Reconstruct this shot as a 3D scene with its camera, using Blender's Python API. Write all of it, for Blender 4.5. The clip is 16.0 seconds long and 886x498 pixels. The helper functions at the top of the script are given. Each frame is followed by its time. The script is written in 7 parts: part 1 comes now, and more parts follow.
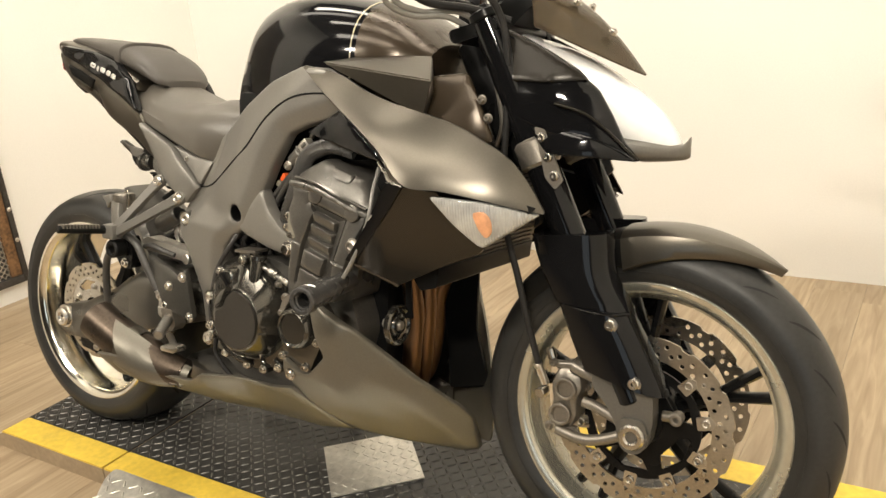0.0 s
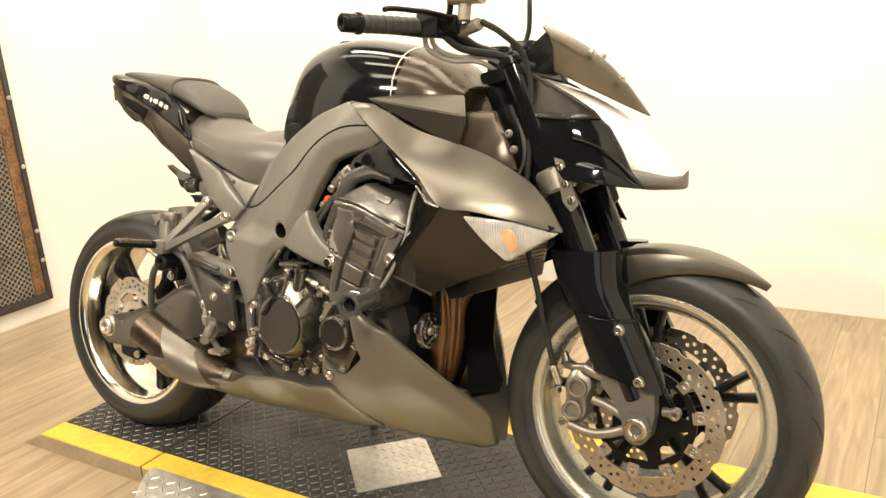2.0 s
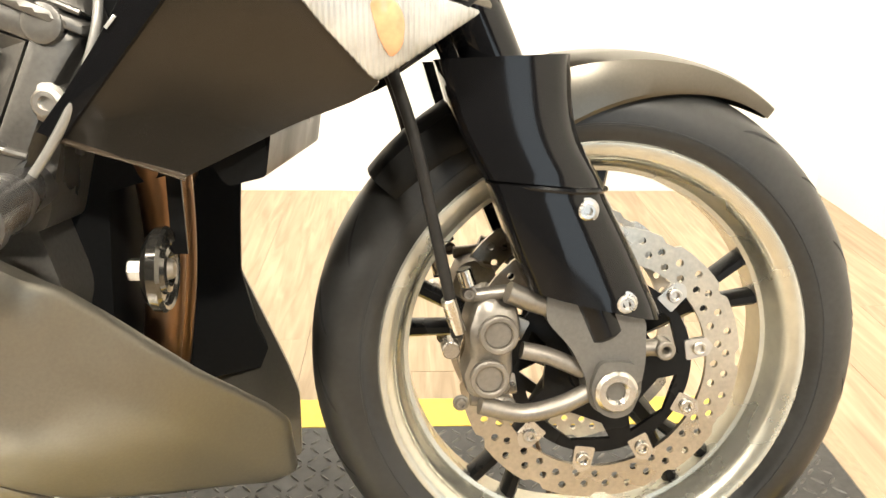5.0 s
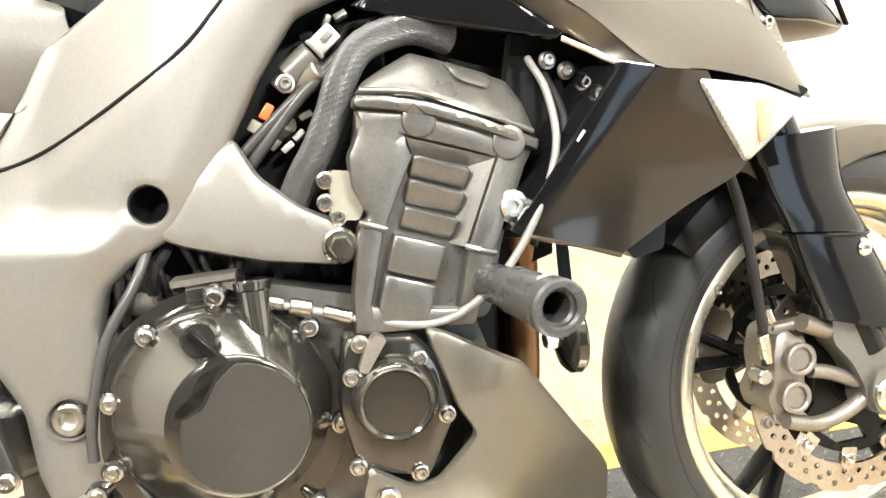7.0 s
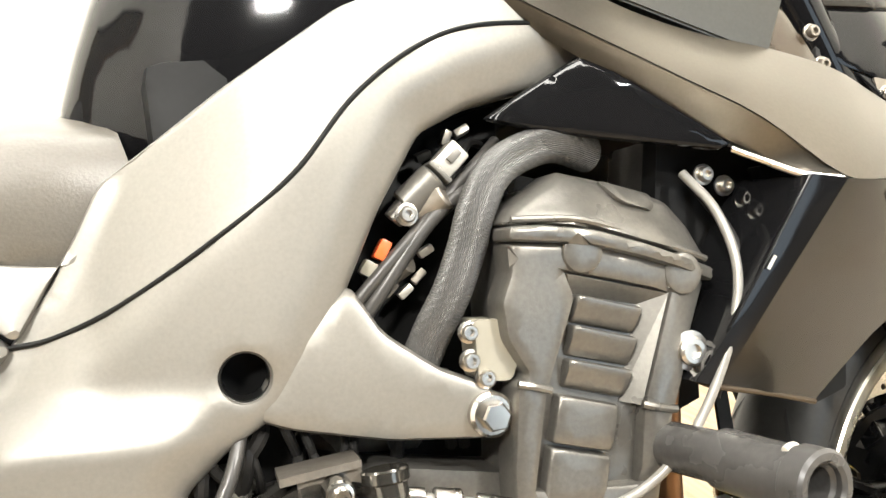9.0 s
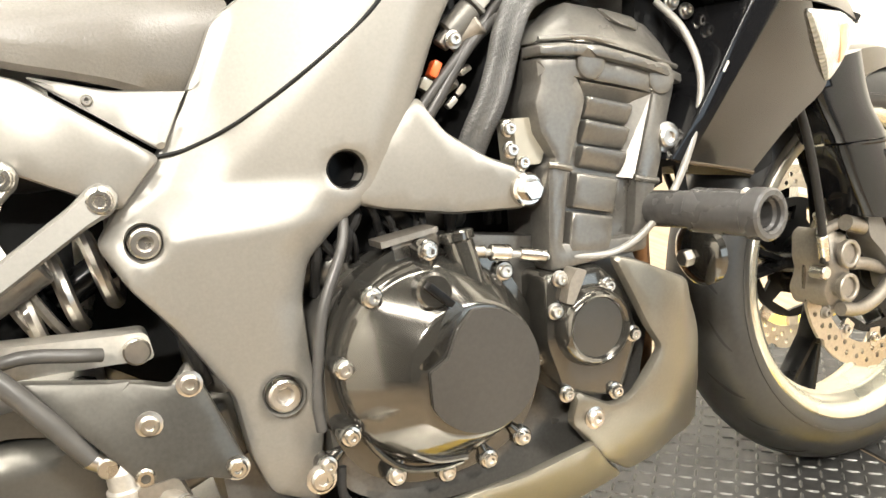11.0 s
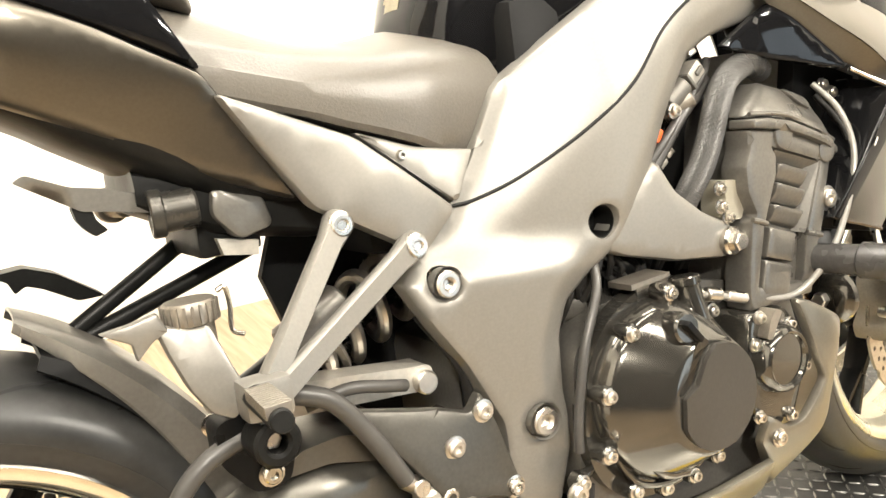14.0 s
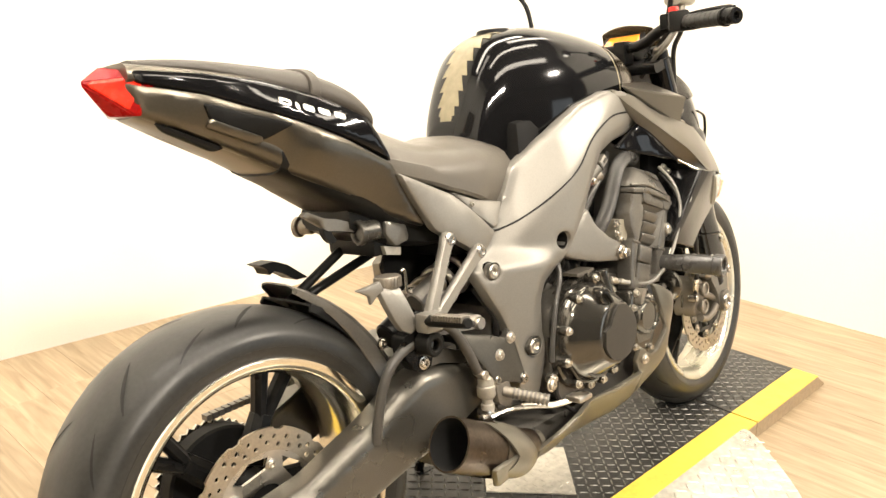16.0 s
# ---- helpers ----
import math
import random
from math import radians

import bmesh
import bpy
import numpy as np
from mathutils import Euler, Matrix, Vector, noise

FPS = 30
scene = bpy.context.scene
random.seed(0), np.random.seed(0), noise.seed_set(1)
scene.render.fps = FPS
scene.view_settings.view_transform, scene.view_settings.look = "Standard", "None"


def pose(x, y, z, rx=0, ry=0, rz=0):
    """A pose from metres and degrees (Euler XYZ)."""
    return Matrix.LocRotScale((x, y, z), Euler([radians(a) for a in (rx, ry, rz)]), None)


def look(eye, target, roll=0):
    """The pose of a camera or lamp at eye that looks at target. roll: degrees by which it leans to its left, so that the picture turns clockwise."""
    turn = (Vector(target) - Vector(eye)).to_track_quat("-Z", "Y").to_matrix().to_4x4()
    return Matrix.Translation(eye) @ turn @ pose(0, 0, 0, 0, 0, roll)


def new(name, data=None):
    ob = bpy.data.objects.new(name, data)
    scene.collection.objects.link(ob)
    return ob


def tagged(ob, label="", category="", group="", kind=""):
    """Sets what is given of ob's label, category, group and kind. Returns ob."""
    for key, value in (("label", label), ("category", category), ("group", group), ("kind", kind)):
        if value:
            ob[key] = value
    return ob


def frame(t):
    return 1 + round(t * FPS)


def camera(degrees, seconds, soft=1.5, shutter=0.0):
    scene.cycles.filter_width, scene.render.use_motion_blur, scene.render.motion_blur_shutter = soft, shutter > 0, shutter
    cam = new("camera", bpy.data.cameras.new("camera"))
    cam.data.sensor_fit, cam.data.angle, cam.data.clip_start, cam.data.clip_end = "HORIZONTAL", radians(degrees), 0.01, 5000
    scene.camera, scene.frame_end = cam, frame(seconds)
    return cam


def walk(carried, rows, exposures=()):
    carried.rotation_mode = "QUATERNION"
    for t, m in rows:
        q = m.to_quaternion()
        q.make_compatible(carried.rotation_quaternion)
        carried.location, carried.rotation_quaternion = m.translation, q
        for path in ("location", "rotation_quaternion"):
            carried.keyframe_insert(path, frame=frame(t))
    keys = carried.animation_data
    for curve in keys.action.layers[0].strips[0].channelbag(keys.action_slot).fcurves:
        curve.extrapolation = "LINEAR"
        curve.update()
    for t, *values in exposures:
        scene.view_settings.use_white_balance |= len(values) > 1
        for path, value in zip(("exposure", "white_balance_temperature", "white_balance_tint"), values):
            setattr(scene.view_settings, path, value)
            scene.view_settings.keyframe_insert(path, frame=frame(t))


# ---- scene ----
cam = camera(57.2, 16.0)
PATH = [
    (0, (1.8604, -1.2295, 1.0931), (0.8223, 0.3574, 0.4575), -5.52),
    (0.5, (1.9087, -1.3786, 1.0980), (0.8679, 0.2428, 0.5616), -4.98),
    (1, (1.9151, -1.4281, 1.1228), (0.8853, 0.2075, 0.6087), -4.58),
    (1.5, (1.8979, -1.4414, 1.1026), (0.8702, 0.1992, 0.6003), -3.91),
    (2, (1.8949, -1.4390, 1.1138), (0.8776, 0.1939, 0.5674), -4.02),
    (2.5, (1.8886, -1.3953, 1.0974), (0.9724, 0.2933, 0.5414), -3.90),
    (3, (1.7164, -1.1862, 0.9877), (0.9110, 0.5033, 0.2826), -2.01),
    (3.5, (1.4992, -0.7890, 0.7610), (0.9063, 0.9661, 0.0073), -0.13),
    (3.7, (1.4659, -0.7482, 0.7282), (1.0364, 1.0511, -0.0320), 0.91),
    (5.8, (1.0683, -0.8454, 0.8322), (1.2838, 0.9922, 0.0726), -0.00),
    (6, (1.0096, -0.8426, 0.8249), (1.2764, 1.0071, 0.1126), -0.30),
    (6.5, (0.8868, -0.8714, 0.8501), (1.2749, 0.9381, 0.0917), -2.56),
    (7, (0.7836, -0.8863, 0.8510), (1.1519, 0.9861, 0.2522), -3.15),
    (7.5, (0.7481, -0.8616, 0.8695), (1.1265, 1.0472, 0.4075), -2.32),
    (8, (0.7649, -0.6783, 0.8251), (1.1753, 1.2588, 0.5431), -5.30),
    (8.2, (0.7461, -0.6610, 0.8319), (1.1871, 1.2739, 0.5833), -5.09),
    (10.3, (0.5053, -0.7985, 0.8698), (1.2506, 0.9557, 0.2638), -6.43),
    (10.5, (0.4906, -0.8097, 0.8626), (1.2430, 0.9378, 0.2459), -6.47),
    (11, (0.4460, -0.8230, 0.8569), (1.2087, 0.8964, 0.1773), -6.25),
    (11.5, (0.3845, -0.8215, 0.8448), (1.1016, 0.9185, 0.1680), -5.48),
    (12, (0.3521, -0.8193, 0.8472), (1.0187, 0.9404, 0.1695), -4.72),
    (12.5, (0.2678, -0.8589, 0.8785), (0.8770, 0.9385, 0.2472), -3.54),
    (13, (0.1686, -0.8392, 0.8831), (0.8120, 0.9330, 0.2156), -3.06),
    (13.5, (0.1189, -0.7559, 0.9045), (0.9772, 0.9240, 0.2403), -5.74),
    (14, (0.0871, -0.7209, 0.9230), (1.1234, 0.8737, 0.3040), -2.44),
    (14.5, (-0.0589, -0.7125, 0.9747), (1.1680, 0.7593, 0.4015), -3.74),
    (15, (-0.3619, -0.8594, 1.0847), (1.0224, 0.4527, 0.4830), -1.14),
    (15.5, (-0.4767, -0.9466, 1.0973), (0.9006, 0.4044, 0.5701), -0.92),
    (16, (-0.6081, -1.0250, 1.1075), (0.7822, 0.2980, 0.5445), 1.99),
]
EXPOSURES = [(0.0, -0.60, 6450, 9), (0.5, -0.24, 6650, 10), (1.5, -0.21, 6850, 10), (2.5, -0.17, 6750, 10), (3.5, -0.19, 6600, 9), (5.8, 0.84, 5950, 8), (7.0, 0.98, 5700, 7), (8.0, 0.85, 5750, 7), (10.5, 0.80, 5950, 8), (11.0, 0.86, 5950, 8), (12.5, 1.25, 6050, 8), (13.5, 0.86, 6150, 8), (14.5, 0.60, 6250, 9), (15.0, 0.64, 6050, 9), (15.5, 0.28, 6500, 10), (16.0, 0.20, 6550, 10)]
walk(cam, [(t, look(eye, target, roll)) for t, eye, target, roll in PATH], EXPOSURES)

# ---- world and lights ----
world = bpy.data.worlds.new("world")
scene.world = world
world.use_nodes = True
world.node_tree.nodes["Background"].inputs[0].default_value = (1.0, 0.95, 0.88, 1)
world.node_tree.nodes["Background"].inputs[1].default_value = 0.03


def lamp(name, place, target, size, power, colour=(1.0, 0.90, 0.76)):
    data = bpy.data.lights.new(name, "AREA")
    data.shape, data.size, data.size_y = "RECTANGLE", size[0], size[1]
    data.energy, data.color = power, colour
    ob = new(name, data)
    ob.matrix_world = look(place, target)
    return ob


lamp("flood_lamp", (-0.6, -2.5, 2.7), (0.5, 0.2, 0.5), (0.40, 0.14), 80)
lamp("flood_lamp", (2.0, -2.5, 2.7), (1.0, 0.2, 0.5), (0.40, 0.14), 80)
lamp("strip_lamp", (0.6, -0.35, 3.05), (0.6, 0.0, 0.0), (2.4, 0.16), 30)
lamp("strip_lamp", (0.5, -1.55, 3.05), (0.6, -0.6, 0.0), (2.6, 0.30), 50)
lamp("strip_lamp", (0.6, 0.75, 3.05), (0.6, 1.2, 1.0), (3.0, 0.25), 75)
lamp("strip_lamp", (2.2, 0.3, 3.05), (2.5, 0.3, 1.0), (0.2, 1.8), 25)
lamp("door_daylight", (3.45, -5.22, 1.2), (3.45, 0.0, 1.2), (1.9, 2.3), 25, (0.86, 0.95, 1.0))
lamp("strip_lamp", (-0.9, 0.3, 3.05), (-1.2, 0.3, 1.0), (0.2, 1.8), 10)

# ---- materials ----
def nodes_of(name):
    m = bpy.data.materials.new(name)
    m.use_nodes = True
    return m, m.node_tree, m.node_tree.nodes["Principled BSDF"]


def surface(name, colour, rough=0.5, metal=0.0, grain=60.0, vary=0.15, bump=0.05, stain=4.0, coat=0.0, rough_vary=0.12):
    """A worn surface: fine grain and broad stains in colour, gloss and relief."""
    m, tree, b = nodes_of(name)
    n, l = tree.nodes, tree.links
    co = n.new("ShaderNodeTexCoord")
    fine, broad = n.new("ShaderNodeTexNoise"), n.new("ShaderNodeTexNoise")
    fine.inputs["Scale"].default_value, fine.inputs["Detail"].default_value = grain, 6.0
    broad.inputs["Scale"].default_value, broad.inputs["Detail"].default_value = stain, 5.0
    for t in (fine, broad):
        l.new(co.outputs["Object"], t.inputs["Vector"])
    mix = n.new("ShaderNodeMath")
    mix.operation = "ADD"
    l.new(fine.outputs["Fac"], mix.inputs[0]), l.new(broad.outputs["Fac"], mix.inputs[1])
    ramp = n.new("ShaderNodeMapRange")
    ramp.inputs["From Min"].default_value, ramp.inputs["From Max"].default_value = 0.7, 1.3
    ramp.inputs["To Min"].default_value, ramp.inputs["To Max"].default_value = 1 - vary, 1 + vary
    l.new(mix.outputs[0], ramp.inputs["Value"])
    mul = n.new("ShaderNodeMixRGB")
    mul.blend_type = "MULTIPLY"
    mul.inputs[0].default_value = 1.0
    mul.inputs[1].default_value = (*colour, 1)
    l.new(ramp.outputs[0], mul.inputs[2])
    l.new(mul.outputs[0], b.inputs["Base Color"])
    rr = n.new("ShaderNodeMapRange")
    rr.inputs["From Min"].default_value, rr.inputs["From Max"].default_value = 0.3, 0.7
    rr.inputs["To Min"].default_value, rr.inputs["To Max"].default_value = max(0.02, rough - rough_vary), min(1, rough + rough_vary)
    l.new(broad.outputs["Fac"], rr.inputs["Value"]), l.new(rr.outputs[0], b.inputs["Roughness"])
    b.inputs["Metallic"].default_value = metal
    b.inputs["Coat Weight"].default_value = coat
    b.inputs["Coat Roughness"].default_value = 0.04
    if bump:
        bp = n.new("ShaderNodeBump")
        bp.inputs["Strength"].default_value, bp.inputs["Distance"].default_value = bump, 0.002
        l.new(fine.outputs["Fac"], bp.inputs["Height"]), l.new(bp.outputs[0], b.inputs["Normal"])
    return m


def plank_material():
    m, tree, b = nodes_of("oak_plank")
    n, l = tree.nodes, tree.links
    co, info = n.new("ShaderNodeTexCoord"), n.new("ShaderNodeObjectInfo")
    shift = n.new("ShaderNodeVectorMath")
    shift.operation = "MULTIPLY_ADD"
    shift.inputs[1].default_value = (14.0, 1.1, 14.0)
    comb = n.new("ShaderNodeCombineXYZ")
    sc = n.new("ShaderNodeMath")
    sc.operation = "MULTIPLY"
    sc.inputs[1].default_value = 37.0
    l.new(info.outputs["Random"], sc.inputs[0])
    for k in range(3):
        l.new(sc.outputs[0], comb.inputs[k])
    l.new(co.outputs["Object"], shift.inputs[0]), l.new(comb.outputs[0], shift.inputs[2])
    grain, knots = n.new("ShaderNodeTexNoise"), n.new("ShaderNodeTexNoise")
    grain.inputs["Scale"].default_value, grain.inputs["Detail"].default_value, grain.inputs["Distortion"].default_value = 3.0, 8.0, 1.2
    knots.inputs["Scale"].default_value, knots.inputs["Detail"].default_value = 0.8, 4.0
    l.new(shift.outputs[0], grain.inputs["Vector"]), l.new(shift.outputs[0], knots.inputs["Vector"])
    ramp = n.new("ShaderNodeValToRGB")
    ramp.color_ramp.elements[0].position, ramp.color_ramp.elements[0].color = 0.3, (0.265, 0.195, 0.12, 1)
    ramp.color_ramp.elements[1].position, ramp.color_ramp.elements[1].color = 0.72, (0.43, 0.335, 0.22, 1)
    l.new(grain.outputs["Fac"], ramp.inputs[0])
    tone = n.new("ShaderNodeMapRange")
    tone.inputs["To Min"].default_value, tone.inputs["To Max"].default_value = 0.93, 1.07
    l.new(info.outputs["Random"], tone.inputs["Value"])
    mul = n.new("ShaderNodeMixRGB")
    mul.blend_type, mul.inputs[0].default_value = "MULTIPLY", 1.0
    l.new(ramp.outputs[0], mul.inputs[1]), l.new(tone.outputs[0], mul.inputs[2])
    l.new(mul.outputs[0], b.inputs["Base Color"])
    rr = n.new("ShaderNodeMapRange")
    rr.inputs["To Min"].default_value, rr.inputs["To Max"].default_value = 0.32, 0.55
    l.new(knots.outputs["Fac"], rr.inputs["Value"]), l.new(rr.outputs[0], b.inputs["Roughness"])
    bp = n.new("ShaderNodeBump")
    bp.inputs["Strength"].default_value, bp.inputs["Distance"].default_value = 0.15, 0.002
    l.new(grain.outputs["Fac"], bp.inputs["Height"]), l.new(bp.outputs[0], b.inputs["Normal"])
    return m


WALL = surface("white_wall_paint", (0.80, 0.785, 0.74), 0.6, grain=180, vary=0.03, bump=0.04, stain=1.5)
WOOD = plank_material()
DARK = surface("dark_workshop_paint", (0.07, 0.065, 0.06), 0.7, grain=60, vary=0.2, bump=0.05, stain=2)
RUST = surface("rusty_steel", (0.20, 0.11, 0.05), 0.7, 0.2, grain=90, vary=0.6, bump=0.2, stain=18)
DOOR_STEEL = surface("dark_door_steel", (0.06, 0.055, 0.05), 0.5, 0.5, grain=90, vary=0.3, bump=0.1, stain=8)
RUST_MESH = surface("weathered_mesh", (0.36, 0.32, 0.26), 0.55, 0.5, grain=90, vary=0.5, bump=0.1, stain=12)
DECK = surface("painted_deck_plate", (0.040, 0.039, 0.037), 0.46, 0.2, grain=90, vary=0.4, bump=0.1, stain=7)
TREAD = surface("worn_tread_bar", (0.13, 0.127, 0.118), 0.42, 0.6, grain=120, vary=0.45, bump=0.1, stain=7)
ALU_PLATE = surface("aluminium_plate", (0.62, 0.60, 0.55), 0.38, 0.8, grain=60, vary=0.25, bump=0.08, stain=9)
YELLOW = surface("yellow_edge_paint", (0.76, 0.54, 0.07), 0.5, grain=70, vary=0.16, bump=0.08, stain=10)
TAN = surface("bare_ramp_edge", (0.34, 0.26, 0.17), 0.5, grain=70, vary=0.2, bump=0.1, stain=12)
GREY = surface("matte_graphite_paint", (0.125, 0.113, 0.093), 0.31, 0.9, grain=320, vary=0.07, bump=0.012, stain=5, rough_vary=0.03)
GREY_FRAME = surface("satin_grey_frame_paint", (0.225, 0.214, 0.193), 0.42, 0.5, grain=320, vary=0.07, bump=0.02, stain=5, rough_vary=0.05)
GLOSS = surface("gloss_black_paint", (0.006, 0.006, 0.0065), 0.07, 0.0, grain=500, vary=0.2, bump=0.0, stain=6, coat=0.0, rough_vary=0.03)
BLACK = surface("satin_black_paint", (0.007, 0.007, 0.007), 0.30, 0.1, grain=200, vary=0.2, bump=0.04, stain=8)
PLASTIC = surface("black_plastic", (0.008, 0.008, 0.0075), 0.42, 0.0, grain=240, vary=0.2, bump=0.08, stain=8)
ENGINE = surface("black_engine_casting", (0.155, 0.147, 0.132), 0.37, 0.65, grain=260, vary=0.15, bump=0.08, stain=10)
COVER = surface("gloss_engine_cover", (0.098, 0.092, 0.080), 0.13, 0.8, grain=260, vary=0.12, bump=0.0, stain=9, coat=0.3, rough_vary=0.04)
RUBBER = surface("tyre_rubber", (0.019, 0.019, 0.018), 0.40, 0.0, grain=150, vary=0.3, bump=0.06, stain=9)
SEAT = surface("seat_vinyl", (0.105, 0.095, 0.080), 0.36, 0.0, grain=420, vary=0.12, bump=0.18, stain=6)
POLISHED = surface("polished_rim", (0.60, 0.58, 0.49), 0.27, 0.8, grain=90, vary=0.08, bump=0.0, stain=7)
STEEL = surface("stainless_steel", (0.58, 0.55, 0.50), 0.28, 1.0, grain=120, vary=0.12, bump=0.02, stain=10)
DISC = surface("brushed_disc_steel", (0.50, 0.455, 0.38), 0.34, 1.0, grain=200, vary=0.15, bump=0.05, stain=9)
CAST = surface("grey_cast_aluminium", (0.26, 0.235, 0.20), 0.45, 0.75, grain=220, vary=0.14, bump=0.08, stain=10)
COPPER = surface("heat_tinted_header", (0.22, 0.125, 0.065), 0.44, 1.0, grain=12, vary=0.22, bump=0.0, stain=5, rough_vary=0.05)
HOSE = surface("hose_rubber", (0.022, 0.021, 0.020), 0.46, 0.0, grain=150, vary=0.2, bump=0.06, stain=10)
BRAID = surface("braided_sleeve", (0.085, 0.083, 0.080), 0.36, 0.4, grain=600, vary=0.35, bump=0.15, stain=10)
BADGE = surface("silver_badge", (0.72, 0.70, 0.66), 0.3, 0.6, vary=0.08, bump=0.0)
SOOT = surface("soot", (0.006, 0.006, 0.006), 0.8, bump=0.05)
CABLE = surface("grey_cable_sleeve", (0.24, 0.23, 0.21), 0.35, 0.2, vary=0.15, bump=0.02)
MUFFLER = surface("bronze_muffler", (0.075, 0.058, 0.044), 0.34, 0.85, grain=160, vary=0.3, bump=0.06, stain=14)
SWING = surface("graphite_swingarm", (0.125, 0.118, 0.103), 0.32, 0.75, grain=300, vary=0.08, bump=0.02, stain=5)
SATIN = surface("satin_dark_panel", (0.036, 0.031, 0.024), 0.15, 0.65, grain=300, vary=0.1, bump=0.0, stain=5, coat=0.15, rough_vary=0.03)
MIRROR = surface("mirror_glass", (0.9, 0.9, 0.9), 0.02, 1.0, vary=0.01, bump=0.0, rough_vary=0.0)
RED = surface("red_lens", (0.30, 0.002, 0.002), 0.26, 0.0, grain=90, vary=0.3, bump=0.03, stain=30, coat=0.0)
RED_IN = surface("bright_red_reflector", (0.85, 0.03, 0.012), 0.25, 0.0, grain=50, vary=0.5, bump=0.2, stain=60, coat=0.0)
# White base colour stands in for the glare reflected by the clear headlight.
LENS = surface("whitened_lamp_lens", (0.90, 0.90, 0.89), 0.16, 0.0, grain=40, vary=0.05, bump=0.0, stain=12, coat=0.6)
AMBER = surface("amber_bulb_lens", (0.85, 0.42, 0.22), 0.2, 0.0, vary=0.3, bump=0.0, coat=1.0)
SMOKE = surface("smoked_screen", (0.110, 0.084, 0.054), 0.08, 0.0, grain=8, vary=0.04, bump=0.0, stain=2, coat=0.3, rough_vary=0.0)
IVORY = surface("milky_reservoir", (0.27, 0.25, 0.20), 0.35, 0.0, vary=0.1, bump=0.02)
ORANGE = surface("orange_gauge_face", (0.85, 0.30, 0.03), 0.25, 0.0, vary=0.15, bump=0.0, coat=1.0)
RED_PAINT = surface("red_switch", (0.62, 0.03, 0.02), 0.4, vary=0.1, bump=0.0)
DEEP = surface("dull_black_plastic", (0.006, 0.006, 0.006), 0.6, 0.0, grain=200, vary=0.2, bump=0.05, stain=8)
TANK_BROWN = surface("satin_brown_black_paint", (0.052, 0.038, 0.024), 0.24, 0.4, grain=320, vary=0.08, bump=0.01, stain=5, rough_vary=0.05)
FACE = surface("matte_cover_face", (0.052, 0.048, 0.042), 0.42, 0.45, grain=260, vary=0.1, bump=0.06, stain=9)
SMOKE.node_tree.nodes["Principled BSDF"].inputs["Transmission Weight"].default_value = 0.5
SMOKE.node_tree.nodes["Principled BSDF"].inputs["IOR"].default_value = 1.15
HEEL = surface("dark_grey_plate", (0.15, 0.142, 0.126), 0.38, 0.45, grain=260, vary=0.12, bump=0.05, stain=7)
PLATE = surface("black_anodised_plate", (0.075, 0.071, 0.062), 0.36, 0.6, grain=260, vary=0.15, bump=0.04, stain=8)
BOBBIN = surface("worn_grey_nylon", (0.050, 0.048, 0.046), 0.28, 0.0, grain=180, vary=0.25, bump=0.05, stain=14)
CONNECTOR = surface("orange_red_plastic", (0.82, 0.13, 0.03), 0.35, vary=0.1, bump=0.0)
RIB_LENS = surface("ribbed_lamp_lens", (0.50, 0.50, 0.48), 0.15, 0.3, grain=40, vary=0.2, bump=0.0, stain=30, coat=0.5)
RED.node_tree.nodes["Principled BSDF"].inputs["Specular IOR Level"].default_value = 0.10
RED_IN.node_tree.nodes["Principled BSDF"].inputs["Specular IOR Level"].default_value = 0.15


def ribbed(m, scale, depth):
    """Adds upright ribs to a lens."""
    n, l = m.node_tree.nodes, m.node_tree.links
    co, wave, bp = n.new("ShaderNodeTexCoord"), n.new("ShaderNodeTexWave"), n.new("ShaderNodeBump")
    wave.inputs["Scale"].default_value = scale
    bp.inputs["Strength"].default_value, bp.inputs["Distance"].default_value = 0.6, depth
    l.new(co.outputs["Object"], wave.inputs["Vector"]), l.new(wave.outputs["Fac"], bp.inputs["Height"])
    l.new(bp.outputs[0], m.node_tree.nodes["Principled BSDF"].inputs["Normal"])


ribbed(RIB_LENS, 75.0, 0.0015)
CHROME = surface("bright_rear_rim", (0.80, 0.77, 0.68), 0.16, 1.0, grain=90, vary=0.06, bump=0.0, stain=7, rough_vary=0.05)
BREATHER = surface("grey_breather_hose", (0.055, 0.052, 0.048), 0.4, 0.0, vary=0.15, bump=0.02)
PILLION = surface("dark_pillion_vinyl", (0.060, 0.053, 0.045), 0.42, 0.0, grain=420, vary=0.12, bump=0.18, stain=6)
BRIGHT_CAST = surface("bright_cast_aluminium", (0.46, 0.435, 0.385), 0.42, 0.6, grain=220, vary=0.12, bump=0.06, stain=12)
COWL_TOP = surface("satin_black_cowl_paint", (0.020, 0.0175, 0.014), 0.28, 0.2, grain=300, vary=0.1, bump=0.0, stain=5)
PAN_PAINT = surface("satin_graphite_pan_paint", (0.165, 0.153, 0.125), 0.38, 0.6, grain=320, vary=0.08, bump=0.03, stain=5, rough_vary=0.05)

GLOSS.node_tree.nodes["Principled BSDF"].inputs["Specular IOR Level"].default_value = 0.30
for dull in (PLASTIC, DEEP, HOSE, BLACK, COWL_TOP):
    dull.node_tree.nodes["Principled BSDF"].inputs["Specular IOR Level"].default_value = 0.16

# ---- building helpers ----
def empty(name, m=None):
    ob = new(name)
    ob.empty_display_size = 0.1
    if m is not None:
        ob.matrix_world = m
    return ob


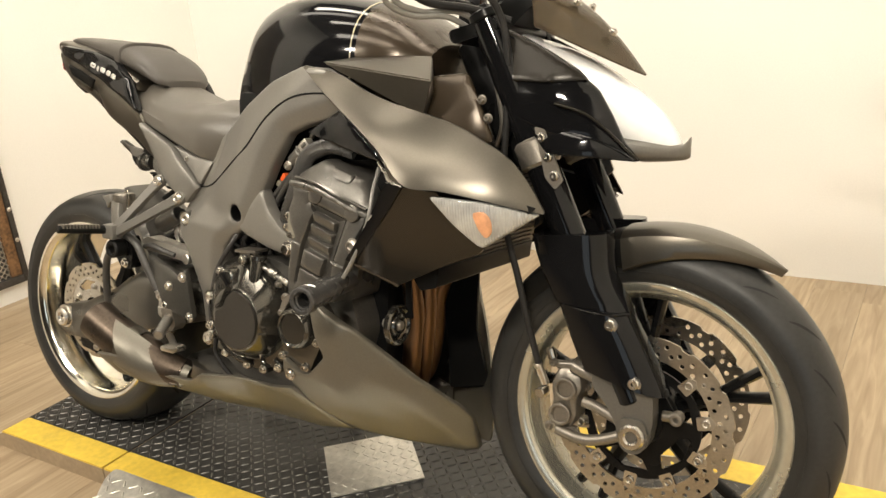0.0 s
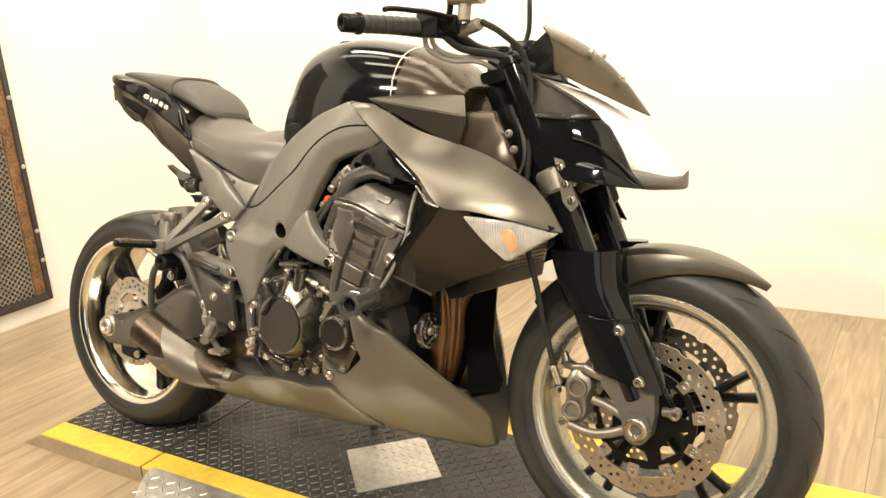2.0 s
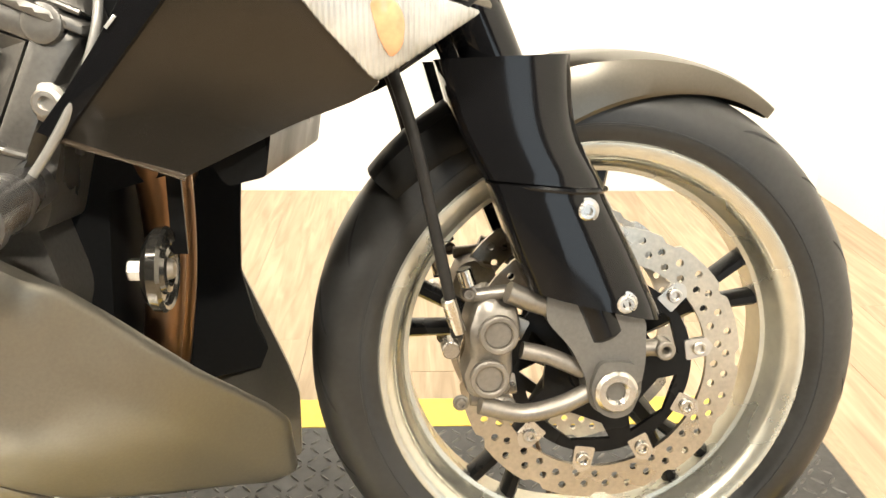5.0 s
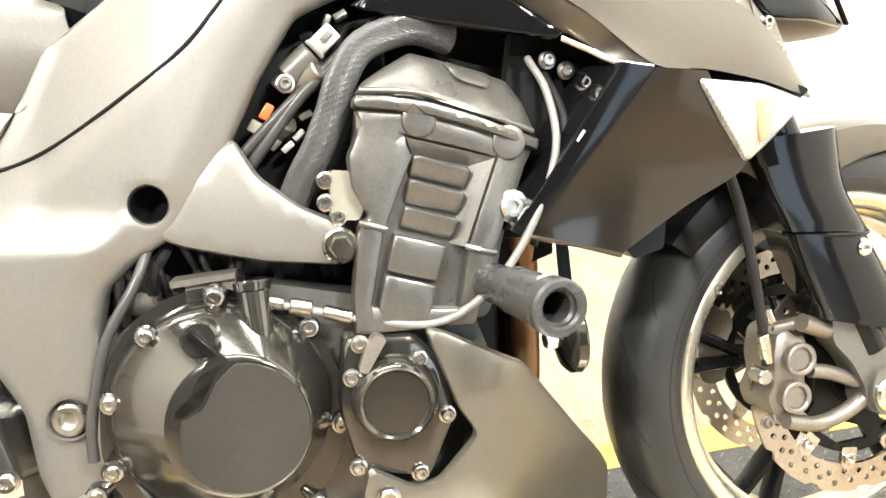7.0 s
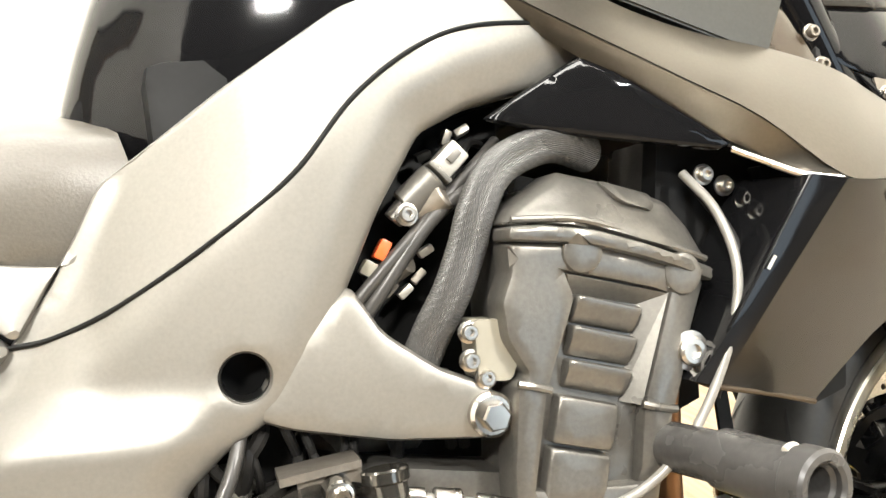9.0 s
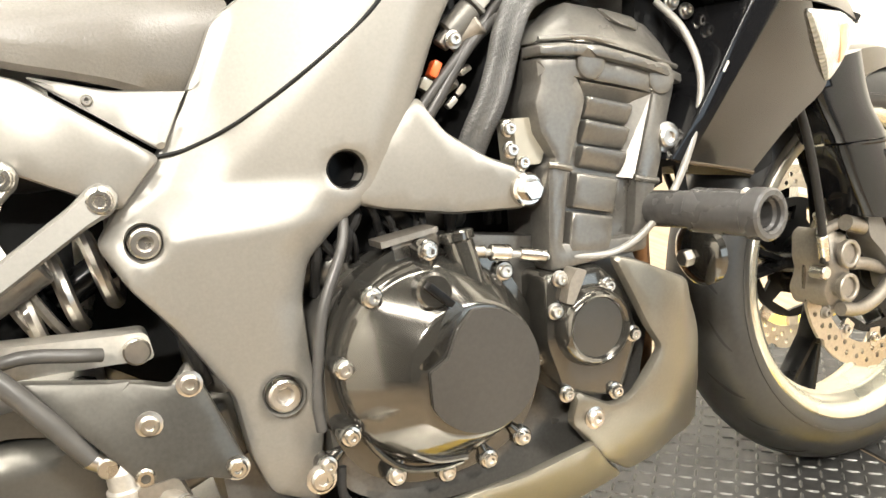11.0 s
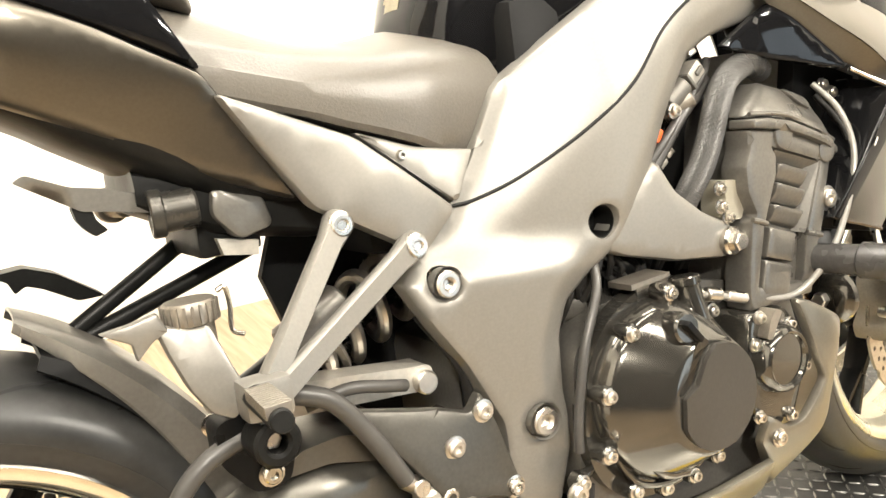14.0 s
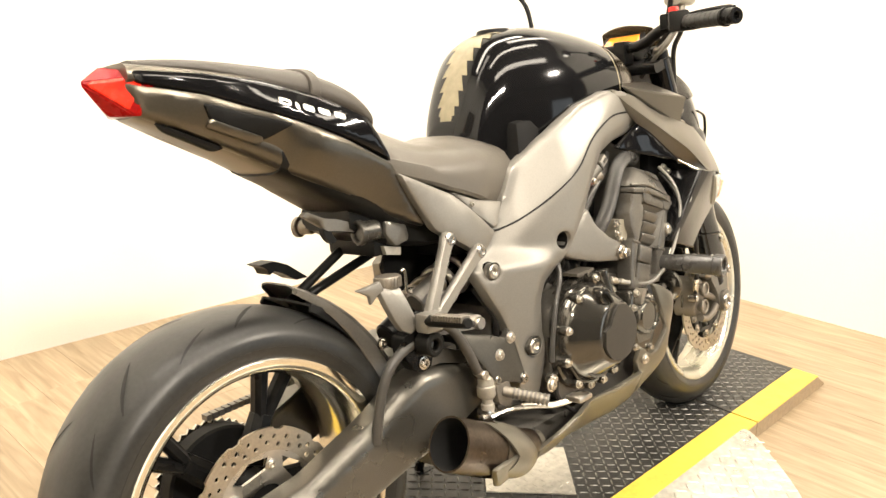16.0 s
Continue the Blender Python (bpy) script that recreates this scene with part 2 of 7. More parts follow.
def part(name, bm, material, parent, label="", smooth=True):
    """Links a bmesh as one mesh object under a thing or a part."""
    me = bpy.data.meshes.new(name)
    bmesh.ops.recalc_face_normals(bm, faces=bm.faces)
    bm.to_mesh(me)
    bm.free()
    for mt in material if isinstance(material, (list, tuple)) else (material,):
        me.materials.append(mt)
    if smooth:
        me.shade_smooth()
        me.set_sharp_from_angle(angle=radians(35))
    ob = new(name, me)
    ob.parent = parent
    if label:
        tagged(ob, label)
    return ob


def box(bm, lo, hi, bevel=0.0, m=None):
    made = bmesh.ops.create_cube(bm, size=1.0)["verts"]
    lo, hi = Vector(lo), Vector(hi)
    for v in made:
        v.co = Vector(((lo[k] + hi[k]) / 2 + v.co[k] * (hi[k] - lo[k]) for k in range(3)))
    if bevel:
        edges = list({e for v in made for e in v.link_edges})
        made = bmesh.ops.bevel(bm, geom=edges, offset=bevel, segments=2, affect="EDGES", profile=0.6)["verts"]
        made = list(made)
    if m is not None:
        bmesh.ops.transform(bm, matrix=m, verts=made)
    return bm


# ---- the booth ----
def structure(name, bm, material, label, smooth=False):
    ob = part(name, bm, material, None, "", smooth)
    return tagged(ob, label, "", "", "structure")


W0, W1, D0, D1, H = -1.31, 2.56, -5.2, 1.60, 3.3
floor = structure("floor", box(bmesh.new(), (W0 - 2.1, D0 - 0.1, -0.12), (W1 + 2.1, D1 + 0.1, -0.012)), TAN, "wood plank floor of the photo booth")
structure("wall_north", box(bmesh.new(), (W0 - 0.12, D1, -0.12), (W1 + 0.12, D1 + 0.12, H)), WALL, "plain white painted back wall")
structure("wall_east", box(bmesh.new(), (W1, -1.7, -0.12), (W1 + 0.12, D1, H)), WALL, "plain white painted side wall")
structure("wall_west", box(bmesh.new(), (W0 - 0.12, -1.7, -0.12), (W0, D1, H)), WALL, "white painted side wall behind the mesh door")
south = box(bmesh.new(), (W0 - 2.1, D0 - 0.12, -0.12), (2.5, D0, H))
box(south, (4.4, D0 - 0.12, -0.12), (W1 + 2.1, D0, H))
box(south, (2.5, D0 - 0.12, 2.4), (4.4, D0, H))
structure("wall_south", south, DARK, "dark workshop wall with a daylit door opening")
structure("wall_left", box(bmesh.new(), (W0 - 2.22, D0, -0.12), (W0 - 2.1, -1.7, H)), DARK, "dark workshop side wall")
structure("wall_right", box(bmesh.new(), (W1 + 2.1, D0, -0.12), (W1 + 2.22, -1.7, H)), DARK, "dark workshop side wall")
structure("wall_return", box(bmesh.new(), (W0 - 2.1, -1.82, -0.12), (W0 - 0.12, -1.7, H)), DARK, "dark workshop wall beside the booth")
structure("wall_return", box(bmesh.new(), (W1 + 0.12, -1.82, -0.12), (W1 + 2.1, -1.7, H)), DARK, "dark workshop wall beside the booth")
structure("ceiling", box(bmesh.new(), (W0 - 2.22, D0 - 0.12, H), (W1 + 2.22, D1 + 0.12, H + 0.1)), DARK, "dark ceiling over the booth")


# ---- shaping helpers for the motorcycle; x runs forward, y to its left, z up from the ground ----
from mathutils.geometry import delaunay_2d_cdt


def lathe(bm, profile, centre=(0, 0, 0), axis="Y", steps=72):
    """Turns a profile of (radius, offset along the axis) round that axis."""
    rings = []
    for k in range(steps):
        a = 2 * math.pi * k / steps
        c, s = math.cos(a), math.sin(a)
        ring = []
        for r, o in profile:
            p = {"Y": (r * c, o, r * s), "Z": (r * c, r * s, o), "X": (o, r * c, r * s)}[axis]
            ring.append(bm.verts.new(Vector(p) + Vector(centre)))
        rings.append(ring)
    for k in range(steps):
        a, b = rings[k], rings[(k + 1) % steps]
        for j in range(len(profile) - 1):
            bm.faces.new((a[j], a[j + 1], b[j + 1], b[j]))
    return bm


def rod(bm, p0, p1, r0, r1=None, steps=16, round_end=0.0):
    """A round bar from p0 to p1, with softened ends."""
    p0, p1 = Vector(p0), Vector(p1)
    r1 = r0 if r1 is None else r1
    length = (p1 - p0).length
    e = round_end or min(r0, r1, length) * 0.15
    turn = (p1 - p0).to_track_quat("Z", "Y").to_matrix()
    prof = [(0.0, 0.0), (r0 - e, 0.0), (r0, e), (r1, length - e), (r1 - e, length), (0.0, length)]
    rings = []
    for r, o in prof:
        if r == 0.0:
            rings.append([bm.verts.new(p0 + turn @ Vector((0, 0, o)))])
        else:
            rings.append([bm.verts.new(p0 + turn @ Vector((r * math.cos(2 * math.pi * k / steps), r * math.sin(2 * math.pi * k / steps), o))) for k in range(steps)])
    for a, b in zip(rings, rings[1:]):
        for k in range(steps):
            n = (k + 1) % steps
            if len(a) == 1:
                bm.faces.new((a[0], b[n], b[k]))
            elif len(b) == 1:
                bm.faces.new((a[k], a[n], b[0]))
            else:
                bm.faces.new((a[k], a[n], b[n], b[k]))
    return bm


def ring(bm, p0, p1, r_out, r_in, steps=24):
    """A tube with a bore, from p0 to p1."""
    p0, p1 = Vector(p0), Vector(p1)
    turn = (p1 - p0).to_track_quat("Z", "Y").to_matrix()
    h, e = (p1 - p0).length, (r_out - r_in) * 0.25
    prof = [(r_in, 0), (r_out - e, 0), (r_out, e), (r_out, h - e), (r_out - e, h), (r_in + e, h), (r_in, h - e)]
    rows = [[bm.verts.new(p0 + turn @ Vector((r * math.cos(2 * math.pi * k / steps), r * math.sin(2 * math.pi * k / steps), o))) for r, o in prof] for k in range(steps)]
    m = len(prof)
    for k in range(steps):
        a, b = rows[k], rows[(k + 1) % steps]
        for j in range(m):
            bm.faces.new((a[j], a[(j + 1) % m], b[(j + 1) % m], b[j]))
    return bm


def curve_points(points, per=8):
    """A smooth line through the points."""
    pts = [Vector(p) for p in points]
    pts = [pts[0] * 2 - pts[1]] + pts + [pts[-1] * 2 - pts[-2]]
    out = []
    for a, b, c, d in zip(pts, pts[1:], pts[2:], pts[3:]):
        for k in range(per):
            t = k / per
            out.append(0.5 * ((2 * b) + (c - a) * t + (2 * a - 5 * b + 4 * c - d) * t * t + (3 * b - a - 3 * c + d) * t ** 3))
    return out + [pts[-2]]


def tube(bm, points, r, per=8, steps=12, flat=1.0, taper=None):
    """A hose or bent pipe through the points; flat squeezes it, taper gives the radius at its end."""
    line = curve_points(points, per)
    up = Vector((0, 0, 1))
    rings = []
    for k, p in enumerate(line):
        d = (line[min(k + 1, len(line) - 1)] - line[max(k - 1, 0)]).normalized()
        if abs(d.dot(up)) > 0.95:
            up = Vector((0, 1, 0))
        s = d.cross(up).normalized()
        up = s.cross(d).normalized()
        rr = r if taper is None else r + (taper - r) * k / (len(line) - 1)
        rings.append([bm.verts.new(p + s * rr * math.cos(2 * math.pi * j / steps) + up * rr * flat * math.sin(2 * math.pi * j / steps)) for j in range(steps)])
    for a, b in zip(rings, rings[1:]):
        for j in range(steps):
            bm.faces.new((a[j], a[(j + 1) % steps], b[(j + 1) % steps], b[j]))
    bm.faces.new(rings[0][::-1]), bm.faces.new(rings[-1])
    return bm


def inside(p, poly):
    hit = False
    for (x0, y0), (x1, y1) in zip(poly, poly[1:] + poly[:1]):
        if (y0 > p[1]) != (y1 > p[1]) and p[0] < (x1 - x0) * (p[1] - y0) / (y1 - y0) + x0:
            hit = not hit
    return hit


def soften(poly, radius, per=4):
    """Rounds the corners of an outline."""
    out = []
    n = len(poly)
    for k in range(n):
        a, b, c = Vector(poly[k - 1]), Vector(poly[k]), Vector(poly[(k + 1) % n])
        u, v = a - b, c - b
        r = min(radius, u.length * 0.45, v.length * 0.45)
        p, q = b + u.normalized() * r, b + v.normalized() * r
        for j in range(per + 1):
            t = j / per
            out.append(tuple(p * (1 - t) ** 2 + b * 2 * t * (1 - t) + q * t * t))
    return out


def rim_gap(p, rims):
    best = 1.0
    for rim in rims:
        for a, b in zip(rim, rim[1:] + rim[:1]):
            ab = b - a
            t = max(0, min(1, (p - a).dot(ab) / max(ab.length_squared, 1e-12)))
            best = min(best, (p - a - ab * t).length)
    return best


def cut(poly, holes=(), step=0.0, edge=0.0):
    """Triangles that fill an outline but for its holes: points and index triples, with the rim loops."""
    pts, edges, loops = [], [], []
    for loop in [poly, *holes]:
        s = len(pts)
        pts += [Vector(p) for p in loop]
        idx = list(range(s, s + len(loop)))
        loops.append(idx)
        edges += [(a, b) for a, b in zip(idx, idx[1:] + idx[:1])]
    if step:
        rims = [[Vector(p) for p in poly]] + [[Vector(p) for p in h] for h in holes]
        inner = []
        for rim in rims:
            fine = []
            for a, b in zip(rim, rim[1:] + rim[:1]):
                n = max(1, int((b - a).length / (step * 0.8)))
                fine += [(a.lerp(b, j / n), (b - a).normalized()) for j in range(n)]
            for far in (0.3, 1.0):
                for p, d in fine:
                    for sg in (1, -1):
                        q = p + Vector((-d[1], d[0])) * sg * edge * far
                        if inside(q, poly) and not any(inside(q, h) for h in holes) and rim_gap(q, rims) > edge * far * 0.93 and all((q - o).length > edge * 0.3 for o in inner):
                            inner.append(q)
        pts += inner
        xs, ys = [p[0] for p in poly], [p[1] for p in poly]
        row, y = 0, min(ys) + step / 2
        while y < max(ys):
            x = min(xs) + (step / 2 if row % 2 else step * 0.1)
            while x < max(xs):
                if inside((x, y), poly) and not any(inside((x, y), h) for h in holes):
                    if rim_gap(Vector((x, y)), rims) > max(edge * 1.25, step * 0.4):
                        pts.append(Vector((x, y)))
                x += step
            y += step * 0.87
            row += 1
    verts, _, faces, orig, _, _ = delaunay_2d_cdt(pts, edges, [], 0, 1e-6)
    back = {}
    for k, o in enumerate(orig):
        for q in o:
            back[q] = k
    keep = []
    for f in faces:
        c = sum((verts[i] for i in f), Vector((0, 0))) / len(f)
        if inside(c, poly) and not any(inside(c, h) for h in holes):
            keep.append(f)
    return verts, keep, [[back[i] for i in l] for l in loops]


def spline(ctrl):
    """A smooth height over (x, z) through a few controls (x, z, height)."""
    c = np.array(ctrl, float)
    n = len(c)
    d = np.linalg.norm(c[:, None, :2] - c[None, :, :2], axis=-1)
    k = np.where(d > 0, d * d * np.log(d + 1e-12), 0) + 1e-4 * np.eye(n)
    q = np.c_[np.ones(n), c[:, :2]] if n > 3 else np.ones((n, 1))
    m = q.shape[1]
    sol = np.linalg.lstsq(np.block([[k, q], [q.T, np.zeros((m, m))]]), np.r_[c[:, 2], np.zeros(m)], rcond=None)[0]

    def height(x, z):
        r = np.hypot(c[:, 0] - x, c[:, 1] - z)
        w = np.where(r > 0, r * r * np.log(r + 1e-12), 0)
        return float(w @ sol[:n] + np.array([1.0, x, z][:m]) @ sol[n:])

    return height


def panel(outline, ctrl, thick=0.006, edge=0.006, step=0.018, holes=(), side=-1, corner=0.008):
    """A moulded body panel on one side: an outline in (x, z), bulged to the controls, with rolled edges. ctrl gives the distance from the middle."""
    poly = soften(outline, corner)
    height = ctrl if callable(ctrl) else spline(ctrl) if len(ctrl) > 1 else (lambda x, z: ctrl[0][2])
    verts, faces, loops = cut(poly, holes, step, edge)
    rims = [[Vector(p) for p in poly]] + [[Vector(p) for p in h] for h in holes]

    bm = bmesh.new()
    out, back = [], []
    for v in verts:
        g = min(1.0, rim_gap(v, rims) / edge) if edge else 1
        sink = edge * (1 - math.sqrt(max(0, 1 - (1 - g) ** 2)))
        h = height(v[0], v[1])
        out.append(bm.verts.new((v[0], side * (h - sink), v[1])))
        back.append(bm.verts.new((v[0], side * (h - edge - thick), v[1])))
    for f in faces:
        bm.faces.new([out[i] for i in f])
        bm.faces.new([back[i] for i in reversed(f)])
    for loop in loops:
        for a, b in zip(loop, loop[1:] + loop[:1]):
            try:
                bm.faces.new((out[a], out[b], back[b], back[a]))
            except ValueError:
                pass
    return bm


def slab(bm, outline, y0, y1, holes=(), corner=0.0, bevel=0.0):
    """A flat plate of an outline in (x, z) between two distances y0 and y1, with holes."""
    poly = soften(outline, corner) if corner else list(outline)
    verts, faces, loops = cut(poly, holes)
    s = 1 if y1 > y0 else -1
    mid = sum((Vector(p) for p in poly), Vector((0, 0))) / len(poly)
    a = [bm.verts.new((v[0], y0, v[1])) for v in verts]
    b = [bm.verts.new((v[0], y1, v[1])) for v in verts]
    for f in faces:
        bm.faces.new([a[i] for i in f])
        bm.faces.new([b[i] for i in reversed(f)])
    for loop in loops:
        for i, j in zip(loop, loop[1:] + loop[:1]):
            try:
                bm.faces.new((a[i], a[j], b[j], b[i]))
            except ValueError:
                pass
    return bm


def loft(bm, sections, caps=True):
    """Skins rings of points that all have the same count."""
    rows = [[bm.verts.new(p) for p in s] for s in sections]
    n = len(rows[0])
    for a, b in zip(rows, rows[1:]):
        for k in range(n):
            bm.faces.new((a[k], a[(k + 1) % n], b[(k + 1) % n], b[k]))
    if caps:
        bm.faces.new(rows[0][::-1]), bm.faces.new(rows[-1])
    return bm


def body_section(x, top, bottom, half, square=2.6, belly=0.5, steps=28, y=0.0):
    """A rounded section across the machine at x; belly tells where between bottom and top it is widest."""
    pts = []
    mid = bottom + (top - bottom) * belly
    for k in range(steps):
        a = 2 * math.pi * k / steps
        c, s = math.cos(a), math.sin(a)
        yy = half * math.copysign(abs(c) ** (2 / square), c)
        h = (top - mid) if s > 0 else (mid - bottom)
        pts.append((x, y + yy, mid + h * math.copysign(abs(s) ** (2 / square), s)))
    return pts


def grown(rows, per=4):
    """Finer rows between given ones, for a smooth loft."""
    return [tuple(p) for p in zip(*[[v[0] for v in curve_points([(c, 0, 0) for c in col], per)] for col in zip(*rows)])]


def disc_ring(outer, inner, petals=0, dip=0.0, holes=(), steps=160):
    rim = []
    for k in range(steps):
        a = 2 * math.pi * k / steps
        w = (a * petals / (2 * math.pi)) % 1.0
        r = outer - dip * (1.0 if w < 0.18 else 0.0) if petals else outer
        rim.append((r * math.cos(a), r * math.sin(a)))
    bore = [(inner * math.cos(2 * math.pi * k / 64), inner * math.sin(2 * math.pi * k / 64)) for k in range(64)]
    return rim, [bore, *holes]


def circle(x, z, r, n=12):
    return [(x + r * math.cos(2 * math.pi * k / n), z + r * math.sin(2 * math.pi * k / n)) for k in range(n)]


def moved(bm, m):
    bmesh.ops.transform(bm, matrix=m, verts=bm.verts)
    return bm


def bolt(bm, p, r=0.007, out=(0, -1, 0), h=0.006):
    """A domed socket-head bolt with its recess."""
    p, out = Vector(p), Vector(out).normalized()
    turn = out.to_track_quat("Z", "Y").to_matrix()
    prof = [(r * 1.35, -0.002), (r * 1.35, 0.0), (r, 0.0005), (r, h * 0.7), (r * 0.8, h), (r * 0.48, h), (r * 0.45, h * 0.35), (0.0001, h * 0.35)]
    n = 14
    rings = [[bm.verts.new(p + turn @ Vector((q * math.cos(2 * math.pi * k / n), q * math.sin(2 * math.pi * k / n), o))) for k in range(n)] for q, o in prof]
    for a, b in zip(rings, rings[1:]):
        for k in range(n):
            bm.faces.new((a[k], a[(k + 1) % n], b[(k + 1) % n], b[k]))
    return bm


def bolts(parent, places, r=0.007, material=None, out=(0, -1, 0)):
    for p in places:
        part("bolt", bolt(bmesh.new(), p, r, out), material or STEEL, parent)


bike = empty("motorcycle", Matrix(((0.9999, 0.0130, 0.0023, -0.0007), (-0.0132, 0.9844, 0.1756, -0.0546), (0.0, -0.1756, 0.9845, 0.0411), (0, 0, 0, 1))))
tagged(bike, "matte graphite and gloss black motorcycle leaning on its stand", "motorcycle")
STEER = Matrix.Translation((1.22, 0, 0)) @ pose(0, 0, 0, 0, 0, 3.15) @ Matrix.Translation((-1.22, 0, 0))


# ---- wheels ----
def beam(bm, p0, p1, w0, w1, d0, d1, y0=0.0):
    """A tapered spoke in the wheel's plane: width w, depth d along y."""
    a, b = Vector((p0[0], 0, p0[1])), Vector((p1[0], 0, p1[1]))
    s = (b - a).cross(Vector((0, 1, 0))).normalized()
    rows = []
    for p, w, d in ((a, w0, d0), (b, w1, d1)):
        c = 0.28
        rows.append([p + s * w * q + Vector((0, y0 + d * e, 0)) for q, e in ((0.5 - c, 0.5), (-0.5 + c, 0.5), (-0.5, 0.5 - c), (-0.5, -0.5 + c), (-0.5 + c, -0.5), (0.5 - c, -0.5), (0.5, -0.5 + c), (0.5, 0.5 - c))])
    return loft(bm, rows)


def polar(r, deg):
    return (r * math.cos(radians(deg)), r * math.sin(radians(deg)))


def petal_disc(outer, inner, y, thick, petals, start=0.0):
    holes = []
    for k in range(petals * 3):
        a = start + 360 / (petals * 3) * k
        for j in range(2):
            r = inner + (outer - inner) * (0.24 + 0.34 * j + 0.12 * (k % 3 == 1))
            holes.append(circle(*polar(r, a + 5 * j), 0.0042, 8))
    rim, cuts = disc_ring(outer, inner, petals, 0.0045, holes)
    return slab(bmesh.new(), rim, y, y + thick, cuts)


def disc_carrier(outer, hub, y, thick, arms):
    """The black middle of a brake disc, cut out between its arms."""
    holes = []
    for k in range(arms):
        a0 = 360 / arms * k
        holes.append([polar(outer * 0.86, a0 + 8), polar(outer * 0.9, a0 + 180 / arms), polar(outer * 0.86, a0 + 360 / arms - 8), polar(hub * 1.25, a0 + 360 / arms - 14), polar(hub * 1.2, a0 + 14)])
    rim, cuts = disc_ring(outer, hub * 0.7, 0, 0, holes, 96)
    return slab(bmesh.new(), rim, y, y + thick, cuts)


def tyre_profile(bead, crown, half, rim_half):
    """Section of a motorcycle tyre as (radius, offset)."""
    h = crown - bead
    side = [(bead - 0.008, rim_half - 0.008), (bead + 0.004, rim_half + 0.002), (bead + 0.25 * h, half * 0.985), (bead + 0.48 * h, half), (bead + 0.66 * h, half * 0.93), (bead + 0.82 * h, half * 0.76), (bead + 0.93 * h, half * 0.5), (bead + 0.985 * h, half * 0.25)]
    side = grown(side, 3)
    return [(r, -o) for r, o in side] + [(crown, 0.0)] + [(r, o) for r, o in reversed(side)]


def tread(profile, count, spans, slant):
    """Sipes of the tread: thin strips on the rubber, dark like shaded cuts."""
    bm = bmesh.new()
    outline = sorted({(o, r) for r, o in profile if r > 0.25})
    os_, rs_ = [p[0] for p in outline], [p[1] for p in outline]
    for k in range(count):
        base = 360 / count * k
        for sgn in (-1, 1):
            for n0, n1, lag in spans:
                left, right = [], []
                for j in range(9):
                    t = j / 8
                    o = sgn * (n0 + (n1 - n0) * t)
                    r = float(np.interp(o, os_, rs_)) + 0.0006
                    a = radians(base + lag + slant * t + (360 / count / 2 if sgn > 0 else 0))
                    w = 0.0050 * math.sin(math.pi * (0.08 + 0.84 * t)) / r
                    left.append(bm.verts.new((r * math.cos(a - w), o, r * math.sin(a - w))))
                    right.append(bm.verts.new((r * math.cos(a + w), o, r * math.sin(a + w))))
                for j in range(8):
                    bm.faces.new((left[j], left[j + 1], right[j + 1], right[j]))
    return bm


def wheel(name, m, crown, half, rim_half, label, front):
    lip = rim_half
    prof = [(0.224, -lip + 0.006), (0.2335, -lip), (0.2345, -lip - 0.004), (0.232, -lip - 0.0065), (0.226, -lip - 0.006), (0.216, -lip - 0.001), (0.211, -lip + 0.008), (0.208, -lip + 0.026), (0.205, -lip + 0.031)]
    prof = prof + [(0.2, -0.018), (0.2, 0.018)] + [(r, -o) for r, o in reversed(prof)]
    rim = part(name, lathe(bmesh.new(), prof, steps=96), POLISHED if front else CHROME, bike, label)
    rim.matrix_local = m
    tp = tyre_profile(0.2265, crown, half, rim_half)
    part("tyre", lathe(bmesh.new(), tp, steps=96), RUBBER, rim, "black road tyre with slanted grooves")
    for sgn in (-1, 1):
        part("sidewall_ridge", lathe(bmesh.new(), [(0.2500, sgn * half * 0.90), (0.2510, sgn * (half * 0.975 + 0.0022)), (0.2530, sgn * (half * 0.985 + 0.0018)), (0.2545, sgn * half * 0.92)], steps=96), RUBBER, rim)
    gv = part("tread_groove", tread(tp, 11 if front else 9, [(half * 0.30, half * 0.82, 0.0), (half * 0.62, half * 0.9, 17.0)] if front else [(half * 0.16, half * 0.80, 0.0), (half * 0.55, half * 0.88, 20.0)], 10 if front else 13), GROOVE_SHADE, rim)
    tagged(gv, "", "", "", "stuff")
    wide = 1.0 if front else 1.45
    for k in range(5):
        bm = bmesh.new()
        a = 360 / 5 * k + (22.6 if front else 65.5)
        beam(bm, polar(0.035, a), polar(0.130, a), 0.032 * wide, 0.026 * wide, 0.05, 0.036)
        for d in (-7, 7):
            beam(bm, polar(0.118, a + d * 0.25), polar(0.203, a + d), 0.014 * wide, 0.018 * wide, 0.034, 0.030)
        part("spoke", bm, BLACK, rim)
    part("hub", lathe(bmesh.new(), [(0.012, -0.075), (0.034, -0.075), (0.037, -0.07), (0.037, -0.045), (0.05, -0.03), (0.05, 0.03), (0.037, 0.045), (0.037, 0.07), (0.034, 0.075), (0.012, 0.075)], steps=40), BLACK, rim)
    return rim


# Darker tone of the flat tread strips stands for shade inside grooves.
GROOVE_SHADE = surface("groove_shade", (0.009, 0.009, 0.009), 0.8, vary=0.1, bump=0.0)
rear = wheel("rear_wheel", pose(0.014, 0, 0.306), 0.308, 0.095, 0.083, "polished rear wheel with black spokes", False)
front = wheel("front_wheel", STEER @ pose(1.463, 0, 0.3145), 0.306, 0.061, 0.050, "polished front wheel with black spokes", True)

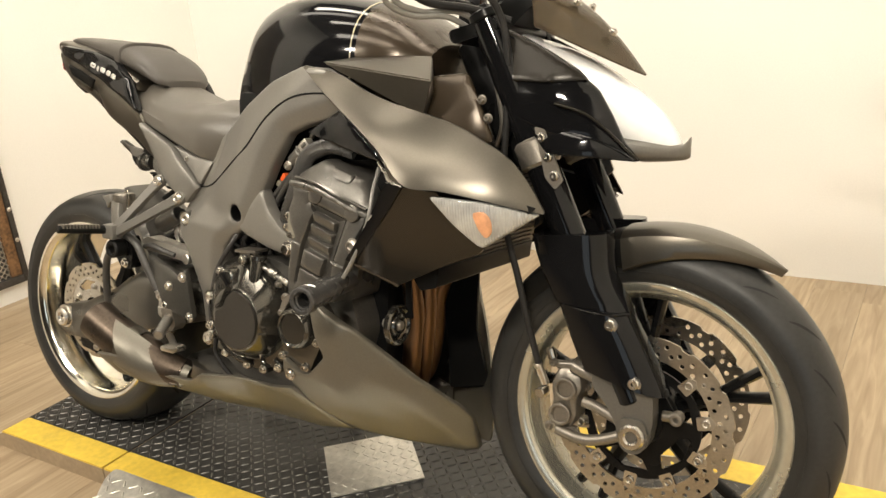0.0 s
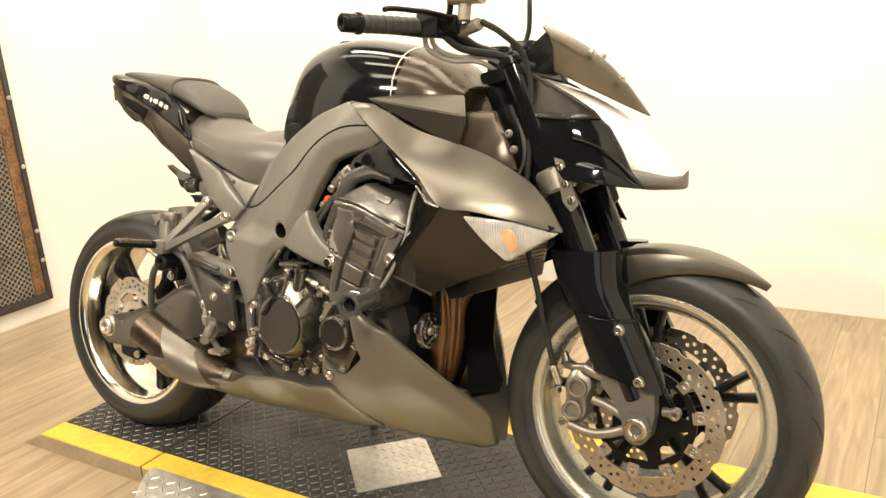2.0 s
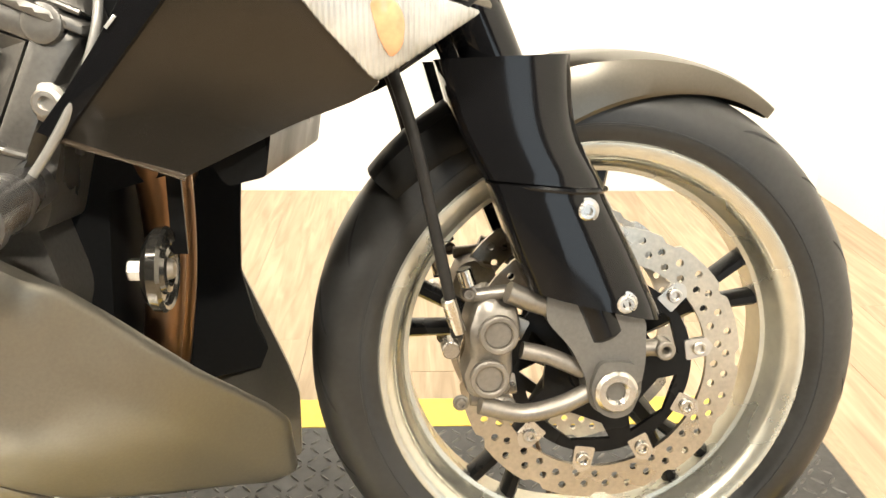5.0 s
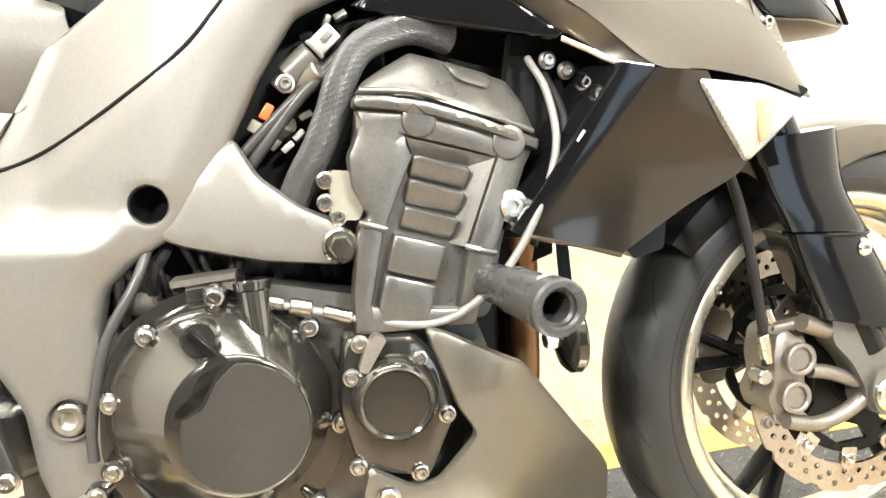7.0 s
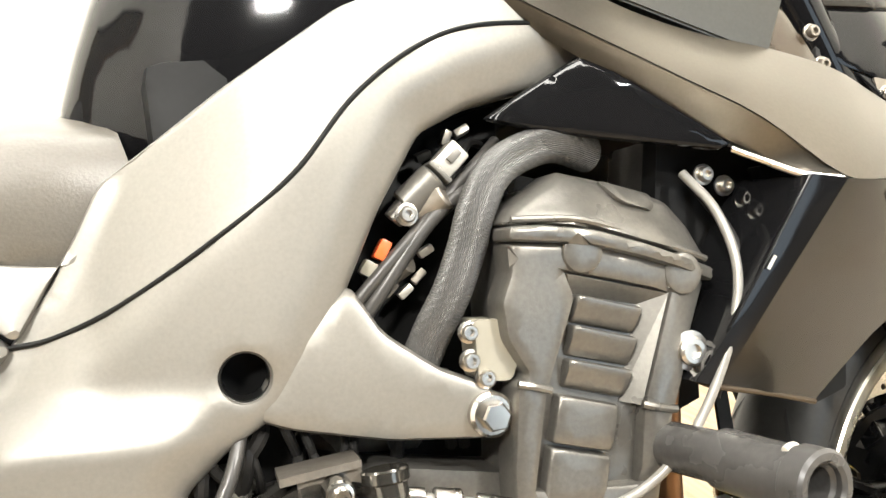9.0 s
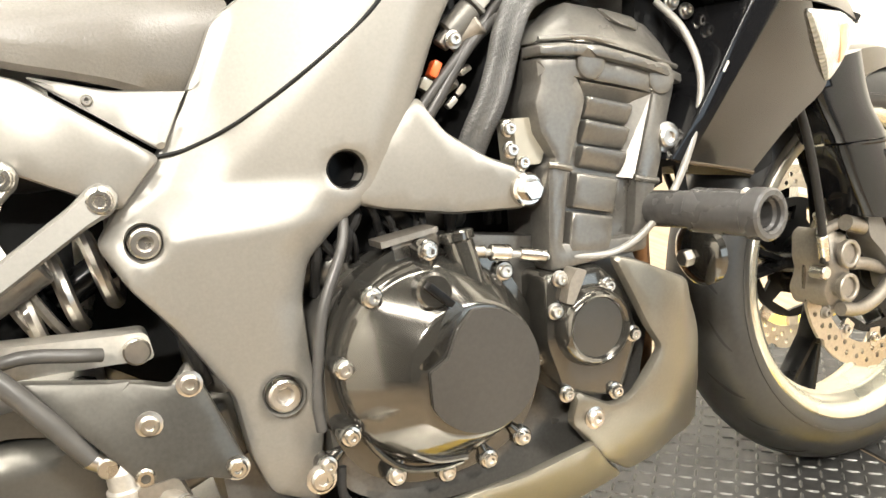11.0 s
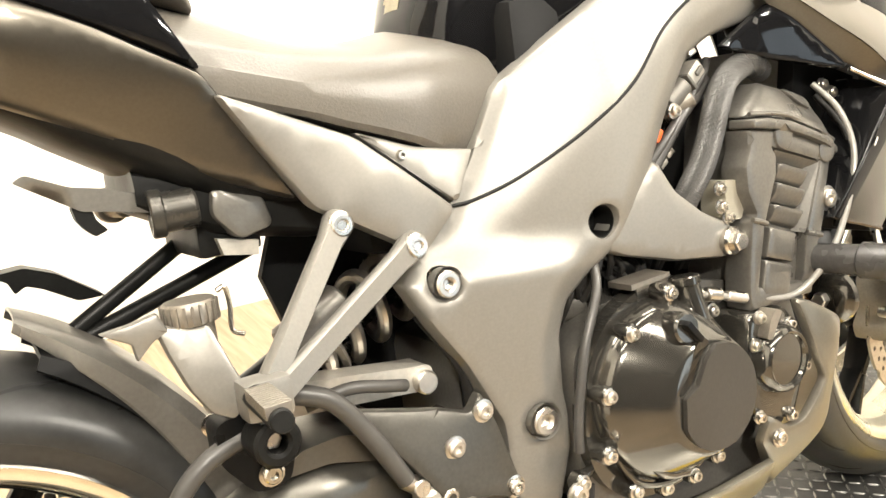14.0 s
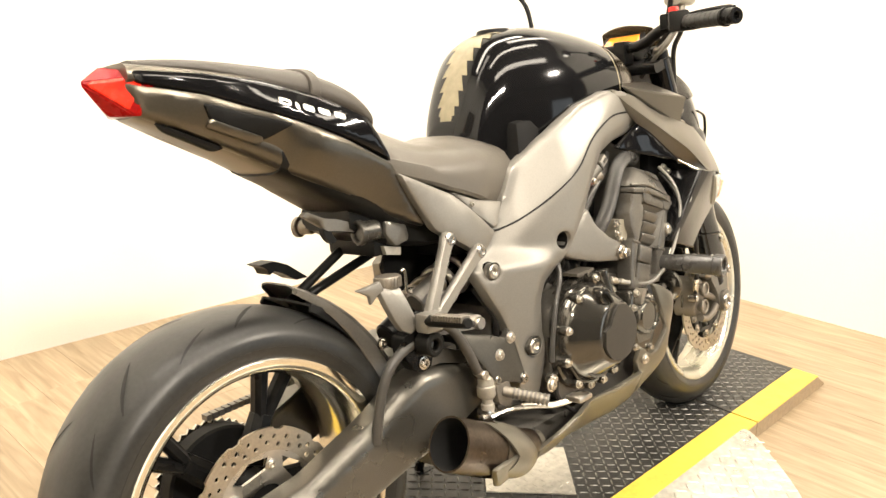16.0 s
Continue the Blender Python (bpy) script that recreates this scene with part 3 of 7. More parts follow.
for sgn in (-1, 1):
    d = part("brake_disc", petal_disc(0.150, 0.114, sgn * 0.072 - 0.0025, 0.005, 12), DISC, front, "drilled petal brake disc")
    part("disc_carrier", disc_carrier(0.098, 0.052, sgn * 0.070 - 0.003, 0.006, 5), BLACK, d)
    for k in range(10):
        bm = bmesh.new()
        x, z = polar(0.106, 36 * k + 10)
        slab(bm, [(polar(0.092, 36 * k + 3)), (polar(0.092, 36 * k + 17)), (polar(0.116, 36 * k + 15)), (polar(0.122, 36 * k + 10)), (polar(0.116, 36 * k + 5))], sgn * 0.0725 - 0.003, sgn * 0.0725 + 0.003, corner=0.003)
        ring(bm, (x, sgn * 0.076, z), (x, sgn * 0.080, z), 0.0075, 0.004, 14)
        part("disc_lug", bm, STEEL, d)
d = part("brake_disc", petal_disc(0.125, 0.088, -0.080, 0.005, 10), DISC, rear, "drilled petal rear brake disc")
part("disc_carrier", disc_carrier(0.092, 0.05, -0.079, 0.006, 5), STEEL, d)
for k in range(5):
    part("bolt", bolt(bmesh.new(), (polar(0.066, 72 * k + 8)[0], -0.081, polar(0.066, 72 * k + 8)[1])), STEEL, d)

# sprocket and chain on the far side
bm = bmesh.new()
teeth = []
for k in range(84):
    teeth.append(polar(0.104 if k % 2 else 0.098, 360 / 84 * k))
slab(bm, teeth, 0.094, 0.100, [[polar(0.085, 72 * j + 12), polar(0.088, 72 * j + 36), polar(0.085, 72 * j + 60), polar(0.055, 72 * j + 54), polar(0.055, 72 * j + 18)] for j in range(5)])
part("sprocket", bm, STEEL, rear, "steel rear sprocket")
part("sprocket_carrier", lathe(bmesh.new(), [(0.03, 0.05), (0.096, 0.05), (0.100, 0.055), (0.100, 0.086), (0.09, 0.092), (0.03, 0.092)], steps=48), DEEP, rear)
bm = bmesh.new()
for k in range(44):
    t = k / 43
    for z0, z1 in ((0.414, 0.452), (0.208, 0.372)):
        x, z = 0.02 + 0.53 * t, z0 + (z1 - z0) * t
        box(bm, (x - 0.0052, 0.0885, z - 0.005), (x + 0.0052, 0.106, z + 0.005))
tagged(part("chain", bm, ENGINE, bike, "dark drive chain", smooth=False), "", "", "", "stuff")
# axle ends
part("rear_axle_nut", rod(ring(bmesh.new(), (0, -0.150, 0.305), (0, -0.163, 0.305), 0.024, 0.009), (0, -0.14, 0.305), (0, -0.152, 0.305), 0.03), STEEL, bike, "steel rear axle nut")


# ---- frame and body panels ----
FRAME_OUT = [(0.511, 0.660), (0.545, 0.703), (0.583, 0.768), (0.672, 0.824), (0.767, 0.878), (0.850, 0.902), (0.905, 0.897), (0.965, 0.856), (0.985, 0.826), (0.915, 0.806),
             (0.855, 0.795), (0.813, 0.778), (0.775, 0.725), (0.741, 0.665), (0.715, 0.622), (0.690, 0.592),
             (0.650, 0.571), (0.618, 0.545), (0.606, 0.510), (0.602, 0.452), (0.603, 0.395), (0.590, 0.343), (0.583, 0.312), (0.542, 0.335), (0.531, 0.372), (0.528, 0.437), (0.494, 0.509), (0.465, 0.554), (0.447, 0.596), (0.470, 0.623)]


def soft(v, w):
    """A ramp from 0 that starts gently over the width w."""
    return 0.0 if v <= -w else v if v >= w else (v + w) ** 2 / (4 * w)


def frame_y(x, z):
    """Distance of the frame cover from the middle: it leans in above the beam's belly and creases below the hole."""
    y = float(np.interp(x, (0.447, 0.52, 0.60, 0.66, 0.74, 0.82, 0.90, 1.0), (0.160, 0.1735, 0.187, 0.195, 0.2005, 0.200, 0.193, 0.182)))
    beam = (z - 0.632) * 0.78 - (x - 0.56) * 0.625
    y -= 0.42 * soft(beam - 0.004, 0.012)
    crease = z - (0.596 - 0.075 * (x - 0.447))
    fade = max(0.0, min(1.0, (0.69 - x) / 0.12))
    if crease > 0:
        y -= fade * 0.58 * (0.035 - soft(0.035 - crease, 0.007))
    else:
        y += crease * 0.07
    gap = min(foot_gap(x, z, a, b) for a, b in zip(FRONT_RIM, FRONT_RIM[1:]))
    y -= 0.42 * (0.030 - min(0.030, gap)) * max(0.0, min(1.0, (z - 0.40) / 0.12))
    return max(0.138, y)


FRONT_RIM = [(0.985, 0.826), (0.855, 0.795), (0.813, 0.778), (0.775, 0.725), (0.741, 0.665), (0.715, 0.622), (0.690, 0.592), (0.650, 0.571), (0.618, 0.545), (0.606, 0.510), (0.602, 0.452)]


def foot_gap(x, z, a, b):
    """Distance of a point from a stretch between two points."""
    dx, dz = b[0] - a[0], b[1] - a[1]
    t = max(0.0, min(1.0, ((x - a[0]) * dx + (z - a[1]) * dz) / (dx * dx + dz * dz)))
    return math.hypot(x - a[0] - t * dx, z - a[1] - t * dz)


for side, nm in ((-1, "right"), (1, "left")):
    fc = part("frame_cover", panel(FRAME_OUT, frame_y, 0.02, 0.006, 0.0085, [circle(0.666, 0.620, 0.0170, 24), circle(0.4855, 0.592, 0.0150, 24), circle(0.570, 0.430, 0.0168, 24)], side), GREY_FRAME, bike, "satin grey frame beam cover")
    part("frame_arm", panel([(0.745, 0.674), (0.765, 0.636), (0.800, 0.606), (0.835, 0.588), (0.846, 0.566), (0.830, 0.549), (0.760, 0.558), (0.692, 0.577), (0.664, 0.590), (0.700, 0.640)], [(0.70, 0.62, 0.190), (0.74, 0.65, 0.194), (0.77, 0.60, 0.201), (0.83, 0.57, 0.209), (0.76, 0.565, 0.197)], 0.02, 0.008, 0.014, (), side), GREY_FRAME, fc)
    if side < 0:
        right_frame = fc
# parting line of the frame cover, a narrow dark groove
SEAM = [(0.512, 0.661), (0.543, 0.664), (0.591, 0.681), (0.656, 0.716), (0.715, 0.755), (0.765, 0.806), (0.815, 0.838), (0.865, 0.852), (0.945, 0.852)]
hy = frame_y
part("parting_line", tube(bmesh.new(), [(x, -hy(x, z) - 0.0002, z) for x, z in SEAM], 0.0019, 10, 8), PLASTIC, right_frame)
part("hole_liner", ring(bmesh.new(), (0.666, -0.150, 0.620), (0.666, -0.184, 0.620), 0.0185, 0.0165), PLASTIC, right_frame)
part("frame_core", rod(rod(bmesh.new(), (0.666, 0.15, 0.620), (0.666, -0.155, 0.620), 0.024), (0.559, 0.12, 0.424), (0.559, -0.15, 0.424), 0.03), BLACK, bike)
for x, z, y, r in ((0.4855, 0.592, -0.164, 0.0115), (0.570, 0.430, -0.178, 0.0130)):
    part("bolt_recess", lathe(bmesh.new(), [(r * 1.5, y + 0.001), (r * 1.40, y + 0.004), (r * 1.34, y + 0.015), (0.0001, y + 0.016)], (x, 0, z), "Y", 28), GREY_FRAME, right_frame)
    part("frame_bolt", ring(rod(bmesh.new(), (x, y + 0.014, z), (x, y + 0.006, z), r * 1.25, None, 28), (x, y + 0.008, z), (x, y - 0.001, z), r * 1.18, r * 0.48, 24), STEEL, right_frame, "steel hex frame bolt")

# side covers below the seat
SUBC = [(0.305, 0.794), (0.423, 0.742), (0.516, 0.660), (0.497, 0.643), (0.474, 0.621), (0.375, 0.684)]
for side in (-1, 1):
    sc = part("seat_side_cover", panel(SUBC, [(0.305, 0.794, 0.134), (0.42, 0.74, 0.140), (0.515, 0.66, 0.150), (0.474, 0.622, 0.149), (0.375, 0.686, 0.136), (0.42, 0.69, 0.149)], 0.012, 0.006, 0.02, (), side), GREY_FRAME, bike, "matte graphite side cover")
    tc = part("seat_corner_cover", panel([(0.425, 0.746), (0.487, 0.724), (0.560, 0.711), (0.592, 0.742), (0.578, 0.757), (0.519, 0.664)], [(0.43, 0.745, 0.134), (0.56, 0.72, 0.138), (0.52, 0.668, 0.148), (0.50, 0.71, 0.136)], 0.012, 0.004, 0.02, (), side), GREY_FRAME, bike)
    if side < 0:
        bolts(tc, [(0.469, -0.134, 0.718)], 0.005)

# ---- tank ----
PADC = surface("aged_clear_pad", (0.50, 0.44, 0.30), 0.16, vary=0.15, bump=0.05, coat=0.5)
TANK = grown([(0.552, 0.854, 0.770, 0.054), (0.574, 0.912, 0.745, 0.078), (0.605, 0.976, 0.735, 0.094), (0.654, 1.026, 0.735, 0.120), (0.75, 1.048, 0.745, 0.151), (0.85, 1.043, 0.760, 0.162), (0.95, 1.021, 0.80, 0.158), (1.02, 0.988, 0.83, 0.140), (1.075, 0.940, 0.86, 0.105)], 4)
bm = bmesh.new()
rows = [body_section(x, top, bottom, half, 2.6, 0.40, 36) for x, top, bottom, half in TANK if x <= 0.955]
part("fuel_tank", loft(bm, rows), GLOSS, bike, "gloss black fuel tank")
rows = [body_section(x, top + 0.001, bottom, half + 0.001, 2.6, 0.40, 36) for x, top, bottom, half in TANK if x >= 0.940]
part("tank_cover", loft(bmesh.new(), rows), TANK_BROWN, bike, "satin brown-black cover at the tank's front")
part("tank_seam", loft(bmesh.new(), [body_section(x, float(np.interp(x, [r[0] for r in TANK], [r[1] for r in TANK])) + 0.0014, 0.80, float(np.interp(x, [r[0] for r in TANK], [r[3] for r in TANK])) + 0.0014, 2.6, 0.36, 36) for x in (0.9375, 0.9400)]), PADC, bike)
lidm = pose(0.72, 0.0, 1.042, 0, -1, 0)
cap = part("fuel_cap", moved(lathe(bmesh.new(), [(0.0001, 0.006), (0.03, 0.006), (0.034, 0.004), (0.036, -0.004), (0.05, -0.006)], axis="Z", steps=40), lidm), BLACK, bike, "black fuel cap")
# clear saw-toothed pad on the tank's back


def tank_point(x, s, lift=0.0):
    """A point of the tank's skin at x, s from the middle (0) to its side (-1)."""
    top, bottom, half = (float(np.interp(x, [r[0] for r in TANK], [r[k] for r in TANK])) for k in (1, 2, 3))
    mid = bottom + (top - bottom) * 0.40
    return Vector((x, (half + lift) * s, mid + (top - mid + lift) * max(0.0, 1 - abs(s) ** 2.6) ** (1 / 2.6)))


bm = bmesh.new()
vs, way, trail = [], [0.0], [tank_point(0.553 + 0.0005 * k, 0.0) for k in range(300)]
for p, q in zip(trail, trail[1:]):
    way.append(way[-1] + (q - p).length)
for k in range(129):
    x = 0.553 + 0.0005 * float(np.interp(0.012 + 0.0018 * k, way, range(300)))
    rim = 0.25 - 0.0003 * k + (0.15 * (1 - (k % 18) / 17) if k > 6 else 0)
    vs.append([bm.verts.new(tank_point(x, rim * (2 * v / 10 - 1), 0.0014)) for v in range(11)])
for a, b in zip(vs, vs[1:]):
    for j in range(10):
        bm.faces.new((a[j], a[j + 1], b[j + 1], b[j]))
bmesh.ops.solidify(bm, geom=list(bm.faces), thickness=0.0012)
part("tank_pad", bm, PADC, bike, "yellowed clear pad with saw-toothed rim on the tank's back")

# ---- seats and tail ----


def seat_row(u):
    """Half-flat seat section at u from its back (0) to its front (1), whose front face slants."""
    x = 0.240 + 0.360 * u
    top = float(np.interp(x, (0.24, 0.262, 0.31, 0.37, 0.424, 0.466, 0.512, 0.545, 0.60), (0.899, 0.891, 0.880, 0.858, 0.839, 0.834, 0.838, 0.844, 0.836)))
    crest = float(np.interp(x, (0.24, 0.303, 0.386, 0.465, 0.523, 0.56, 0.60), (0.868, 0.846, 0.825, 0.818, 0.818, 0.818, 0.811)))
    low = float(np.interp(x, (0.24, 0.261, 0.345, 0.426, 0.503, 0.556, 0.60), (0.830, 0.806, 0.777, 0.750, 0.729, 0.713, 0.706)))
    half = float(np.interp(x, (0.24, 0.31, 0.37, 0.44, 0.51, 0.55, 0.60), (0.098, 0.116, 0.128, 0.136, 0.139, 0.134, 0.124)))
    side = [(0.0, top), (0.35, top - 0.001), (0.60, top + (crest - top) * 0.45), (0.78, crest), (0.885, crest - 0.009), (0.955, crest - 0.026), (0.99, crest + (low - crest) * 0.5), (1.0, low + 0.020), (0.99, low + 0.005), (0.95, low)]
    row = []
    for sgn, pts in ((-1, side), (1, side[::-1][:-1])):
        for w, z in pts:
            front = float(np.interp(z, (0.706, 0.766, 0.812, 0.836), (0.553, 0.610, 0.598, 0.566)))
            row.append((0.240 + (front - 0.240) * u, sgn * w * half, z))
    return row


part("rider_seat", loft(bmesh.new(), [seat_row(k / 28) for k in range(29)]), SEAT, bike, "dark vinyl rider seat")
PILL = grown([(-0.075, 0.998, 0.985, 0.022), (-0.03, 0.998, 0.978, 0.044), (0.03, 0.994, 0.965, 0.062), (0.13, 0.982, 0.935, 0.078), (0.20, 0.970, 0.915, 0.086), (0.265, 0.943, 0.890, 0.088), (0.305, 0.909, 0.872, 0.078), (0.322, 0.887, 0.868, 0.055)], 4)
ps = part("pillion_seat", loft(bmesh.new(), [body_section(x, t, b, h, 2.8, 0.4, 32) for x, t, b, h in PILL]), PILLION, bike, "dark vinyl pillion seat pad")
part("seat_strap", loft(bmesh.new(), [body_section(x, 0.9770 + dz, 0.912, 0.0885 + dz, 2.8, 0.4, 32) for x, dz in ((0.178, -0.001), (0.180, 0.0015), (0.196, 0.0010), (0.198, -0.0015))]), PILLION, ps)
TAIL_Y = [(-0.11, 0.955, 0.050), (-0.09, 0.984, 0.050), (-0.05, 0.955, 0.072), (0.09, 0.957, 0.086), (0.185, 0.930, 0.096), (0.0, 0.93, 0.088), (0.10, 0.91, 0.106), (0.20, 0.89, 0.117), (0.30, 0.82, 0.130), (0.372, 0.69, 0.122), (0.25, 0.755, 0.102), (0.10, 0.845, 0.080), (-0.09, 0.92, 0.048), (0.15, 0.85, 0.114)]
for side in (-1, 1):
    tg = part("tail_cowl", panel([(-0.095, 0.984), (0.0, 0.972), (0.09, 0.960), (0.185, 0.932), (0.262, 0.890), (0.302, 0.813), (0.223, 0.855), (0.155, 0.886), (0.08, 0.913), (0.0, 0.940), (-0.085, 0.962)], TAIL_Y, 0.01, 0.009, 0.008, (), side), GLOSS, bike, "gloss black upper tail cowl")
    ts = part("tail_side_panel", panel([(-0.098, 0.965), (0.0, 0.943), (0.08, 0.916), (0.155, 0.889), (0.223, 0.857), (0.302, 0.812), (0.371, 0.692), (0.300, 0.722), (0.204, 0.776), (0.139, 0.808), (0.06, 0.848), (-0.085, 0.918)], [(x, z, y - 0.004) for x, z, y in TAIL_Y], 0.01, 0.009, 0.009, (), side), GREY, bike, "matte graphite tail side panel")
    # Flat black patch on the side panel stands in for the cavity's shade.
    part("grab_recess_shade", panel([(-0.008, 0.930), (0.128, 0.889), (0.082, 0.868), (0.003, 0.900)], [(x, z, y + 0.0005) for x, z, y in TAIL_Y], 0.003, 0.003, 0.014, (), side), DEEP, ts, "flat black patch for the shaded grab recess")
    part("grab_ledge", panel([(-0.001, 0.907), (0.082, 0.873), (0.076, 0.860), (-0.006, 0.894)], [(x, z, y + 0.004) for x, z, y in TAIL_Y], 0.004, 0.003, 0.014, (), side), GREY, ts)
    # badge bars on the gloss cowl
    if side < 0:
        for k in range(5):
            x0 = (0.108, 0.1355, 0.149, 0.1745, 0.200)[k]
            z0 = 0.9275 - 0.302 * (x0 - 0.108)
            w = (0.021, 0.007, 0.019, 0.019, 0.019)[k]
            bm = panel([(x0, z0 + 0.004), (x0 + w, z0 - 0.0025), (x0 + w - 0.002, z0 - 0.0125), (x0 - 0.002, z0 - 0.006)], [(x, z, y + 0.0012) for x, z, y in TAIL_Y], 0.001, 0.0008, 0.02, [] if k == 1 else [[(x0 + 0.005, z0 - 0.0025), (x0 + w - 0.005, z0 - 0.0055), (x0 + w - 0.006, z0 - 0.0075), (x0 + 0.004, z0 - 0.0045)]] if k == 0 else [], side, 0.004)
            part("badge_bar", bm, BADGE, tg)
# top between the cowls, and the underside
part("tail_top", loft(bmesh.new(), [body_section(x, t, t - 0.03, h, 3.5, 0.4, 24) for x, t, h in grown([(-0.095, 0.993, 0.048), (0.0, 0.981, 0.074), (0.1, 0.962, 0.088), (0.2, 0.925, 0.098), (0.27, 0.89, 0.102)], 4)]), GREY, bike, "graphite tail top cover")
part("under_tail", loft(bmesh.new(), [body_section(x, t, b, h, 3.2, 0.6, 24) for x, t, b, h in grown([(-0.088, 0.95, 0.916, 0.045), (0.0, 0.92, 0.876, 0.07), (0.1, 0.88, 0.822, 0.085), (0.118, 0.871, 0.811, 0.087)], 4)]), GREY, bike, "graphite tail underside panel")
part("under_tray_nose", loft(bmesh.new(), [body_section(x, t, b, h, 3.2, 0.6, 24) for x, t, b, h in grown([(0.112, 0.874, 0.812, 0.0865), (0.165, 0.846, 0.783, 0.092), (0.2, 0.83, 0.760, 0.0955), (0.3, 0.78, 0.700, 0.104), (0.38, 0.74, 0.672, 0.094)], 4)]), PLASTIC, bike, "black plastic tray under the tail")
def hull(points):
    bm = bmesh.new()
    got = bmesh.ops.convex_hull(bm, input=[bm.verts.new(p) for p in points])
    bmesh.ops.delete(bm, geom=[v for v in got["geom_interior"] + got["geom_unused"] if isinstance(v, bmesh.types.BMVert)], context="VERTS")
    return bm


lens_rim = [Vector(p) for p in ((-0.144, 0.0, 0.970), (-0.114, 0.0, 0.991), (-0.060, 0.0605, 0.973), (-0.090, 0.046, 0.918), (-0.110, 0.0, 0.921))]
bm = hull([(x, sgn * y, z) for x, y, z in lens_rim for sgn in ((-1, 1) if y else (1,))] + [(-0.045, sgn * y, z) for sgn in (-1, 1) for y, z in ((0.055, 0.968), (0.040, 0.922))])
bmesh.ops.bevel(bm, geom=list(bm.edges), offset=0.002, segments=2, affect="EDGES")
tl = part("tail_light", bm, RED, bike, "red faceted tail light lens", smooth=False)
for sgn in (-1, 1):
    rim = [Vector((x, sgn * y, z)) for x, y, z in lens_rim]
    mid = sum(rim, Vector()) / 5
    out = (rim[2] - rim[0]).cross(rim[3] - rim[0]).normalized()
    out = out if out.y * sgn > 0 else -out
    for scale, lift, mt in ((0.72, 0.0035, RED_IN),):
        part("lamp_reflector", hull([mid + (p - mid) * scale + out * d for p in rim for d in (lift + 0.001, -0.004)]), mt, tl, "bright red lamp window", smooth=False)
part("recess_slot", panel([(-0.066, 0.909), (0.032, 0.862), (0.012, 0.858), (-0.055, 0.893)], [(x, z, y - 0.012) for x, z, y in TAIL_Y], 0.003, 0.003, 0.02), PLASTIC, bike)


# ---- engine ----
engine = part("engine", slab(bmesh.new(), [(0.60, 0.33), (0.605, 0.49), (0.66, 0.53), (0.75, 0.54), (0.85, 0.515), (0.95, 0.50), (0.975, 0.42), (0.94, 0.32), (0.86, 0.27), (0.66, 0.285)], -0.185, 0.185, corner=0.02), ENGINE, bike, "black four-cylinder engine")


def shifted_lathe(rings, steps=64):
    """Rings of (radius, x, z, y) joined into a cover whose axis leans."""
    bm = bmesh.new()
    rows = [[bm.verts.new((x + r * math.cos(2 * math.pi * k / steps), y, z + r * math.sin(2 * math.pi * k / steps))) for k in range(steps)] for r, x, z, y in rings]
    for a, b in zip(rows, rows[1:]):
        for k in range(steps):
            bm.faces.new((a[k], a[(k + 1) % steps], b[(k + 1) % steps], b[k]))
    bm.faces.new(rows[-1])
    return bm


flange = soften([(0.598, 0.39), (0.606, 0.465), (0.640, 0.522), (0.700, 0.546), (0.755, 0.530), (0.800, 0.500), (0.822, 0.440), (0.822, 0.390), (0.795, 0.335), (0.740, 0.312), (0.670, 0.314), (0.620, 0.342)], 0.03)
part("clutch_flange", slab(bmesh.new(), flange, -0.180, -0.200), COVER, engine)
cl = part("clutch_cover", shifted_lathe([(0.101, 0.709, 0.430, -0.197), (0.099, 0.709, 0.430, -0.208), (0.0965, 0.709, 0.430, -0.215), (0.0945, 0.7095, 0.430, -0.2190), (0.0925, 0.7102, 0.430, -0.2220), (0.0905, 0.7114, 0.4297, -0.2245), (0.0640, 0.7268, 0.4272, -0.2550), (0.0620, 0.728, 0.427, -0.2570), (0.0575, 0.731, 0.427, -0.2585)]), COVER, engine, "gloss black round clutch cover")
part("clutch_face", slab(bmesh.new(), soften([(0.731 + 0.0565 * math.cos(radians(a)), 0.427 + 0.0565 * math.sin(radians(a))) for a in range(-160, 91, 10)] + [(0.714, 0.470), (0.700, 0.447), (0.681, 0.439)], 0.002), -0.250, -0.2640), FACE, cl, "matte black clutch cover face")
part("face_chamfer", slab(bmesh.new(), [(0.726, 0.487), (0.713, 0.474), (0.698, 0.450), (0.679, 0.441), (0.672, 0.446), (0.690, 0.458), (0.703, 0.482), (0.716, 0.496)], -0.240, -0.2585, corner=0.003), COVER, cl)
part("cover_groove", tube(bmesh.new(), [(0.625, -0.2085, 0.400), (0.632, -0.2125, 0.370), (0.655, -0.214, 0.342), (0.690, -0.214, 0.330), (0.715, -0.212, 0.328)], 0.0035, 8, 8), COVER, cl)
part("cover_rib", tube(bmesh.new(), [(0.640, -0.214, 0.415), (0.650, -0.222, 0.378), (0.680, -0.225, 0.348), (0.715, -0.224, 0.338)], 0.005, 8, 10), COVER, cl)
part("cover_step", rod(rod(bmesh.new(), (0.749, -0.212, 0.538), (0.752, -0.228, 0.487), 0.0145, 0.0125, 24), (0.749, -0.212, 0.536), (0.749, -0.211, 0.546), 0.017, None, 24), COVER, cl)
oil = part("oil_filler_cap", rod(bmesh.new(), (0.705, -0.225, 0.503), (0.703, -0.253, 0.506), 0.0165, None, 28), COVER, engine, "black oil filler cap")
part("cap_grip", box(bmesh.new(), (-0.0145, -0.262, -0.0032), (0.0145, -0.250, 0.0032), 0.001, pose(0.705, 0, 0.503, 0, 50, 0)), BLACK, oil)
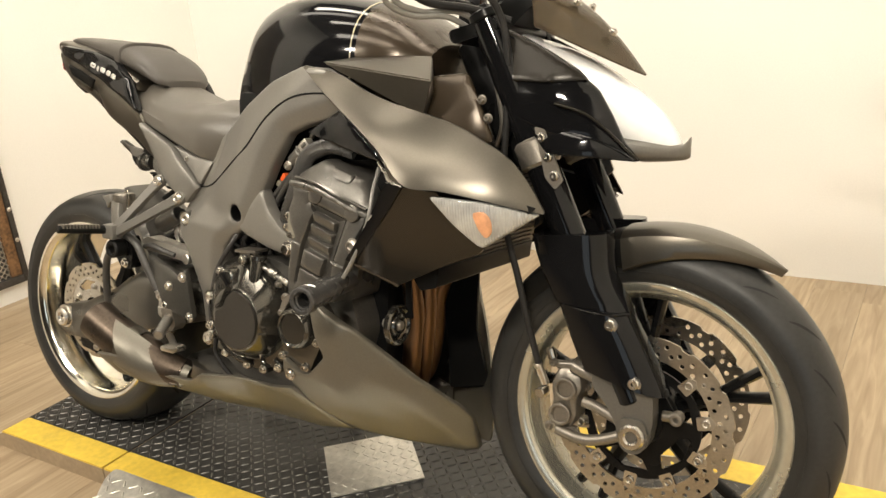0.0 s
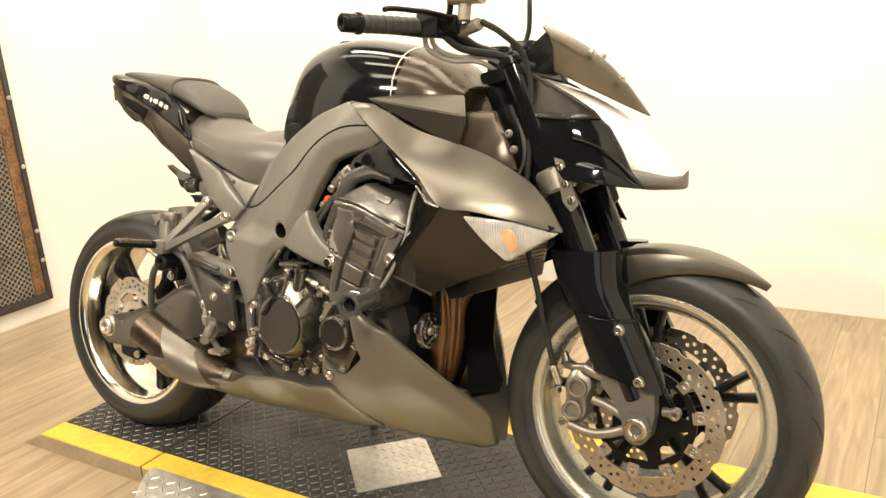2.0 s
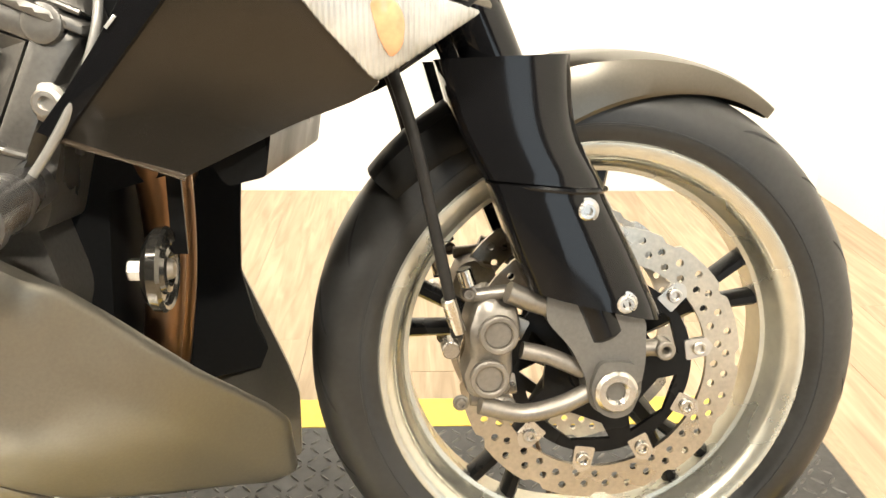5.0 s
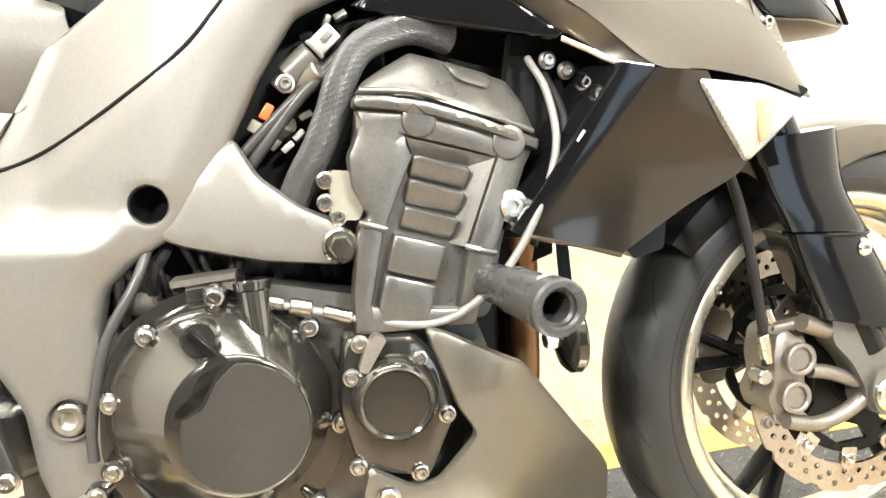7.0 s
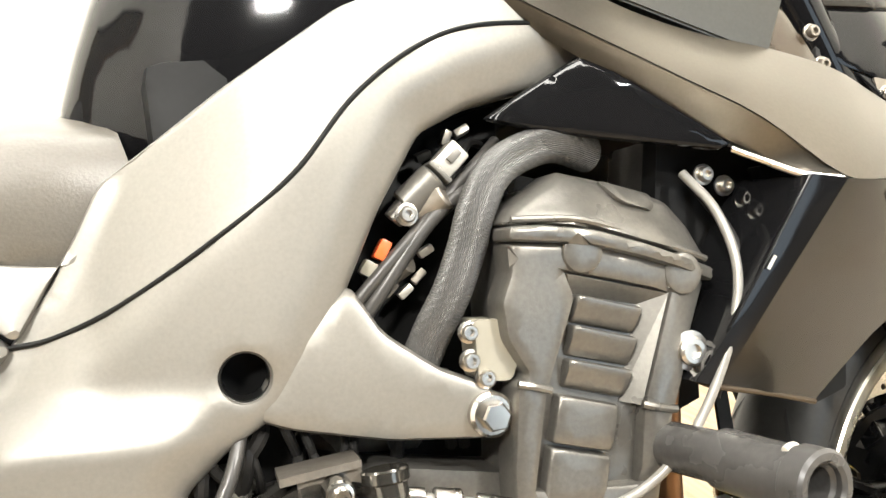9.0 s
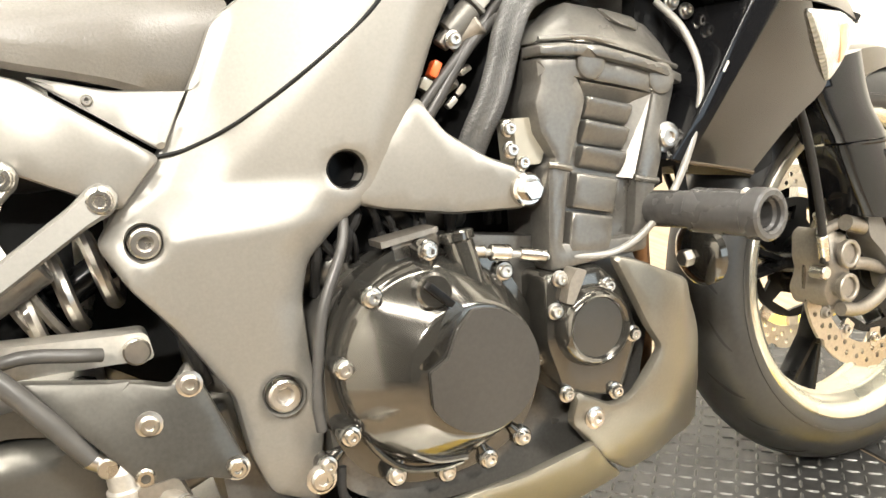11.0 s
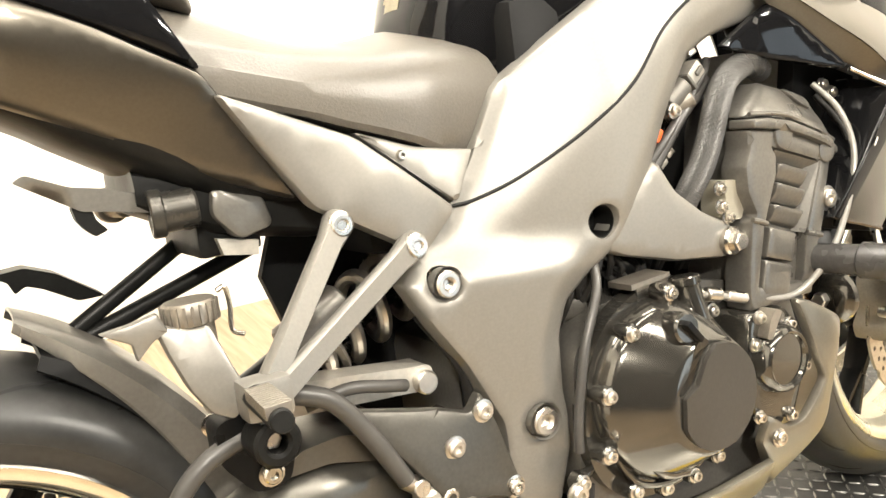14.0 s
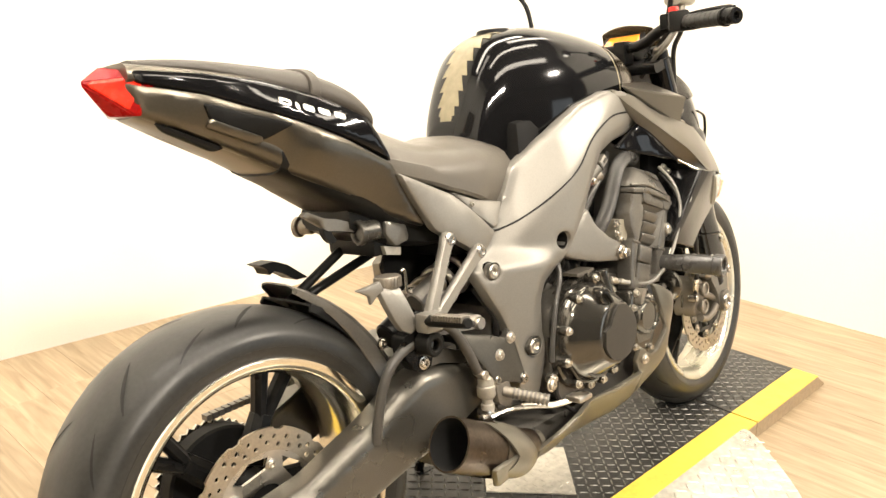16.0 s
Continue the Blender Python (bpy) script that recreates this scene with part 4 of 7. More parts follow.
cover_bolts = [(0.590, -0.200, 0.362), (0.842, -0.203, 0.372), (0.716, -0.222, 0.536), (0.655, -0.224, 0.508), (0.618, -0.222, 0.452), (0.612, -0.220, 0.390), (0.648, -0.214, 0.336), (0.700, -0.206, 0.318), (0.745, -0.206, 0.316), (0.785, -0.206, 0.326), (0.815, -0.206, 0.400), (0.795, -0.206, 0.495)]
for b in cover_bolts:
    inward = Vector((0.709 - b[0], 0, 0.430 - b[2])).normalized() * 0.02
    part("bolt_boss", rod(rod(bmesh.new(), (b[0], -0.185, b[2]), (b[0], b[1], b[2]), 0.0105, None, 16), (b[0], b[1] + 0.010, b[2]), (b[0] + inward.x, b[1] + 0.004, b[2] + inward.z), 0.0095, 0.004, 14), COVER, engine)
bolts(engine, cover_bolts, 0.0066)
gen = part("ignition_cover", panel([(0.824, 0.487), (0.888, 0.482), (0.914, 0.452), (0.922, 0.402), (0.892, 0.343), (0.826, 0.360), (0.814, 0.42)], [(0.86, 0.42, 0.232)], 0.05, 0.008, 0.02), COVER, engine, "gloss black ignition cover")
part("cover_ring", lathe(bmesh.new(), [(0.042, -0.226), (0.040, -0.238), (0.037, -0.247), (0.033, -0.2505), (0.0305, -0.249), (0.029, -0.2455), (0.0001, -0.2455)], (0.865, 0, 0.426), "Y", 40), COVER, gen)
part("cover_tab", slab(bmesh.new(), [(0.842, 0.478), (0.852, 0.489), (0.862, 0.484), (0.842, 0.455), (0.834, 0.458)], -0.225, -0.246, corner=0.003), CAST, gen)
bolts(gen, [(0.890, -0.234, 0.460), (0.912, -0.234, 0.404), (0.882, -0.234, 0.352), (0.828, -0.234, 0.450), (0.826, -0.234, 0.366), (0.838, -0.234, 0.480)], 0.0062)

CYL = [(0.862, 0.695), (0.875, 0.714), (0.912, 0.732), (0.955, 0.718), (1.000, 0.700), (1.016, 0.676), (1.024, 0.650), (1.006, 0.605), (0.986, 0.556), (0.968, 0.482), (0.842, 0.490), (0.852, 0.580), (0.852, 0.640)]
block = part("cylinder_block", slab(bmesh.new(), CYL, -0.196, 0.196, corner=0.012), ENGINE, engine, "black cylinder block and head")
HEAD_Y = [(0.862, 0.706, 0.216), (0.884, 0.716, 0.214), (0.913, 0.733, 0.204), (0.900, 0.702, 0.2265), (0.94, 0.694, 0.2285), (0.955, 0.718, 0.209), (1.000, 0.700, 0.203), (0.985, 0.680, 0.224), (1.018, 0.656, 0.217)]
part("head_cover", panel([(0.857, 0.702), (0.866, 0.713), (0.882, 0.722), (0.912, 0.737), (0.939, 0.728), (0.975, 0.715), (1.002, 0.705), (1.015, 0.683), (1.023, 0.653), (0.958, 0.676), (0.921, 0.691), (0.880, 0.698)], HEAD_Y, 0.03, 0.007, 0.012, (), -1, 0.004), ENGINE, block, "satin black cylinder head cover")
part("head_flange", panel([(0.855, 0.700), (0.882, 0.698), (0.921, 0.690), (0.958, 0.676), (1.024, 0.648), (1.021, 0.638), (0.957, 0.665), (0.919, 0.678), (0.896, 0.683), (0.853, 0.690)], lambda x, z: 0.2345 - 0.35 * max(0.0, x - 0.985), 0.03, 0.004, 0.012, (), -1, 0.003), ENGINE, block)
part("head_ridge", tube(bmesh.new(), [(0.861, -0.222, 0.7045), (0.90, -0.2265, 0.7005), (0.925, -0.2285, 0.694), (0.96, -0.2275, 0.680), (1.0, -0.222, 0.6635), (1.018, -0.218, 0.656)], 0.0028, 6, 8), ENGINE, block)
WELL = [(0.897, 0.662), (0.936, 0.650), (0.980, 0.635), (0.946, 0.556), (0.934, 0.500), (0.853, 0.510), (0.871, 0.578), (0.902, 0.642)]
part("cylinder_end", panel([(0.856, 0.689), (0.855, 0.667), (0.845, 0.647), (0.846, 0.620), (0.859, 0.592), (0.849, 0.587), (0.838, 0.526), (0.836, 0.486), (0.948, 0.482), (0.958, 0.515), (0.972, 0.549), (0.997, 0.605), (1.018, 0.640), (0.957, 0.667), (0.919, 0.680), (0.896, 0.684)], lambda x, z: 0.2265 - 0.30 * max(0.0, x - 0.980), 0.03, 0.0045, 0.012, [WELL], -1, 0.004), ENGINE, block, "satin black cylinder end with a stepped well")
part("well_floor", slab(bmesh.new(), WELL, -0.200, -0.2135), ENGINE, block)
part("well_facet", loft(bmesh.new(), [[(0.9785, -0.2245, 0.635), (0.9555, -0.2140, 0.629), (0.9555, -0.206, 0.629), (0.9785, -0.206, 0.635)], [(0.9445, -0.2245, 0.556), (0.9310, -0.2140, 0.560), (0.9310, -0.206, 0.560), (0.9445, -0.206, 0.556)]]), ENGINE, block, smooth=False)
part("well_facet", loft(bmesh.new(), [[(0.898, -0.2245, 0.6605), (0.9035, -0.2140, 0.6450), (0.9035, -0.206, 0.6450), (0.898, -0.206, 0.6605)], [(0.979, -0.2245, 0.6345), (0.9565, -0.2140, 0.6290), (0.9565, -0.206, 0.6290), (0.979, -0.206, 0.6345)]]), ENGINE, block, smooth=False)
for k, (tl, tr, br, bl) in enumerate((((0.9040, 0.6450), (0.9550, 0.6275), (0.9478, 0.6080), (0.8982, 0.6245)), ((0.8980, 0.6235), (0.9480, 0.6060), (0.9405, 0.5850), (0.8915, 0.6010)), ((0.8910, 0.5995), (0.9405, 0.5830), (0.9325, 0.5625), (0.8850, 0.5790)))):
    part("louvre", panel([tl, tr, br, bl], lambda x, z, tl=tl: 0.2195 + 0.0085 * max(0.0, min(1.0, 1 - (tl[1] - 0.345 * (x - tl[0]) - z) / 0.021)) ** 0.7, 0.012, 0.0035, 0.006, (), -1, 0.003), ENGINE, block, "stepped louvre of the cylinder end")
for quad in (((0.8795, 0.5755), (0.9260, 0.5595), (0.9150, 0.5265), (0.8690, 0.5420)), ((0.8680, 0.5395), (0.9142, 0.5240), (0.9040, 0.4900), (0.8570, 0.5000))):
    part("block_step", panel(list(quad), lambda x, z: 0.2270, 0.02, 0.0035, 0.012, (), -1, 0.003), ENGINE, block)
part("block_ridge", tube(bmesh.new(), [(0.849, -0.2262, 0.5885), (0.860, -0.2275, 0.5850), (0.873, -0.2262, 0.5800)], 0.0032, 5, 8), ENGINE, block)
part("block_ridge", tube(bmesh.new(), [(0.944, -0.2262, 0.5570), (0.957, -0.2275, 0.5525), (0.972, -0.2255, 0.5480)], 0.0032, 5, 8), ENGINE, block)
for x, z in ((0.911, 0.675), (0.992, 0.648)):
    part("head_boss", panel(circle(x, z, 0.0165, 20), lambda px, pz: 0.2300 - 0.25 * max(0.0, x - 0.985), 0.02, 0.004, 0.01, (), -1, 0.0), ENGINE, block)
part("head_notch", panel([(0.938, 0.7270), (0.949, 0.7075), (0.980, 0.6965), (0.986, 0.7105)], [(0.938, 0.727, 0.2110), (0.986, 0.7105, 0.2085), (0.949, 0.7075, 0.2245), (0.980, 0.6965, 0.2195)], 0.012, 0.003, 0.01), ENGINE, block)
part("stud_boss", rod(bmesh.new(), (0.991, -0.180, 0.590), (0.991, -0.224, 0.589), 0.016, 0.013, 24), ENGINE, block)
bolts(block, [(0.991, -0.225, 0.589)], 0.0115)
part("engine_mount", rod(rod(bmesh.new(), (0.831, -0.16, 0.568), (0.831, -0.216, 0.568), 0.0165, None, 28), (0.831, -0.212, 0.568), (0.831, -0.226, 0.568), 0.011, None, 6), STEEL, bike, "steel engine mount bolt")
sens = part("cam_sensor", slab(bmesh.new(), [(0.828, 0.637), (0.850, 0.634), (0.861, 0.611), (0.851, 0.589), (0.826, 0.592)], -0.175, -0.210, corner=0.005), IVORY, engine, "pale sensor housing")
bolts(sens, [(0.824, -0.206, 0.628), (0.822, -0.208, 0.608), (0.832, -0.208, 0.594)], 0.0062)
# hoses and cables
def ribbed_hose(points, r):
    """A sleeve with fine lengthwise cords."""
    bm = bmesh.new()
    line = curve_points(points, 26)
    up, rows = Vector((0, 1, 0)), []
    for k, p in enumerate(line):
        d = (line[min(k + 1, len(line) - 1)] - line[max(k - 1, 0)]).normalized()
        s = d.cross(up).normalized()
        up = s.cross(d).normalized()
        row = []
        for j in range(120):
            a = 2 * math.pi * j / 120
            q = r * (1 + (0.022 if j % 2 else -0.022) * (1 if k % 2 else 0.3) + 0.008 * math.sin(k * 1.1 + j * 0.6))
            row.append(p + s * q * math.cos(a) + up * q * math.sin(a))
        rows.append(row)
    return loft(bm, rows)



part("braided_hose", ribbed_hose([(0.776, -0.160, 0.570), (0.801, -0.180, 0.625), (0.820, -0.187, 0.656), (0.836, -0.189, 0.688), (0.847, -0.190, 0.715), (0.865, -0.189, 0.742), (0.890, -0.186, 0.755), (0.921, -0.180, 0.760), (0.956, -0.168, 0.750)], 0.0146), BRAID, bike, "dark grey braided coolant hose")
for pts, r, mt, nm in (
    ([(0.735, -0.160, 0.640), (0.753, -0.165, 0.659), (0.799, -0.168, 0.700), (0.858, -0.162, 0.749), (0.885, -0.150, 0.770)], 0.0052, BREATHER, "rubber_hose"),
    ([(0.752, -0.160, 0.640), (0.771, -0.165, 0.662), (0.811, -0.168, 0.707), (0.843, -0.166, 0.730), (0.88, -0.15, 0.748)], 0.0062, BREATHER, "rubber_hose"),
    ([(1.026, -0.190, 0.725), (1.034, -0.218, 0.690), (1.034, -0.234, 0.640), (1.010, -0.238, 0.580), (0.968, -0.236, 0.522), (0.915, -0.228, 0.490), (0.855, -0.222, 0.497), (0.800, -0.214, 0.512), (0.745, -0.208, 0.528)], 0.0038, CABLE, "clutch_cable"),
    ([(1.045, -0.18, 0.71), (1.050, -0.215, 0.66), (1.030, -0.225, 0.60), (1.01, -0.22, 0.55)], 0.004, HOSE, "cable"),
    ([(0.664, -0.16, 0.60), (0.648, -0.186, 0.555), (0.615, -0.196, 0.50), (0.595, -0.198, 0.43), (0.592, -0.197, 0.395)], 0.0052, BREATHER, "breather_hose"),
    ([(0.603, -0.195, 0.355), (0.600, -0.197, 0.325), (0.625, -0.197, 0.295), (0.66, -0.195, 0.27)], 0.0045, HOSE, "cable"),
):
    part(nm, tube(bmesh.new(), pts, r, 8, 12), mt, bike)
wire = random.Random(5)
for k in range(16):
    x, z = wire.uniform(0.64, 0.83), wire.uniform(0.535, 0.566)
    part("cable", tube(bmesh.new(), [(x, -0.10, z + 0.03), (x + wire.uniform(-0.02, 0.02), -0.165, z + wire.uniform(0, 0.02)), (x + wire.uniform(-0.03, 0.03), -0.14, z - 0.03)], wire.uniform(0.003, 0.006), 6, 8), HOSE, bike)
for p, r, h, mt in (((0.70, -0.10, 0.562), 0.03, 0.11, ENGINE), ((0.62, -0.12, 0.53), 0.022, 0.05, ENGINE), ((0.77, -0.14, 0.67), 0.012, 0.03, CAST), ((0.805, -0.150, 0.715), 0.012, 0.03, CAST)):
    part("engine_fitting", rod(bmesh.new(), p, (p[0] + h * 0.9, p[1] - 0.02, p[2] + (h * 0.55 if mt == CAST else 0)), r, None, 20), mt, engine)
inj = part("injector", rod(rod(bmesh.new(), (0.800, -0.160, 0.726), (0.826, -0.165, 0.746), 0.0130, None, 24), (0.790, -0.158, 0.716), (0.802, -0.160, 0.728), 0.0085, None, 18), HEEL, engine, "grey plastic injector body")
part("connector", box(bmesh.new(), (-0.013, -0.010, -0.0095), (0.013, 0.010, 0.0095), 0.003, pose(0.838, -0.165, 0.757, 0, -40, 0)), BRIGHT_CAST, inj, "light grey plug")
part("connector_clip", box(box(bmesh.new(), (-0.002, -0.012, -0.011), (0.002, 0.012, 0.011), 0.001, pose(0.828, -0.165, 0.748, 0, -40, 0)), (-0.006, -0.012, -0.003), (0.006, -0.009, 0.003), 0.001, pose(0.840, -0.166, 0.759, 0, -40, 0)), HEEL, inj)
bolts(engine, [(0.798, -0.174, 0.719), (1.046, -0.190, 0.722), (1.064, -0.190, 0.711)], 0.0065)
part("wiring_connector", box(bmesh.new(), (-0.0045, -0.008, -0.008), (0.0045, 0.006, 0.008), 0.002, pose(0.778, -0.160, 0.695, 0, 35, 0)), CONNECTOR, engine, "orange-red wiring connector")
part("wiring_connector", box(bmesh.new(), (-0.006, -0.007, -0.006), (0.006, 0.006, 0.006), 0.002, pose(0.766, -0.160, 0.682, 0, 35, 0)), IVORY, engine, "pale wiring connector")
loose = random.Random(11)
for x, z, mt in ((0.766, 0.655, BADGE), (0.782, 0.665, CAST), (0.794, 0.661, BRIGHT_CAST), (0.806, 0.671, CAST), (0.814, 0.690, BRIGHT_CAST), (0.787, 0.688, BADGE), (0.856, 0.780, BRIGHT_CAST), (0.842, 0.776, CAST), (0.822, 0.764, PLASTIC), (0.800, 0.692, PLASTIC)):
    part("wiring_clip", box(bmesh.new(), (-0.0065, -0.005, -0.0032), (0.0065, 0.004, 0.0032), 0.0015, pose(x, -0.152, z, loose.uniform(-20, 20), -40 + loose.uniform(-25, 25), 0)), mt, engine)
for k in range(6):
    x, z = 0.752 + 0.016 * k, 0.650 + 0.018 * k
    part("cable", tube(bmesh.new(), [(x, -0.140, z - 0.015), (x + 0.012, -0.152, z + loose.uniform(0, 0.014)), (x + 0.03, -0.146, z + 0.016 + loose.uniform(0, 0.014)), (x + 0.045, -0.135, z + 0.03)], loose.uniform(0.002, 0.0035), 6, 8), HOSE, engine)
part("cable_bracket", slab(slab(bmesh.new(), [(0.678, 0.545), (0.735, 0.548), (0.735, 0.553), (0.678, 0.551)], -0.17, -0.205), [(0.690, 0.530), (0.735, 0.532), (0.735, 0.548), (0.690, 0.546)], -0.197, -0.200), CAST, engine)
part("cable_adjuster", rod(rod(rod(bmesh.new(), (0.740, -0.208, 0.530), (0.775, -0.21, 0.520), 0.006), (0.780, -0.212, 0.518), (0.80, -0.213, 0.513), 0.008), (0.81, -0.214, 0.51), (0.835, -0.22, 0.502), 0.0065), STEEL, engine)
bulk = bmesh.new()
box(bulk, (0.62, -0.13, 0.50), (0.90, 0.13, 0.86), 0.02)
box(bulk, (0.44, -0.10, 0.62), (0.66, 0.10, 0.76), 0.02)
part("airbox", bulk, DEEP, bike, "black airbox and wiring behind the frame")
bm = box(bmesh.new(), (0.50, -0.13, 0.30), (0.62, 0.13, 0.52), 0.02)
part("gearbox", bm, ENGINE, engine)

# crash bobbin and horn
bob = part("crash_bobbin", ring(ring(bmesh.new(), (0.975, -0.272, 0.520), (0.988, -0.350, 0.517), 0.0215, 0.0125, 32), (0.986, -0.336, 0.5175), (0.989, -0.356, 0.517), 0.0240, 0.0150, 32), BOBBIN, bike, "scuffed dark grey crash bobbin")
part("scuff", tube(bmesh.new(), [(0.9835 + 0.0212 * math.cos(radians(a)), -0.326 - 0.0002 * (a - 60), 0.518 + 0.0212 * math.sin(radians(a))) for a in (60, 75, 90, 105)], 0.0022, 4, 8), BADGE, bob, "pale scrape")
part("bobbin_stem", rod(bmesh.new(), (0.955, -0.17, 0.521), (0.976, -0.276, 0.520), 0.0185, None, 24), BOBBIN, bob)
part("bobbin_bolt", rod(bmesh.new(), (0.974, -0.26, 0.521), (0.981, -0.305, 0.519), 0.0122, None, 12), DEEP, bob)
HORN = Matrix.Translation((1.060, -0.178, 0.447)) @ pose(0, 0, 0, 0, 0, 92)
horn = part("horn", moved(lathe(bmesh.new(), [(0.0001, 0.022), (0.012, 0.022), (0.030, 0.016), (0.0365, 0.010), (0.0375, 0.002), (0.0350, -0.001), (0.0315, 0.000), (0.0290, 0.004), (0.0220, 0.003), (0.0200, -0.001), (0.0150, -0.002), (0.0130, 0.002), (0.0001, 0.002)], axis="Y", steps=40), HORN), COVER, bike, "black disc horn with a ridged face")
part("horn_cap", moved(rod(bmesh.new(), (0, 0.004, 0), (0, -0.005, 0), 0.010, 0.008, 20), HORN), CAST, horn)
part("horn_nut", moved(rod(bmesh.new(), (0, 0.020, 0), (0, 0.034, 0), 0.010, None, 6), HORN), STEEL, horn)
part("horn_bracket", slab(bmesh.new(), [(1.054, 0.55), (1.066, 0.55), (1.070, 0.455), (1.056, 0.455)], -0.150, -0.154), BLACK, horn)

# radiator
rad = part("radiator", box(bmesh.new(), (-0.022, -0.18, -0.11), (0.022, 0.16, 0.12), 0.006, pose(1.150, 0, 0.660, 0, 12, 0)), ENGINE, bike, "black radiator behind the shrouds")
for k in range(24):
    part("fin", box(bmesh.new(), (0.021, -0.155, -0.098 + 0.0088 * k), (0.0245, 0.14, -0.0955 + 0.0088 * k), 0.0, pose(1.150, 0, 0.660, 0, 12, 0)), BLACK, rad, smooth=False)
part("radiator_guard", slab(bmesh.new(), [(1.095, 0.555), (1.118, 0.522), (1.150, 0.530), (1.155, 0.565)], -0.200, 0.150, corner=0.004), BLACK, rad)

# exhaust headers
for y, w, fore in ((-0.135, -0.088, 0.0), (-0.052, -0.046, 0.0), (0.052, 0.020, -0.042), (0.135, 0.060, -0.042)):
    part("exhaust_header", tube(bmesh.new(), [(0.975, y, 0.600), (1.005, y * 0.9, 0.590), (1.026 + fore * 0.3, y * 0.75 - 0.008, 0.545), (1.030 + fore, w, 0.45), (1.024 + fore, w, 0.37), (1.008 + fore, w * 0.9, 0.29), (0.97 + fore, w * 0.8, 0.235), (0.88, w * 0.8, 0.215)], 0.0185, 8, 20), COPPER, bike, "heat-tinted exhaust header pipe")
# Black sheets added so that the gaps behind the pipes stay dark.
part("pan_gap_fill", slab(bmesh.new(), [(0.98, 0.57), (1.07, 0.55), (1.064, 0.45), (1.062, 0.38), (1.080, 0.31), (1.100, 0.262), (1.00, 0.24)], 0.088, 0.094, corner=0.008), DEEP, bike, "dull black sheet that darkens the gap behind the header pipes")
part("header_gap_fill", slab(bmesh.new(), [(0.95, 0.60), (1.065, 0.58), (1.060, 0.525), (0.992, 0.505), (0.985, 0.32), (0.96, 0.25), (0.94, 0.25)], -0.12, 0.12), DEEP, bike)

# ---- belly pan and silencer ----
PAN = [(0.897, 0.489), (0.915, 0.484), (0.988, 0.443), (1.010, 0.415), (1.070, 0.335), (1.120, 0.272), (1.136, 0.245), (1.140, 0.176), (1.110, 0.170), (1.02, 0.190), (0.940, 0.212), (0.876, 0.268), (0.826, 0.335), (0.835, 0.367), (0.873, 0.341), (0.896, 0.343), (0.937, 0.384), (0.921, 0.412)]
PAN_Y = [(0.90, 0.485, 0.240), (0.83, 0.345, 0.238), (0.98, 0.44, 0.236), (0.935, 0.385, 0.246), (0.88, 0.27, 0.205), (0.94, 0.215, 0.150), (1.05, 0.32, 0.150), (1.01, 0.41, 0.205), (1.13, 0.26, 0.058), (1.135, 0.18, 0.026), (1.02, 0.20, 0.105), (0.96, 0.31, 0.222)]
pan_base = spline(PAN_Y)


def pan_y(x, z):
    """The pan's side with a raised crease that runs from its bolt to the nose."""
    off = ((x - 0.945) * 0.205 + (z - 0.455) * 0.130) / 0.243
    return pan_base(x, z) + 0.006 - 0.16 * abs(off) if abs(off) < 0.0375 else pan_base(x, z)


for side in (-1, 1):
    pan = part("belly_pan", panel(PAN, pan_y, 0.006, 0.005, 0.012, (), side), PAN_PAINT, bike, "matte graphite belly pan")
    bolts(pan, [(0.924, side * 0.240, 0.454), (0.850, side * 0.240, 0.335)], 0.0085, out=(0, side, 0))
    if side < 0:
        part("bolt_recess", ring(bmesh.new(), (0.924, -0.238, 0.454), (0.924, -0.2435, 0.454), 0.0145, 0.0115), GREY, pan)
SHIELD = [(0.315, 0.300), (0.400, 0.300), (0.460, 0.266), (0.550, 0.262), (0.600, 0.289), (0.680, 0.293), (0.773, 0.290), (0.848, 0.308), (0.888, 0.258), (0.930, 0.212), (0.842, 0.196), (0.640, 0.196), (0.480, 0.215), (0.350, 0.248)]
SHIELD_Y = [(0.32, 0.295, 0.284), (0.40, 0.295, 0.274), (0.47, 0.265, 0.245), (0.55, 0.255, 0.222), (0.68, 0.285, 0.215), (0.848, 0.30, 0.232), (0.92, 0.22, 0.160), (0.84, 0.20, 0.150), (0.64, 0.20, 0.155), (0.45, 0.225, 0.205), (0.36, 0.25, 0.255), (0.62, 0.245, 0.208)]
